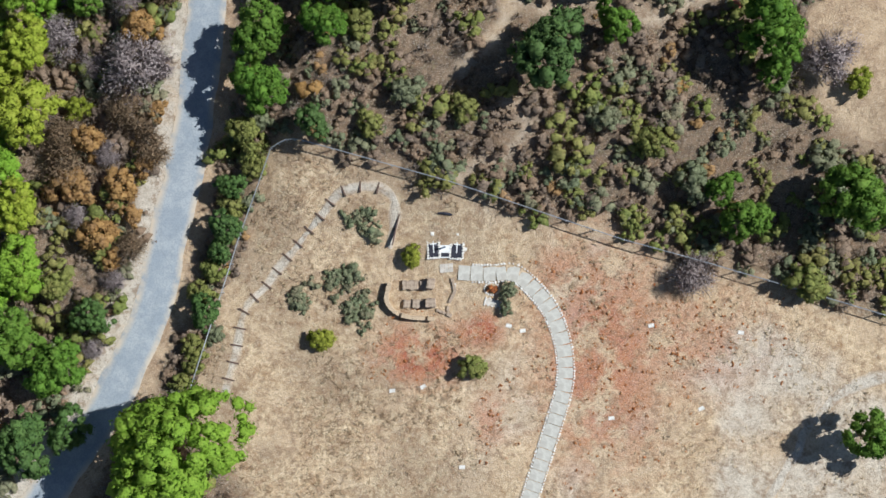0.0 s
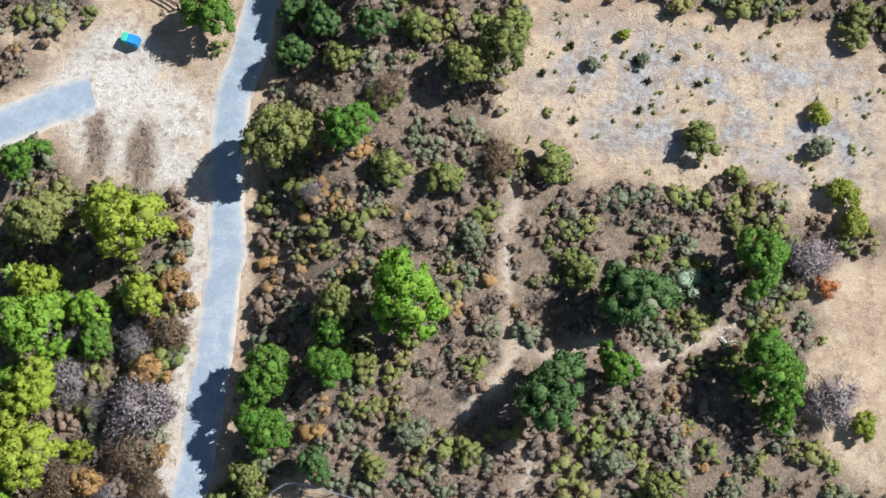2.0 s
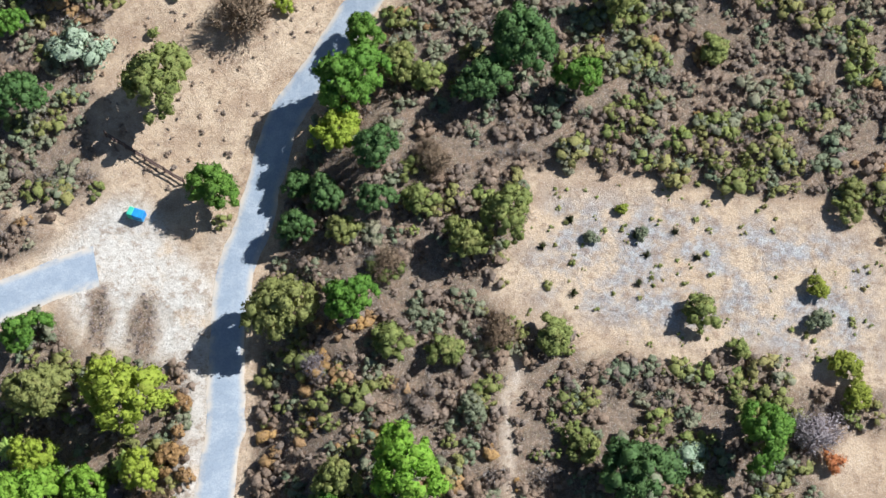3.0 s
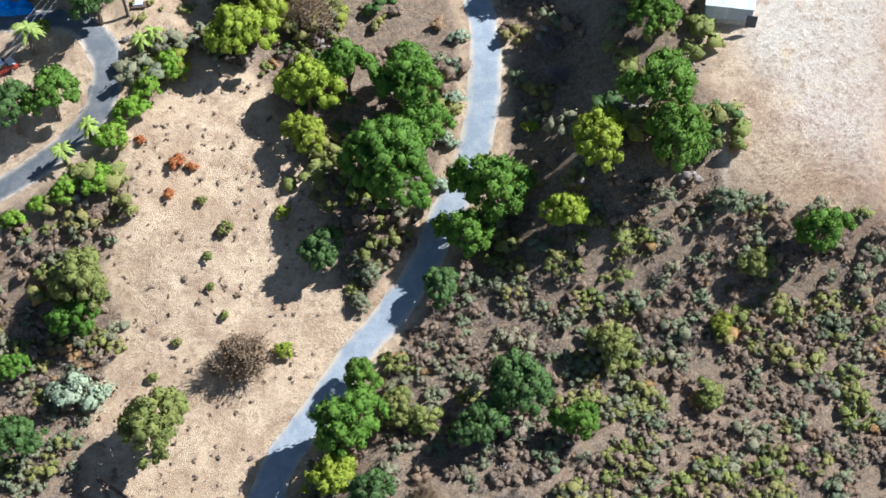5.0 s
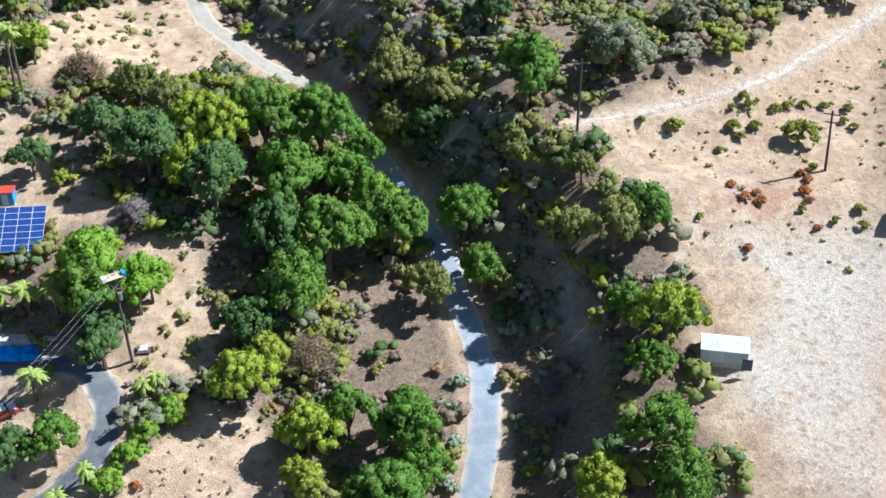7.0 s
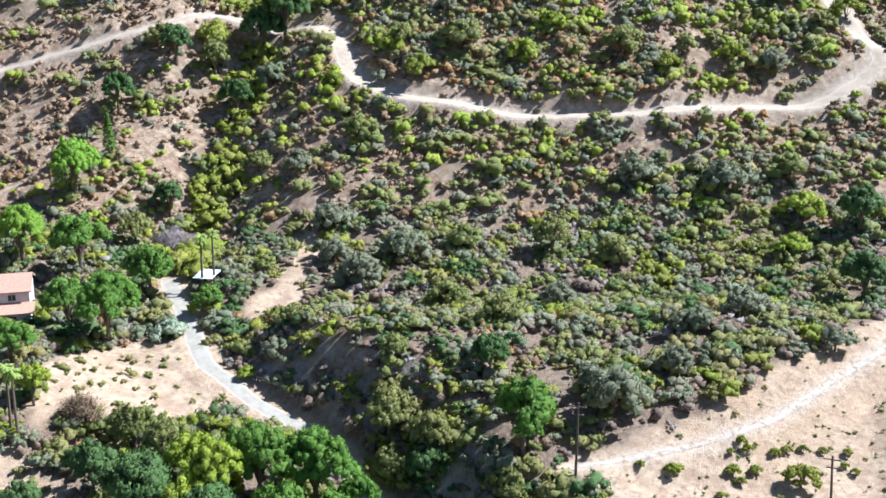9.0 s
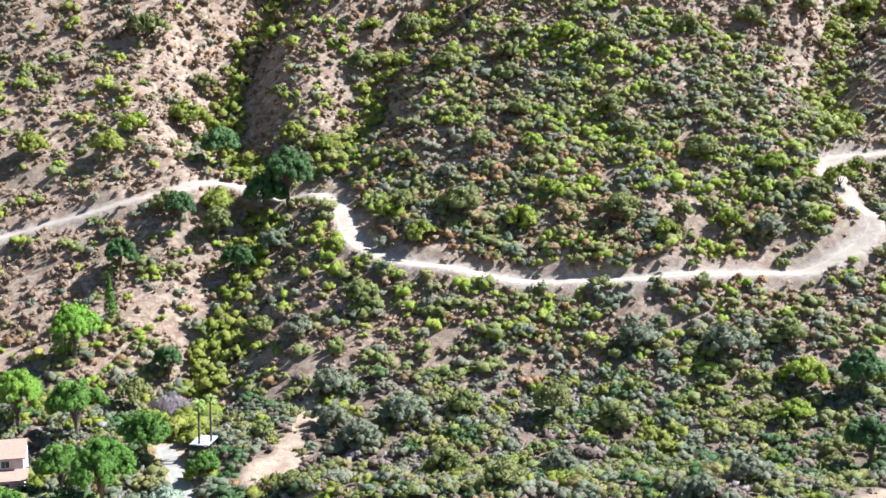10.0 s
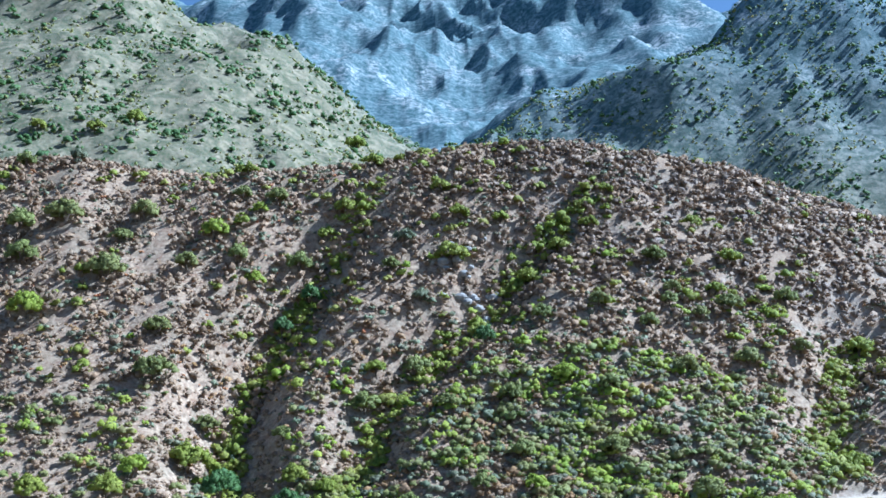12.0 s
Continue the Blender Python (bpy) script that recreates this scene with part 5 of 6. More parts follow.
# --- the fence round the clearing ---
def chain_fence(name, line, tall, label, spacing=3.0):
    fence = tagged(new(name), label, "fence")
    x0, y0 = line[0]
    fence.matrix_basis = pose(x0, y0, 0)
    seg = np.linalg.norm(np.diff(line, axis=0), axis=1)
    place = np.concatenate([[0], np.cumsum(seg)])
    n = max(2, round(place[-1] / spacing) + 1)
    tops = []
    for s in np.linspace(0, place[-1], n):
        x, y = np.interp(s, place, line[:, 0]), np.interp(s, place, line[:, 1])
        z = on_ground(x, y)
        bm = bmesh.new()
        tube(bm, [(x - x0, y - y0, z - 0.2), (x - x0, y - y0, z + tall + 0.05)], [0.06, 0.06], 6)
        part("post", bm, GALVANISED, fence)
        tops.append(Vector((x - x0, y - y0, z)))
    bm = bmesh.new()
    up = Vector((0, 0, 1))
    for a, b in zip(tops, tops[1:]):
        rail = bmesh.new()
        tube(rail, [tuple(a + up * tall), tuple(b + up * tall)], [0.055, 0.055], 5)
        part("top_rail", rail, GALVANISED, fence)
        m = round((b - a).length / 0.22)
        reach = tall / (b - a).length
        for k in range(-int(m * reach), m):
            for way in (0, 1):
                s0, s1 = k / m, k / m + reach
                h0, h1 = 0.0, 1.0
                if s0 < 0:
                    h0, s0 = -s0 / reach, 0.0
                if s1 > 1:
                    h1, s1 = 1 - (s1 - 1) / reach, 1.0
                if way:
                    s0, s1 = 1 - s0, 1 - s1
                p, q = a.lerp(b, s0) + up * tall * h0, a.lerp(b, s1) + up * tall * h1
                w = Vector((0, 0, 0.008))
                bm.faces.new([bm.verts.new(v) for v in (p - w, q - w, q + w, p + w)])
    part("wire_mesh", bm, GALVANISED, fence, "galvanised chain-link mesh")
    return fence


chain_fence("chain_link_fence", np.array([(-25.6, -15.8), (-20.0, 1.2), (-16.6, 9.8)]), 1.7, "galvanised chain-link fence beside the road")
chain_fence("chain_link_fence", curve_points([(-16.6, 9.8), (-15.0, 10.6), (-13.5, 10.5)], 0.8), 1.7, "curved corner of a chain-link fence", 0.8)
chain_fence("chain_link_fence", np.array([(-13.5, 10.5), (1.0, 6.5), (17.9, 0.9), (25.3, -1.1), (34.9, -3.9), (46, -7.2), (58, -11)]), 1.7, "long galvanised chain-link fence along the brush")
gate = thing("metal_gate", -24.6, -13.2, "small dark metal gate panel by the fence", "gate", 72)
part("gate_frame", boxes((-0.5, 0.5, -0.03, 0.03, 0.1, 0.16), (-0.5, 0.5, -0.03, 0.03, 1.1, 1.16), (-0.5, -0.44, -0.03, 0.03, -0.1, 1.3), (0.44, 0.5, -0.03, 0.03, -0.1, 1.3)), OLD_WOOD, gate)
for k in range(5):
    part("bar", boxes((-0.32 + 0.16 * k, -0.29 + 0.16 * k, -0.015, 0.015, 0.16, 1.1)), OLD_WOOD, gate)

# --- the trail with its timber steps ---
TRAIL = curve_points([(-21.8, -14.5), (-20.7, -10.2), (-19.8, -6.2), (-17.8, -3.9), (-16.1, -1.6), (-13.8, 1.2), (-11.7, 3.7), (-10.3, 5.4), (-8, 6.2), (-5.2, 5.7), (-4.5, 4), (-4.9, 1.2), (-5.3, 0.1)], 0.6)
ribbon("footpath", TRAIL, 1.05, GROUND, "narrow trodden dirt footpath climbing the clearing", lift=0.04, ragged=0.35, cross=5)
ribbon("footpath_east", curve_points([(52, -12), (46.3, -12.7), (40.7, -14.1), (37.2, -17.5), (35, -21.5), (31, -28)], 0.8), 1.5, GROUND, "narrow trodden dirt footpath across the dry grass", lift=0.04, ragged=0.4, cross=5)
seg = np.linalg.norm(np.diff(TRAIL, axis=0), axis=1)
place = np.concatenate([[0], np.cumsum(seg)])
for s in np.arange(1.5, place[-1] - 7, 1.75):
    x, y = np.interp(s, place, TRAIL[:, 0]), np.interp(s, place, TRAIL[:, 1])
    dx, dy = np.interp(s + 0.4, place, TRAIL[:, 0]) - x, np.interp(s + 0.4, place, TRAIL[:, 1]) - y
    step = thing("timber_step", x, y, "short dark timber step set across the footpath", "step", math.degrees(math.atan2(dy, dx)) + 90, "timber steps of the footpath")
    part("timber", boxes((-0.62, 0.62, -0.07, 0.07, -0.1, 0.16), bevel=0.015), OLD_WOOD, step)
kerb = thing("timber_edging", -4.35, 2.9, "dark timber edging along the footpath", "edging", 77)
part("timber", boxes((-2.6, 2.4, -0.06, 0.06, -0.2, 0.2), bevel=0.01), OLD_WOOD, kerb)

# --- the curved paved path ---
PATH = curve_points([(1.6, -2.35), (3.2, -2.45), (5.4, -2.45), (6.9, -2.3), (8, -2.85), (9.4, -4.2), (10.9, -6.2), (12, -9), (12.4, -11.9), (12.2, -14.2), (11.4, -17), (10.3, -20.4), (9.2, -23.8), (8, -27.5), (6.5, -32)], 0.2)
path = tagged(new("paved_path"), "curved path of pale concrete pavers edged with white stones", "path", kind="structure")
path.matrix_basis = pose(float(PATH[0][0]), float(PATH[0][1]), 0)
seg = np.linalg.norm(np.diff(PATH, axis=0), axis=1)
place = np.concatenate([[0], np.cumsum(seg)])
path_at = lambda s: (float(np.interp(s, place, PATH[:, 0])), float(np.interp(s, place, PATH[:, 1])))
rng = random.Random(5)
s = 0.0
while s < place[-1] - 1.3:
    length = rng.uniform(1.05, 1.35)
    (ax, ay), (bx, by) = path_at(s + 0.03), path_at(s + length - 0.03)
    mx, my = (ax + bx) / 2, (ay + by) / 2
    turn = math.degrees(math.atan2(by - ay, bx - ax))
    bm = boxes((-math.hypot(bx - ax, by - ay) / 2, math.hypot(bx - ax, by - ay) / 2, -0.74, 0.74, -0.10, 0.07), bevel=0.015)
    ob = part("paver", bm, PAVER, path)
    ob.matrix_basis = pose(mx - PATH[0][0], my - PATH[0][1], on_ground(mx, my) + rng.uniform(0, 0.015), 0, 0, turn)
    s += length
edging = []
for k in range(4):
    bm = bmesh.new()
    pebble(bm, 0, 0, 0, 0.12, rng)
    mesh = bpy.data.meshes.new("edge_stone")
    bm.to_mesh(mesh)
    bm.free()
    mesh.materials.append(WHITE_STONE)
    edging.append(mesh)
for side in (-1, 1):
    s = 1.5
    while s < place[-1] - 1.5:
        (ax, ay), (bx, by) = path_at(s), path_at(s + 0.2)
        n = math.hypot(bx - ax, by - ay)
        x, y = ax - side * (by - ay) / n * 0.86, ay + side * (bx - ax) / n * 0.86
        st = new("edge_stone", rng.choice(edging))
        st.parent = path
        st.matrix_basis = pose(x - PATH[0][0], y - PATH[0][1], on_ground(x, y) + 0.05, 0, 0, rng.random() * 360) @ Matrix.Diagonal((rng.uniform(0.7, 1.3),) * 3 + (1,))
        s += rng.uniform(0.24, 0.36)

# --- by the dirt pull-out ---
tank = thing("storage_bin", -33.1, 56.5, "blue and green plastic bin standing on pale dirt", "bin", -18)
part("body", boxes((-0.35, 0.85, -0.5, 0.5, 0.08, 1.1), bevel=0.08), BIN_BLUE, tank)
part("lid", boxes((-0.95, -0.36, -0.5, 0.5, 0.08, 1.12), bevel=0.08), BIN_GREEN, tank, "green plastic end")
for x in (-0.8, 0.7):
    part("skid", boxes((x - 0.08, x + 0.08, -0.45, 0.45, -0.05, 0.08)), OLD_WOOD, tank)
rail = thing("rail_fence", -37.1, 65.4, "old dark split-rail wooden fence on dry slope", "fence")
a, b = Vector((0, 0, 0)), Vector((8.8, -5.3, on_ground(-28.3, 60.1) - on_ground(-37.1, 65.4)))
for k in range(5):
    p = a.lerp(b, k / 4)
    p.z = on_ground(-37.1 + p.x, 65.4 + p.y) - on_ground(-37.1, 65.4)
    bm = bmesh.new()
    tube(bm, [(p.x, p.y, p.z - 0.3), (p.x + 0.03, p.y, p.z + 1.3)], [0.13, 0.1], 6)
    part("post", bm, OLD_WOOD, rail)
for k in range(4):
    p, q = a.lerp(b, k / 4), a.lerp(b, (k + 1) / 4)
    for v in (p, q):
        v.z = on_ground(-37.1 + v.x, 65.4 + v.y) - on_ground(-37.1, 65.4)
    for z in (0.45, 1.05):
        bm = bmesh.new()
        tube(bm, [(p.x, p.y, p.z + z), ((p.x + q.x) / 2, (p.y + q.y) / 2, (p.z + q.z) / 2 + z - 0.06), (q.x, q.y, q.z + z + 0.04)], [0.09, 0.1, 0.08], 6)
        part("rail", bm, OLD_WOOD, rail)

# --- the shed on the pale yard ---
SHED = (33.9, 115.0)
shed = thing("storage_shed", *SHED, "small white metal gable-roofed storage shed on pale dirt", "shed", -10)
L, W, H, R = 2.75, 1.5, 2.0, 2.75
part("slab", boxes((-L - 0.1, L + 0.1, -W - 0.1, W + 0.1, -0.8, 0.06)), STONE, shed)
part("wall", boxes((-L, L, -W, -W + 0.06, 0.06, H)), WALL_METAL, shed)
part("wall", boxes((-L, L, W - 0.06, W, 0.06, H)), WALL_METAL, shed)
for x0, x1 in ((-L, -L + 0.06), (L - 0.06, L)):
    bm = bmesh.new()
    ends = []
    for x in (x0, x1):
        ends.append([bm.verts.new((x, y, z)) for y, z in ((-W + 0.061, 0.06), (W - 0.061, 0.06), (W - 0.061, H), (0, R - 0.06), (-W + 0.061, H))])
    bm.faces.new(ends[0][::-1])
    bm.faces.new(ends[1])
    for k in range(5):
        bm.faces.new((ends[0][k], ends[0][(k + 1) % 5], ends[1][(k + 1) % 5], ends[1][k]))
    part("gable", bm, WALL_METAL, shed)
for side in (-1, 1):
    for k in range(9):
        x0 = -L - 0.15 + k * (2 * L + 0.3) / 9
        x1 = x0 + (2 * L + 0.3) / 9 - 0.02
        bm = bmesh.new()
        e = W + 0.18
        ze = R - (R - H) * e / W
        v = [bm.verts.new(p) for p in ((x0, 0, R), (x1, 0, R), (x1, side * e, ze), (x0, side * e, ze), (x0, 0, R + 0.05), (x1, 0, R + 0.05), (x1, side * e, ze + 0.05), (x0, side * e, ze + 0.05))]
        for f in ((0, 1, 2, 3), (7, 6, 5, 4), (0, 4, 5, 1), (1, 5, 6, 2), (2, 6, 7, 3), (3, 7, 4, 0)):
            bm.faces.new([v[i] for i in f])
        bmesh.ops.recalc_face_normals(bm, faces=bm.faces)
        part("roof_sheet", bm, ROOF_METAL, shed)
part("door", boxes((L - 0.75, L + 0.5, -W - 1.0, -W - 0.95, 0.06, 1.7)), DARK_PAINT, shed, "dark open door panel")
for x in (-1.6, -0.3):
    part("seam", boxes((x, x + 0.05, -W - 0.03, -W - 0.001, 0.06, H)), ROOF_METAL, shed)


# --- utility poles and wires ---
def utility_pole(x, y, tall, lean_x, lean_y, arm_turn, label, boxy=False):
    pole = thing("utility_pole", x, y, label, "utility pole", 0, "utility poles")
    bm = bmesh.new()
    tube(bm, [(0, 0, -0.5), (lean_x * tall / 2, lean_y * tall / 2, tall / 2), (lean_x * tall, lean_y * tall, tall)], [0.2, 0.17, 0.14], 9)
    part("post", bm, POLE_WOOD, pole)
    for z, half_arm in ((tall - 0.5, 1.2), (tall - 1.7, 0.8)):
        bm = boxes((-half_arm, half_arm, -0.2, -0.08, -0.07, 0.07))
        bmesh.ops.transform(bm, matrix=pose(lean_x * z, lean_y * z, z, 0, 0, arm_turn), verts=bm.verts)
        part("crossarm", bm, OLD_WOOD, pole)
        for s in (-0.9, 0.9):
            bm = bmesh.new()
            tube(bm, [(s * half_arm, -0.14, 0.07), (s * half_arm, -0.14, 0.25)], [0.06, 0.04], 6)
            bmesh.ops.transform(bm, matrix=pose(lean_x * z, lean_y * z, z, 0, 0, arm_turn), verts=bm.verts)
            part("insulator", bm, WHITE_PAINT, pole)
    if boxy:
        bm = bmesh.new()
        tube(bm, [(0.35 + lean_x * (tall - 3), lean_y * (tall - 3), tall - 3.2), (0.35 + lean_x * (tall - 3), lean_y * (tall - 3), tall - 2.2)], [0.25, 0.25], 10)
        part("transformer", bm, GALVANISED, pole)
        deck = pose(lean_x * tall, lean_y * tall, tall + 0.02, 0, 0, arm_turn)
        for name, mat, label, rows in (("platform", ADOBE, "tan equipment board", ((-1.0, 1.0, -0.7, 0.7, 0, 0.08),)),
                                       ("switch_box", BIN_BLUE, "blue switch box", ((1.01, 1.5, -0.5, 0.3, -0.1, 0.4),)),
                                       ("switch_box", WHITE_PAINT, "white switch box", ((-1.5, -1.01, -0.6, 0.1, -0.1, 0.5),)),
                                       ("bushing", WHITE_PAINT, "", ((-0.5, -0.35, -0.1, 0.05, 0.081, 0.6), (0.3, 0.45, 0.1, 0.25, 0.081, 0.6)))):
            bm = boxes(*rows, bevel=0.02)
            bmesh.ops.transform(bm, matrix=deck, verts=bm.verts)
            part(name, bm, mat, pole, label)
        for side in (-1, 1):
            bm = bmesh.new()
            tube(bm, [(lean_x * (tall - 1.8), lean_y * (tall - 1.8), tall - 1.8), (lean_x * tall + side * 0.8, lean_y * tall + side * 0.5, tall)], [0.05, 0.05], 5)
            part("brace", bm, GALVANISED, pole)
    return pole


def cable(a, b, sag, parent_name="overhead_wire"):
    bm = bmesh.new()
    pts = []
    for k in range(13):
        t = k / 12
        p = Vector(a).lerp(Vector(b), t)
        p.z -= sag * 4 * t * (1 - t)
        pts.append(tuple(p))
    tube(bm, pts, [0.016] * 13, 4)
    ob = part(parent_name, bm, GALVANISED)
    return tagged(ob, "thin pale overhead utility wire", "wire", "overhead wires")


utility_pole(-38.4, 117.0, 12.4, -0.05, 0.02, 35, "tall leaning wooden utility pole with transformer beside the driveway", True)
utility_pole(18.8, 150.0, 10.8, 0, 0, -20, "dark wooden utility pole on the bare terrace")
utility_pole(53.0, 145.5, 9.2, -0.06, 0.0, -20, "dark wooden utility pole on the dry slope")
top = Vector((-38.4 - 0.05 * 12, 117.2, on_ground(-38.4, 117.0) + 12.1))
for k, off in enumerate((-1.0, 0.1, 1.1)):
    cable(top + Vector((off * 0.8, off * 0.6, -0.2 * k)), (-64 + off, 84 + off * 1.5, on_ground(-64, 84) + 11 - 0.3 * k), 0.9)

# --- the homestead to the west ---
array = thing("solar_array", -59.3, 133.4, "large tilted array of blue solar panels on posts", "solar panels", 6)
rows_up, across, pw, ph = 7, 7, 1.75, 1.02
slope_angle = 22
for i in range(across):
    for j in range(rows_up):
        m = pose(-5.6 + i * (pw + 0.03), -3.2, 0.75, slope_angle, 0, 0) @ pose(0, j * (ph + 0.03), 0)
        bm = boxes((0, pw, 0, ph, 0, 0.04))
        bmesh.ops.transform(bm, matrix=m, verts=bm.verts)
        panel = part("panel", bm, WHITE_PAINT, array, "pale aluminium frame")
        bm = boxes((0.025, pw - 0.025, 0.025, ph - 0.025, 0.036, 0.046))
        bmesh.ops.transform(bm, matrix=m, verts=bm.verts)
        part("cell_sheet", bm, PV, panel, "blue solar cells")
for i in range(5):
    for y, z in ((-3.0, 0.8), (3.0, 3.2)):
        bm = bmesh.new()
        tube(bm, [(-5.3 + 2.9 * i, y, -1.5), (-5.3 + 2.9 * i, y, z)], [0.06, 0.06], 6)
        part("post", bm, GALVANISED, array)
hut = thing("pump_hut", -59.5, 141.0, "small hut with blue wall and red flat roof", "hut", 5)
part("wall", boxes((-1.2, 1.2, -0.9, 0.9, -0.6, 1.7)), BIN_BLUE, hut)
part("roof", boxes((-1.35, 1.35, -1.05, 1.05, 1.7, 1.85), bevel=0.02), RED_PAINT, hut)
part("door", boxes((-0.3, 0.5, -0.95, -0.901, -0.3, 1.5)), WALL_METAL, hut)
tarp = thing("tarpaulin", -54.2, 118.6, "crumpled bright blue tarpaulin over a pile", "tarpaulin")
bm = bmesh.new()
bmesh.ops.create_grid(bm, x_segments=26, y_segments=12, size=1)
for v in bm.verts:
    x, y = v.co.x * 4.2, v.co.y * 1.3
    edge = max(abs(v.co.x), abs(v.co.y))
    n = noise.noise(Vector((x * 0.9, y * 1.1, 0))) + 0.6 * noise.noise(Vector((x * 2.3, y * 2.3, 4)))
    v.co = Vector((x, y, max(0.0, (1 - edge ** 4) * (0.9 + 0.6 * n)) + 0.05))
part("sheet", bm, TARP, tarp)
pad = thing("concrete_pad", -56, 121.0, "pale concrete parking pad beside the driveway", "paving", 6)
part("slab", boxes((-12, 7.5, -1.6, 1.8, -1.0, 0.12), bevel=0.02), STONE, pad)
frame_box = thing("cage", -37.3, 118.6, "low wire-framed pale cold frame on dry ground", "cold frame", 10)
part("frame", boxes((-0.9, 0.9, -0.8, 0.8, -0.1, 0.05)), OLD_WOOD, frame_box)
part("cover", boxes((-0.7, 0.5, -0.5, 0.7, 0.05, 0.25), bevel=0.02), WALL_METAL, frame_box)


def vehicle(x, y, turn, paint, roof, label, long=4.4, wide=1.8):
    car = thing("car", x, y, label, "car", turn)
    part("body", boxes((-long / 2, long / 2, -wide / 2, wide / 2, 0.35, 0.95), bevel=0.14), paint, car)
    part("cabin", boxes((-long * 0.28, long * 0.24, -wide * 0.43, wide * 0.43, 0.93, 1.42), bevel=0.16), GLASS, car)
    part("roof", boxes((-long * 0.22, long * 0.17, -wide * 0.38, wide * 0.38, 1.40, 1.48), bevel=0.03), roof, car)
    part("bonnet", boxes((long * 0.27, long * 0.47, -wide * 0.4, wide * 0.4, 0.94, 0.99), bevel=0.02), roof, car)
    for sx in (-1, 1):
        for sy in (-1, 1):
            bm = bmesh.new()
            tube(bm, [(sx * long * 0.31, sy * wide * 0.5, 0.32), (sx * long * 0.31, sy * wide * 0.36, 0.32)], [0.33, 0.33], 14)
            wheel = part("wheel", bm, RUBBER, car)
            bm = bmesh.new()
            tube(bm, [(sx * long * 0.31, sy * wide * 0.515, 0.32), (sx * long * 0.31, sy * wide * 0.49, 0.32)], [0.19, 0.19], 10)
            part("rim", bm, GALVANISED, wheel)
    return car


vehicle(-52.9, 109.3, 35, RED_PAINT, WHITE_PAINT, "red and white car parked beside the driveway")
vehicle(60.2, 135.4, 70, DARK_PAINT, RUST, "dark blue old car with rusty red roof on dirt", 4.8, 1.9)
wreck = thing("abandoned_trailer", 28.0, 23.2, "small white and rusty trailer half hidden under a tree", "trailer", -50)
part("bed", boxes((-0.9, 0.9, -0.55, 0.55, 0.35, 0.6), bevel=0.03), WHITE_PAINT, wreck)
part("cover", boxes((-0.6, 0.8, -0.4, 0.4, 0.601, 0.85), bevel=0.05), RUST, wreck)
for sy in (-1, 1):
    bm = bmesh.new()
    tube(bm, [(0, sy * 0.75, 0.25), (0, sy * 0.58, 0.25)], [0.28, 0.28], 12)
    part("wheel", bm, RUBBER, wreck)
part("drawbar", boxes((-1.9, -0.9, -0.05, 0.05, 0.36, 0.46)), WHITE_PAINT, wreck)


# --- the house, the pool and the carport ---
def gable_roof(x0, x1, y0, y1, z0, z1, over=0.5, thick=0.18):
    """Both pitches of a roof with its ridge along x."""
    out = []
    ym = (y0 + y1) / 2
    for side in (-1, 1):
        bm = bmesh.new()
        ye = (y0 - over) if side < 0 else (y1 + over)
        ze = z1 - (z1 - z0) * abs(ye - ym) / abs(y0 - ym)
        v = [bm.verts.new(p) for p in ((x0 - over, ym, z1), (x1 + over, ym, z1), (x1 + over, ye, ze), (x0 - over, ye, ze),
                                       (x0 - over, ym, z1 + thick), (x1 + over, ym, z1 + thick), (x1 + over, ye, ze + thick), (x0 - over, ye, ze + thick))]
        for f in ((0, 1, 2, 3), (7, 6, 5, 4), (0, 4, 5, 1), (1, 5, 6, 2), (2, 6, 7, 3), (3, 7, 4, 0)):
            bm.faces.new([v[i] for i in f])
        bmesh.ops.recalc_face_normals(bm, faces=bm.faces)
        out.append(bm)
    return out


house = thing("house", -82.0, 207.5, "two-storey pale stucco house with terracotta roof", "house", 14)
part("wall", boxes((-9, 7, -4, 5, -2.5, 5.6)), STUCCO, house)
bm = bmesh.new()
for x in (-9, 7):
    bm.faces.new([bm.verts.new(p) for p in ((x, -4, 5.6), (x, 5, 5.6), (x, 0.5, 7.5))])
part("gable", bm, STUCCO, house)
for bm in gable_roof(-9, 7, -4, 5, 5.6, 7.5):
    part("roof", bm, TERRACOTTA, house)
part("porch_wall", boxes((-9, 7.3, -7, -4.01, -2.5, 2.3)), STUCCO, house)
bm = bmesh.new()
v = [bm.verts.new(p) for p in ((-9.4, -4.0, 3.3), (7.9, -4.0, 3.3), (7.9, -7.6, 2.3), (-9.4, -7.6, 2.3), (-9.4, -4.0, 3.48), (7.9, -4.0, 3.48), (7.9, -7.6, 2.48), (-9.4, -7.6, 2.48))]
for f in ((0, 1, 2, 3), (7, 6, 5, 4), (0, 4, 5, 1), (1, 5, 6, 2), (2, 6, 7, 3), (3, 7, 4, 0)):
    bm.faces.new([v[i] for i in f])
bmesh.ops.recalc_face_normals(bm, faces=bm.faces)
part("porch_roof", bm, TERRACOTTA, house)
for x in (-6.5, -3, 0.5, 4):
    win = part("window", boxes((x - 0.75, x + 0.75, -4.08, -4.001, 3.75, 5.05)), WHITE_PAINT, house)
    part("pane", boxes((x - 0.66, x - 0.03, -4.10, -4.081, 3.84, 4.96)), GLASS, win)
    part("pane", boxes((x + 0.03, x + 0.66, -4.10, -4.081, 3.84, 4.96)), GLASS, win)
for x in (-4, 0, 4):
    win = part("door", boxes((x - 0.8, x + 0.8, -7.07, -7.001, -0.3, 1.8)), GLASS, house)
part("chimney", boxes((-2, -1.2, 2, 2.8, 6, 8.3)), STUCCO, house)
pool = thing("swimming_pool", -72.5, 214.0, "green garden pool with a pale concrete rim", "pool", 10)
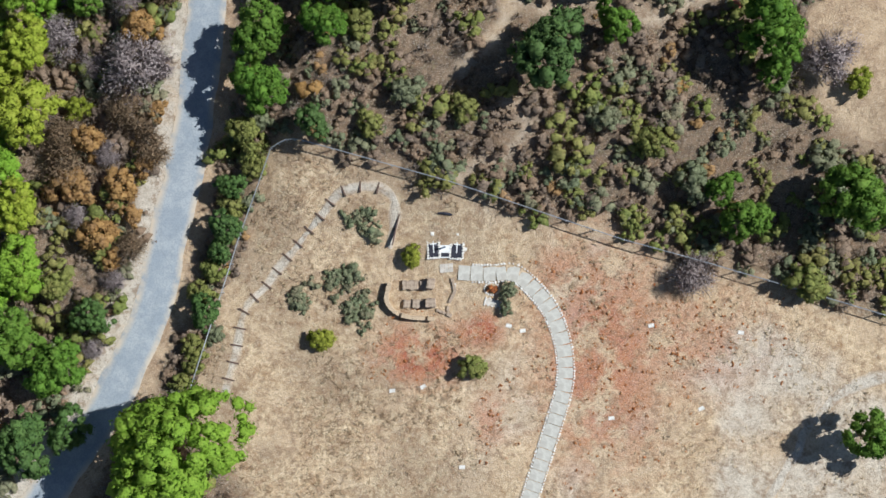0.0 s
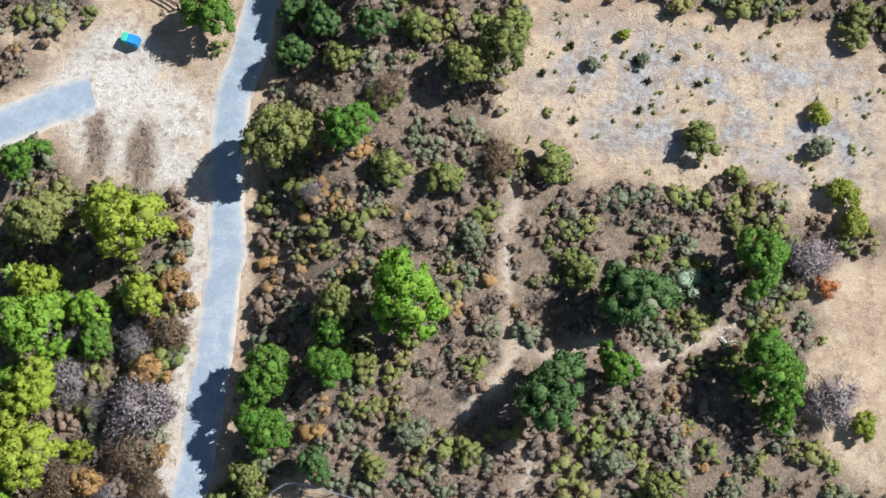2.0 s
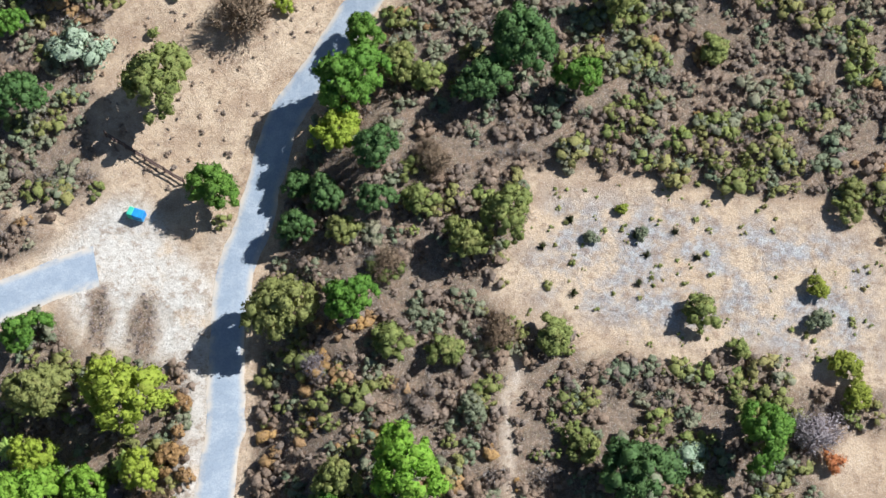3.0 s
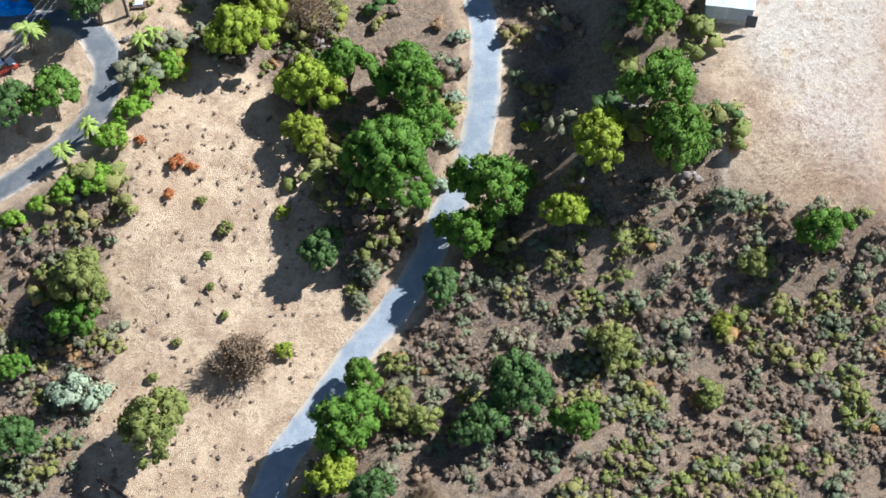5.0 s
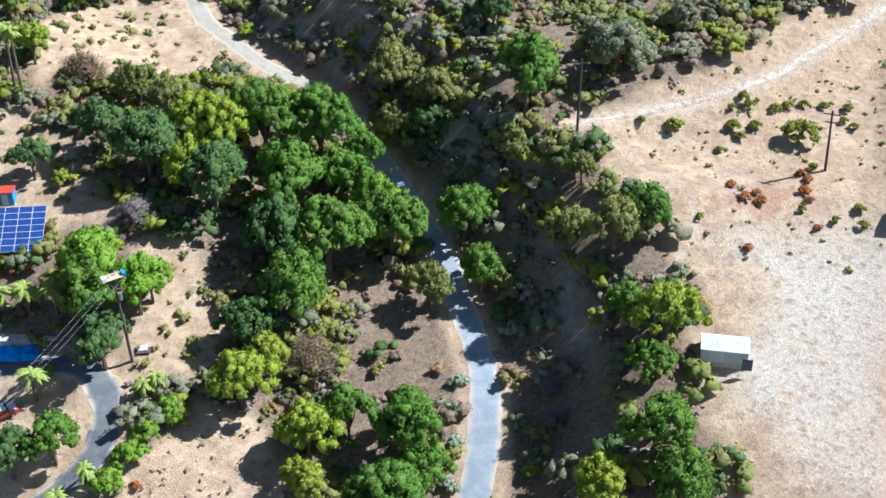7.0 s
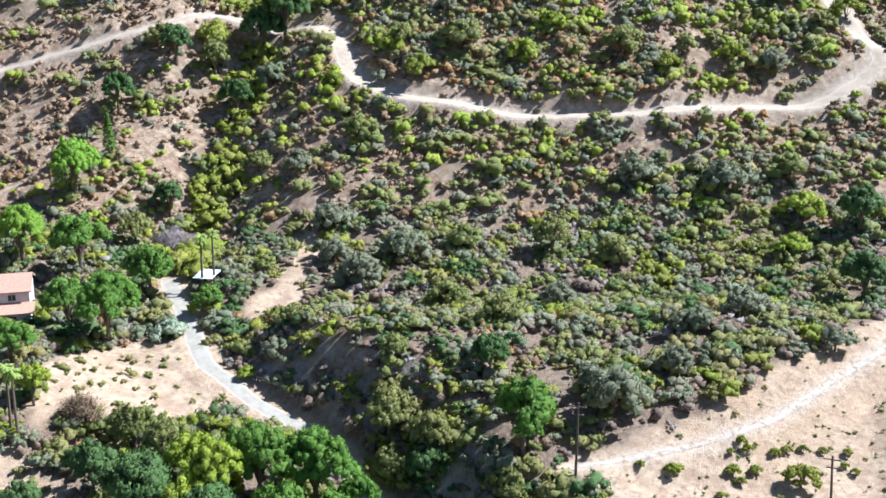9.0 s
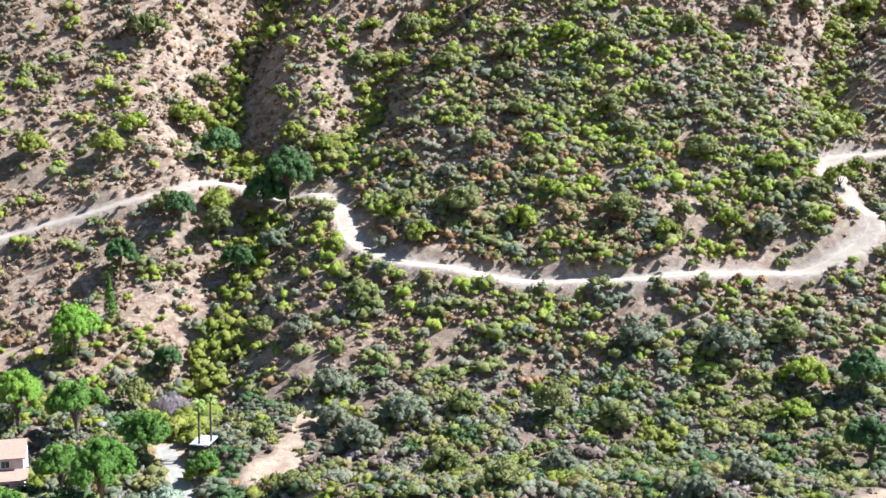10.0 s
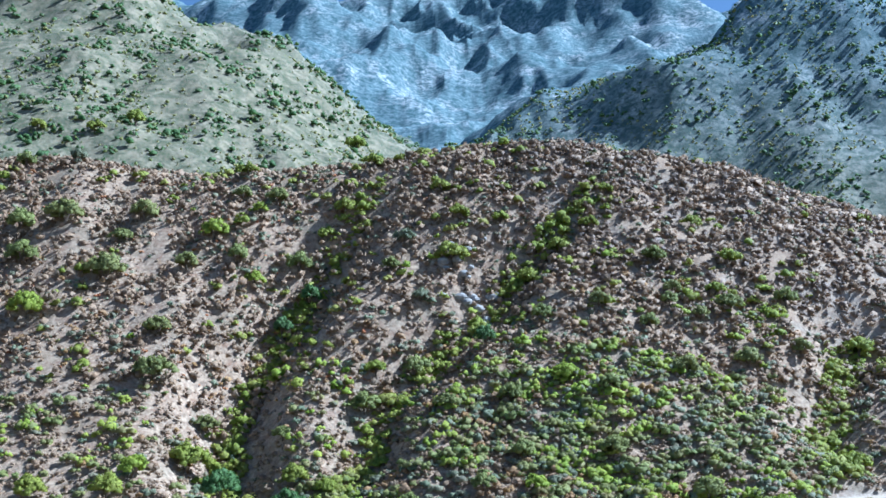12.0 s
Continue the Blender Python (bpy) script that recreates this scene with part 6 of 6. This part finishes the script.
part("rim", boxes((-3.4, 3.4, -2.0, -1.6, -1, 0.35), (-3.4, 3.4, 1.6, 2.0, -1, 0.35), (-3.4, -3.0, -1.599, 1.599, -1, 0.35), (3.0, 3.4, -1.599, 1.599, -1, 0.35)), STONE, pool)
part("water", boxes((-2.999, 2.999, -1.599, 1.599, -1, 0.25)), POOL, pool)
carport = thing("carport", -44.9, 220.0, "flat pale metal carport roof on four posts", "carport", -8)
part("roof", boxes((-1.9, 1.9, -3.0, 3.0, 2.3, 2.42), bevel=0.02), ROOF_METAL, carport)
for x in (-1.7, 1.7):
    for y in (-2.8, 2.8):
        part("post", boxes((x - 0.06, x + 0.06, y - 0.06, y + 0.06, -1.5, 2.3)), OLD_WOOD, carport)


# --- the rock outcrop on the upper slope ---
rng = random.Random(41)
for k in range(26):
    x, y = 10.8 + rng.gauss(0, 5.0), 426 + rng.gauss(0, 6.0)
    r = rng.uniform(0.9, 2.6)
    rock = thing("boulder", x, y, "weathered pale grey boulder of the rock outcrop", "boulder", rng.random() * 360, "boulders of the outcrop", r * 0.25)
    bm = bmesh.new()
    pebble(bm, 0, 0, r * 0.3, r, rng, 0.75, 2)
    part("stone", bm, GREY_ROCK, rock)


# --- palms and conifers ---
PALMS = {}


def palm(x, y, tall, spread, fan=True):
    key = (round(tall), fan)
    label = "tall fan palm with a bare trunk and green fronds" if tall > 6 else "short palm with arching yellow-green fronds"
    if key in PALMS:
        return copy_thing(PALMS[key], pose(x, y, on_ground(x, y), 0, 0, 97 * x))
    rng = np.random.default_rng(int(tall * 10))
    p = thing("palm_tree", x, y, label, "palm", 0, "palms of the homestead")
    bm = bmesh.new()
    tube(bm, [(0, 0, -0.4), (0.06, 0.03, tall * 0.5), (0.1, 0, tall)], [0.26, 0.2, 0.17], 8)
    part("trunk", bm, BARK, p)
    for n in range(26 if tall > 6 else 20):
        a = 2 * np.pi * (n * 0.382) + rng.uniform(-0.2, 0.2)
        rise = rng.uniform(-0.5, 1.1)
        verts, faces = [], []
        for k in range(9):
            t = k / 8
            r = spread * t * (1 - 0.15 * max(0, rise))
            z = tall + spread * (rise * t * 0.9 - 0.75 * t * t)
            c = np.array([0.1 + r * np.cos(a), r * np.sin(a), z])
            side = np.array([-np.sin(a), np.cos(a), 0])
            w = spread * 0.17 * np.sin(np.pi * (0.12 + 0.86 * t))
            verts += [c - side * w - [0, 0, w * 0.5], c, c + side * w - [0, 0, w * 0.5]]
        for k in range(8):
            for j in (0, 1):
                i = 3 * k + j
                faces.append((i, i + 1, i + 4, i + 3))
        mesh = mesh_from("frond", verts, faces)
        give(mesh, "tone", np.full(len(verts), rng.random() * 0.6))
        part("frond", mesh, LEAVES["palm"], p)
    PALMS[key] = p
    return p


for x, y, tall, spread in ((-36.3, 112.2, 2.6, 1.5), (-34.7, 113.5, 2.6, 1.5), (-43.6, 97.9, 2.6, 1.5), (-41.0, 100.9, 2.6, 1.5), (-49.0, 111.4, 4.2, 2.2),
                           (-52.5, 123.6, 4.2, 2.2), (-48.9, 123.4, 4.2, 2.2), (-55.5, 123.4, 4.2, 2.2), (-45.4, 217.6, 11.2, 1.7), (-43.4, 219.3, 11.2, 1.7), (-44.4, 31.9, 3.4, 2.6), (-31.9, 30.2, 3.4, 2.6), (-62.7, 160.7, 11.2, 1.7), (-61.5, 160.0, 11.2, 1.7)):
    palm(x, y, tall, spread)


def conifer(x, y, tall, wide, tint, label):
    rng = np.random.default_rng(int(tall * 7))
    t = thing("conifer_tree", x, y, label, "tree")
    bm = bmesh.new()
    tube(bm, [(0, 0, -0.5), (0, 0, tall * 0.5), (0, 0, tall)], [0.28, 0.18, 0.03], 7)
    part("trunk", bm, BARK, t)
    n = 1800
    h = rng.uniform(0.12, 1, n) ** 0.8
    tier = np.abs(((h * 9) % 1) - 0.2)
    r = wide * (1.05 - h) * (1 - 0.5 * tier) * np.sqrt(rng.uniform(0.4, 1, n))
    a = rng.uniform(0, 2 * np.pi, n)
    c = np.stack([r * np.cos(a), r * np.sin(a), h * tall], 1)
    nor = np.stack([np.cos(a), np.sin(a), np.full(n, 0.8)], 1)
    v, f = leaf_quads(rng, c, nor, 0.24, 0.6)
    mesh = mesh_from("crown", v, f)
    give(mesh, "tone", 0.2 * np.ones(len(v)))
    part("crown", mesh, LEAVES[tint], t)


conifer(-77.1, 274.4, 11, 2.4, "green", "narrow dark green conifer on the brushy slope")
conifer(-84.0, 262.0, 13, 5.0, "bright", "bright green layered pine on the brushy slope")


# ---- brush that nobody could count ----
def scatter(name, tint, label, count, area, chance, size, seed, leaves=10, blobs=4, leaf=0.1, flat=0.6, core=1, twigs=0):
    """Many small shrubs in one mesh over a stretch of land."""
    rng = np.random.default_rng(seed)
    x0, x1, y0, y1 = area
    x, y = rng.uniform(x0, x1, count), rng.uniform(y0, y1, count)
    keep = rng.random(count) < chance(x, y)
    x, y = x[keep], y[keep]
    z = surface(x, y)
    r = rng.uniform(*size, len(x)) * (0.7 + 0.6 * rng.random(len(x)))
    makes = [crown_arrays(np.random.default_rng(seed * 10 + k), blobs, leaves, flat, 0.02, (0.34, 0.55) if blobs < 6 else (0.2, 0.38), leaf, core, twigs, 0.6 if twigs > 10 else 0.84, 0.3) for k in range(5)]
    pick = rng.integers(0, 5, len(x))
    turn = rng.uniform(0, 2 * np.pi, len(x))
    tone = np.clip(rng.normal(0.35, 0.3, len(x)), 0, 1)
    verts, faces, tones, bends, total = [], [], [], [], 0
    for k, (v, f, _, soft) in enumerate(makes):
        s = np.where(pick == k)[0]
        c, d = np.cos(turn[s])[:, None], np.sin(turn[s])[:, None]
        px = v[None, :, 0] * c - v[None, :, 1] * d
        py = v[None, :, 0] * d + v[None, :, 1] * c
        p = np.stack([px * r[s, None] + x[s, None], py * r[s, None] + y[s, None], v[None, :, 2] * r[s, None] + z[s, None] - 0.05], -1)
        verts.append(p.reshape(-1, 3))
        faces.append((f[None] + (np.arange(len(s)) * len(v))[:, None, None]).reshape(-1, 3) + total)
        total += len(verts[-1])
        tones.append(np.repeat(tone[s], len(v)))
        bends.append(np.stack([soft[None, :, 0] * c - soft[None, :, 1] * d, soft[None, :, 0] * d + soft[None, :, 1] * c, np.repeat(soft[None, :, 2], len(s), 0)], -1).reshape(-1, 3))
    mesh = mesh_from(name, np.concatenate(verts), np.concatenate(faces))
    soften(mesh, np.concatenate(bends))
    give(mesh, "tone", np.concatenate(tones))
    return tagged(part(name, mesh, LEAVES[tint]), label, "brush", kind="stuff")


BANKS = ([(8, 98), (9, 128), (16, 132), (20, 126), (21, 104), (17, 92), (12, 92)], [(-13, 113), (-12, 128), (-4, 136), (2, 128), (1.5, 120), (-3, 113)])


def open_land(x, y):
    steep = np.maximum.reduce([smooth(-1, 1.5, inside(x, y, q)) for q in BANKS])
    return np.clip(1 - 1.15 * clearing(x, y), 0, 1) * (1 - 0.8 * steep) * (1 - 0.85 * cut_bank(x, y))


def in_view(x, y):
    return (np.abs(x) < 16 + 0.40 * np.hypot(y, 112)) & (y > -40)


def patchy(seed, lo, hi, size=9):
    return lambda x, y: open_land(x, y) * in_view(x, y) * smooth(lo, hi, vnoise(x, y, size, seed) + 0.5 * vnoise(x, y, size / 3, seed + 1))


NEAR, MIDDLE, HILL, BACK = (-60, 60, -40, 95), (-95, 95, 95, 250), (-150, 150, 250, 380), (-215, 215, 380, 560)
def on_dome(x, y):
    """1 on the rounded hill above the dirt road, where the brush is densest."""
    return np.clip(1.5 - np.hypot((x - 42) / 62, (y - 318) / 58), 0, 1)


# the brush round the clearing and along the lane
scatter("chaparral_brush", "brown", "dry brown chaparral brush", 5000, NEAR, patchy(71, -1.0, -0.2), (0.8, 1.6), 1, 10, 4, 0.075, 0.5, 1, 15)
scatter("sage_scrub", "sage", "grey-green sage scrub", 2600, NEAR, patchy(73, -0.7, 0.2), (0.8, 1.7), 2, 10, 8, 0.08, 0.55, 1, 2)
scatter("olive_scrub", "olive", "olive-green scrub", 2800, NEAR, patchy(75, -0.5, 0.3), (0.8, 2.0), 3, 10, 8, 0.08, 0.6, 1, 2)
scatter("bare_twigs", "grey", "grey leafless twiggy brush", 2800, NEAR, patchy(76, -0.6, 0.3), (0.7, 1.5), 21, 6, 4, 0.06, 0.5, 0, 26)
scatter("rusty_brush", "orange", "orange-brown withered brush", 1300, NEAR, patchy(78, 0.0, 0.6), (0.6, 1.3), 25, 14, 4, 0.08, 0.5, 1, 8)
# the slope above the terrace
scatter("chaparral_brush", "brown", "dry brown chaparral brush", 3600, MIDDLE, patchy(77, -0.6, 0.3), (0.9, 2.0), 4, 9, 4, 0.09, 0.45, 1, 8)
scatter("sage_scrub", "sage", "grey-green sage scrub", 2300, MIDDLE, patchy(79, -0.6, 0.3, 16), (1.3, 3.0), 5, 9, 7, 0.08)
scatter("olive_scrub", "olive", "olive-green scrub", 2800, MIDDLE, patchy(81, -0.6, 0.2), (1.3, 3.1), 6, 9, 7, 0.08)
scatter("bare_twigs", "grey", "grey leafless twiggy brush", 1500, MIDDLE, patchy(80, -0.4, 0.4, 12), (1.0, 2.2), 29, 5, 4, 0.07, 0.5, 1, 12)
scatter("dark_scrub", "dark", "dark green scrub", 1300, MIDDLE, patchy(84, -0.3, 0.4, 14), (1.4, 3.2), 30, 9, 7, 0.08)
scatter("orange_scrub", "orange", "orange-brown dry scrub", 700, MIDDLE, patchy(86, 0.0, 0.6, 10), (0.9, 1.9), 31, 9, 4, 0.1, 0.5)
scatter("green_scrub", "moss", "moss-green scrub", 1500, MIDDLE, patchy(83, -0.4, 0.4), (1.3, 3.2), 7, 9, 7, 0.08)
# the hill with the dirt road
hill_brown, hill_sage, hill_green, hill_yellow, hill_orange = (patchy(n, lo, lo + 0.8, size) for n, lo, size in ((85, -0.9, 9), (87, -0.6, 9), (89, -0.6, 14), (91, -0.3, 14), (92, -0.1, 12)))
scatter("chaparral_brush", "russet", "dry brown chaparral brush", 11000, HILL, hill_brown, (0.9, 2.0), 8, 6, 2, 0.14, 0.4)
scatter("sage_scrub", "sage", "grey-green sage scrub", 3900, HILL, lambda x, y: hill_sage(x, y) * (0.3 + on_dome(x, y)), (1.2, 2.6), 9, 8, 4, 0.1, 0.55)
scatter("olive_scrub", "olive", "olive-green scrub", 4800, HILL, lambda x, y: hill_green(x, y) * (0.2 + on_dome(x, y)), (1.4, 2.8), 10, 8, 4, 0.1, 0.65)
scatter("yellow_scrub", "yellow", "yellow-green scrub", 5600, HILL, lambda x, y: hill_yellow(x, y) * (0.2 + on_dome(x, y)), (1.3, 2.6), 11, 8, 4, 0.1, 0.65)
scatter("orange_scrub", "orange", "orange-brown dry scrub", 5000, HILL, lambda x, y: hill_orange(x, y) * (0.15 + on_dome(x, y)), (1.2, 2.3), 26, 8, 4, 0.1, 0.55)
# the upper slopes
back_brown, back_sage, back_green, back_yellow = (patchy(n, lo, lo + 0.8, size) for n, lo, size in ((93, -0.9, 9), (95, -0.5, 20), (97, -0.2, 25), (98, -0.4, 20)))
scatter("chaparral_brush", "russet", "dry brown chaparral brush", 20000, BACK, back_brown, (1.5, 3.3), 12, 4, 1, 0.2, 0.35)
scatter("chaparral_brush", "brown", "dark dry chaparral brush near the crest", 8000, (-20, 215, 390, 560), lambda x, y: back_brown(x, y) * smooth(-20, 60, x) * smooth(390, 430, y), (1.5, 3.2), 34, 4, 1, 0.2, 0.35)
scatter("sage_scrub", "sage", "grey-green sage scrub", 4200, BACK, back_sage, (1.2, 2.6), 13, 5, 2, 0.16, 0.4)
scatter("rust_scrub", "rust", "rust-red withered scrub on the slope", 1500, BACK, lambda x, y: back_sage(x, y) * smooth(10, -60, x), (0.7, 1.5), 27, 3, 3, 0.18, 0.5)
scatter("green_scrub", "moss", "moss-green scrub", 1300, BACK, back_green, (1.8, 3.6), 14, 8, 4, 0.1, 0.65)
scatter("orange_scrub", "orange", "orange-brown dry scrub", 2600, BACK, lambda x, y: back_sage(x, y) * (1 - smooth(400, 450, y)), (1.2, 2.4), 35, 5, 2, 0.16, 0.5)
scatter("yellow_scrub", "yellow", "yellow-green scrub", 2600, BACK, lambda x, y: back_yellow(x, y) * (1 - smooth(395, 450, y + 0.2 * np.abs(x - 40))), (1.4, 3.2), 23, 8, 4, 0.1, 0.65)
scatter("gully_scrub", "moss", "dense green scrub lining the gullies", 9000, (-80, 140, 225, 475), lambda x, y: open_land(x, y) * np.maximum.reduce([1 - smooth(2.5, 7, line_distance(x, y, q)[0] + 2 * vnoise(x, y, 6, 103)) for q, _, _ in GULLIES]), (1.6, 3.4), 28, 9, 4, 0.1, 0.7)
scatter("far_brush", "olive", "grey-green brush on the hills behind", 13000, (-420, 420, 560, 1150), lambda x, y: (np.abs(x) < 0.42 * y) * smooth(-0.9, 0.1, vnoise(x, y, 40, 99)), (1.2, 3.2), 15, 2, 1, 0.25, 0.5)
scatter("far_scrub", "dark", "dark green scrub on the hills behind", 8500, (-420, 420, 560, 1150), lambda x, y: (np.abs(x) < 0.42 * y) * smooth(-0.8, 0.3, vnoise(x, y, 40, 101)), (2.0, 4.6), 16, 3, 2, 0.16)


def clump(*spots):
    """Where tufts grow: round the given places."""
    return lambda x, y: np.clip(np.maximum.reduce([1.5 - np.hypot((x - a) / r, (y - b) / s) + 0.6 * vnoise(x, y, 1.6, 111) for a, b, r, s in spots]), 0, 1) * smooth(0, 1, inside(x, y, CEMETERY)) * (line_distance(x, y, PATH)[0] > 1.1) * (np.hypot(x, y) > 3.0)


scatter("red_weeds", "rust", "low rust-red dry weeds in the grass", 2400, (-8, 40, -26, 2), clump((-2, -10.5, 5, 3.2), (4.5, -8, 2.5, 2), (16, -11, 6, 11), (12, -2.5, 3, 3), (5, -17, 2, 3), (25, -9, 8, 6)), (0.10, 0.22), 17, 8, 3, 0.2, 0.5)
scatter("straw_tufts", "straw", "short dry straw tufts", 5000, (-26, 48, -27, 10), lambda x, y: smooth(-0.2, 0.5, vnoise(x, y, 5, 121)) * smooth(0, 1, inside(x, y, CEMETERY)) * (line_distance(x, y, PATH)[0] > 1.1) * (line_distance(x, y, TRAIL)[0] > 0.8) * (np.hypot(x, y + 2) > 6.5), (0.15, 0.35), 18, 6, 2, 0.2, 0.4, 0, 8)
scatter("dry_weeds", "russet", "low brown dead weeds in the clearing", 4600, (-26, 2, -27, 10), lambda x, y: smooth(-0.3, 0.4, vnoise(x, y, 4, 125)) * smooth(0, 1, inside(x, y, CEMETERY)) * (line_distance(x, y, TRAIL)[0] > 0.9) * (np.hypot(x + 1, y + 2) > 5.5), (0.18, 0.42), 32, 4, 2, 0.15, 0.35, 0, 12)
scatter("island_weeds", "purple", "dead grey weeds on the islands of the pull-out", 500, (-39, -29, 40, 49), lambda x, y: 1.0 * (np.minimum(np.hypot((x + 36.3) / 1.3, (y - 45.6) / 3.2), np.hypot((x + 31.6) / 1.5, (y - 44.4) / 3.4)) < 1.1), (0.2, 0.45), 33, 4, 2, 0.15, 0.4, 0, 12)
scatter("sage_tufts", "sage", "sparse grey-green scrub in the clearing", 900, (-17, -4, -12, 5), lambda x, y: smooth(-0.2, 0.4, vnoise(x, y, 3, 131)) * (line_distance(x, y, TRAIL)[0] > 1.2) * (inside(x, y, [(-15.5, -5), (-10, 3.5), (-6, 4), (-6.5, -3), (-7, -9), (-12, -8)]) > 0), (0.3, 0.75), 19, 12, 5, 0.12)
scatter("terrace_tufts", "olive", "sparse small shrubs on bare soil", 3000, (0, 90, 30, 205), lambda x, y: (inside(x, y, TERRACE) > 0) * 0.9 + ((inside(x, y, PLATEAU) > 0) & (y > 127)) * (0.3 + 0.5 * smooth(140, 150, y)) * (line_distance(x, y, TERRACE_TRACK)[0] > 2), (0.2, 0.52), 20, 10, 4, 0.14)
scatter("slope_tufts", "brown", "small dry tufts on the bare western slope", 900, (-50, -8, 52, 118), lambda x, y: (inside(x, y, WEST_SLOPE) > 0.5) * 0.8 * (1 - clearing(x, y) * 0) * (inside(x, y, JUNCTION) < -1) * (line_distance(x, y, ROAD)[0] > 3), (0.15, 0.42), 22, 8, 4, 0.14)
scatter("yard_tufts", "olive", "small weeds and scrub on the homestead's bare soil", 2600, (-80, -10, 112, 255), lambda x, y: 0.5 * np.maximum.reduce([inside(x, y, q) > 0.5 for q in (YARD_SLOPE, SOLAR_YARD, WEST_YARD, SPUR)]).astype(float) * (line_distance(x, y, ROAD)[0] > 3), (0.3, 1.1), 24, 8, 4, 0.12)
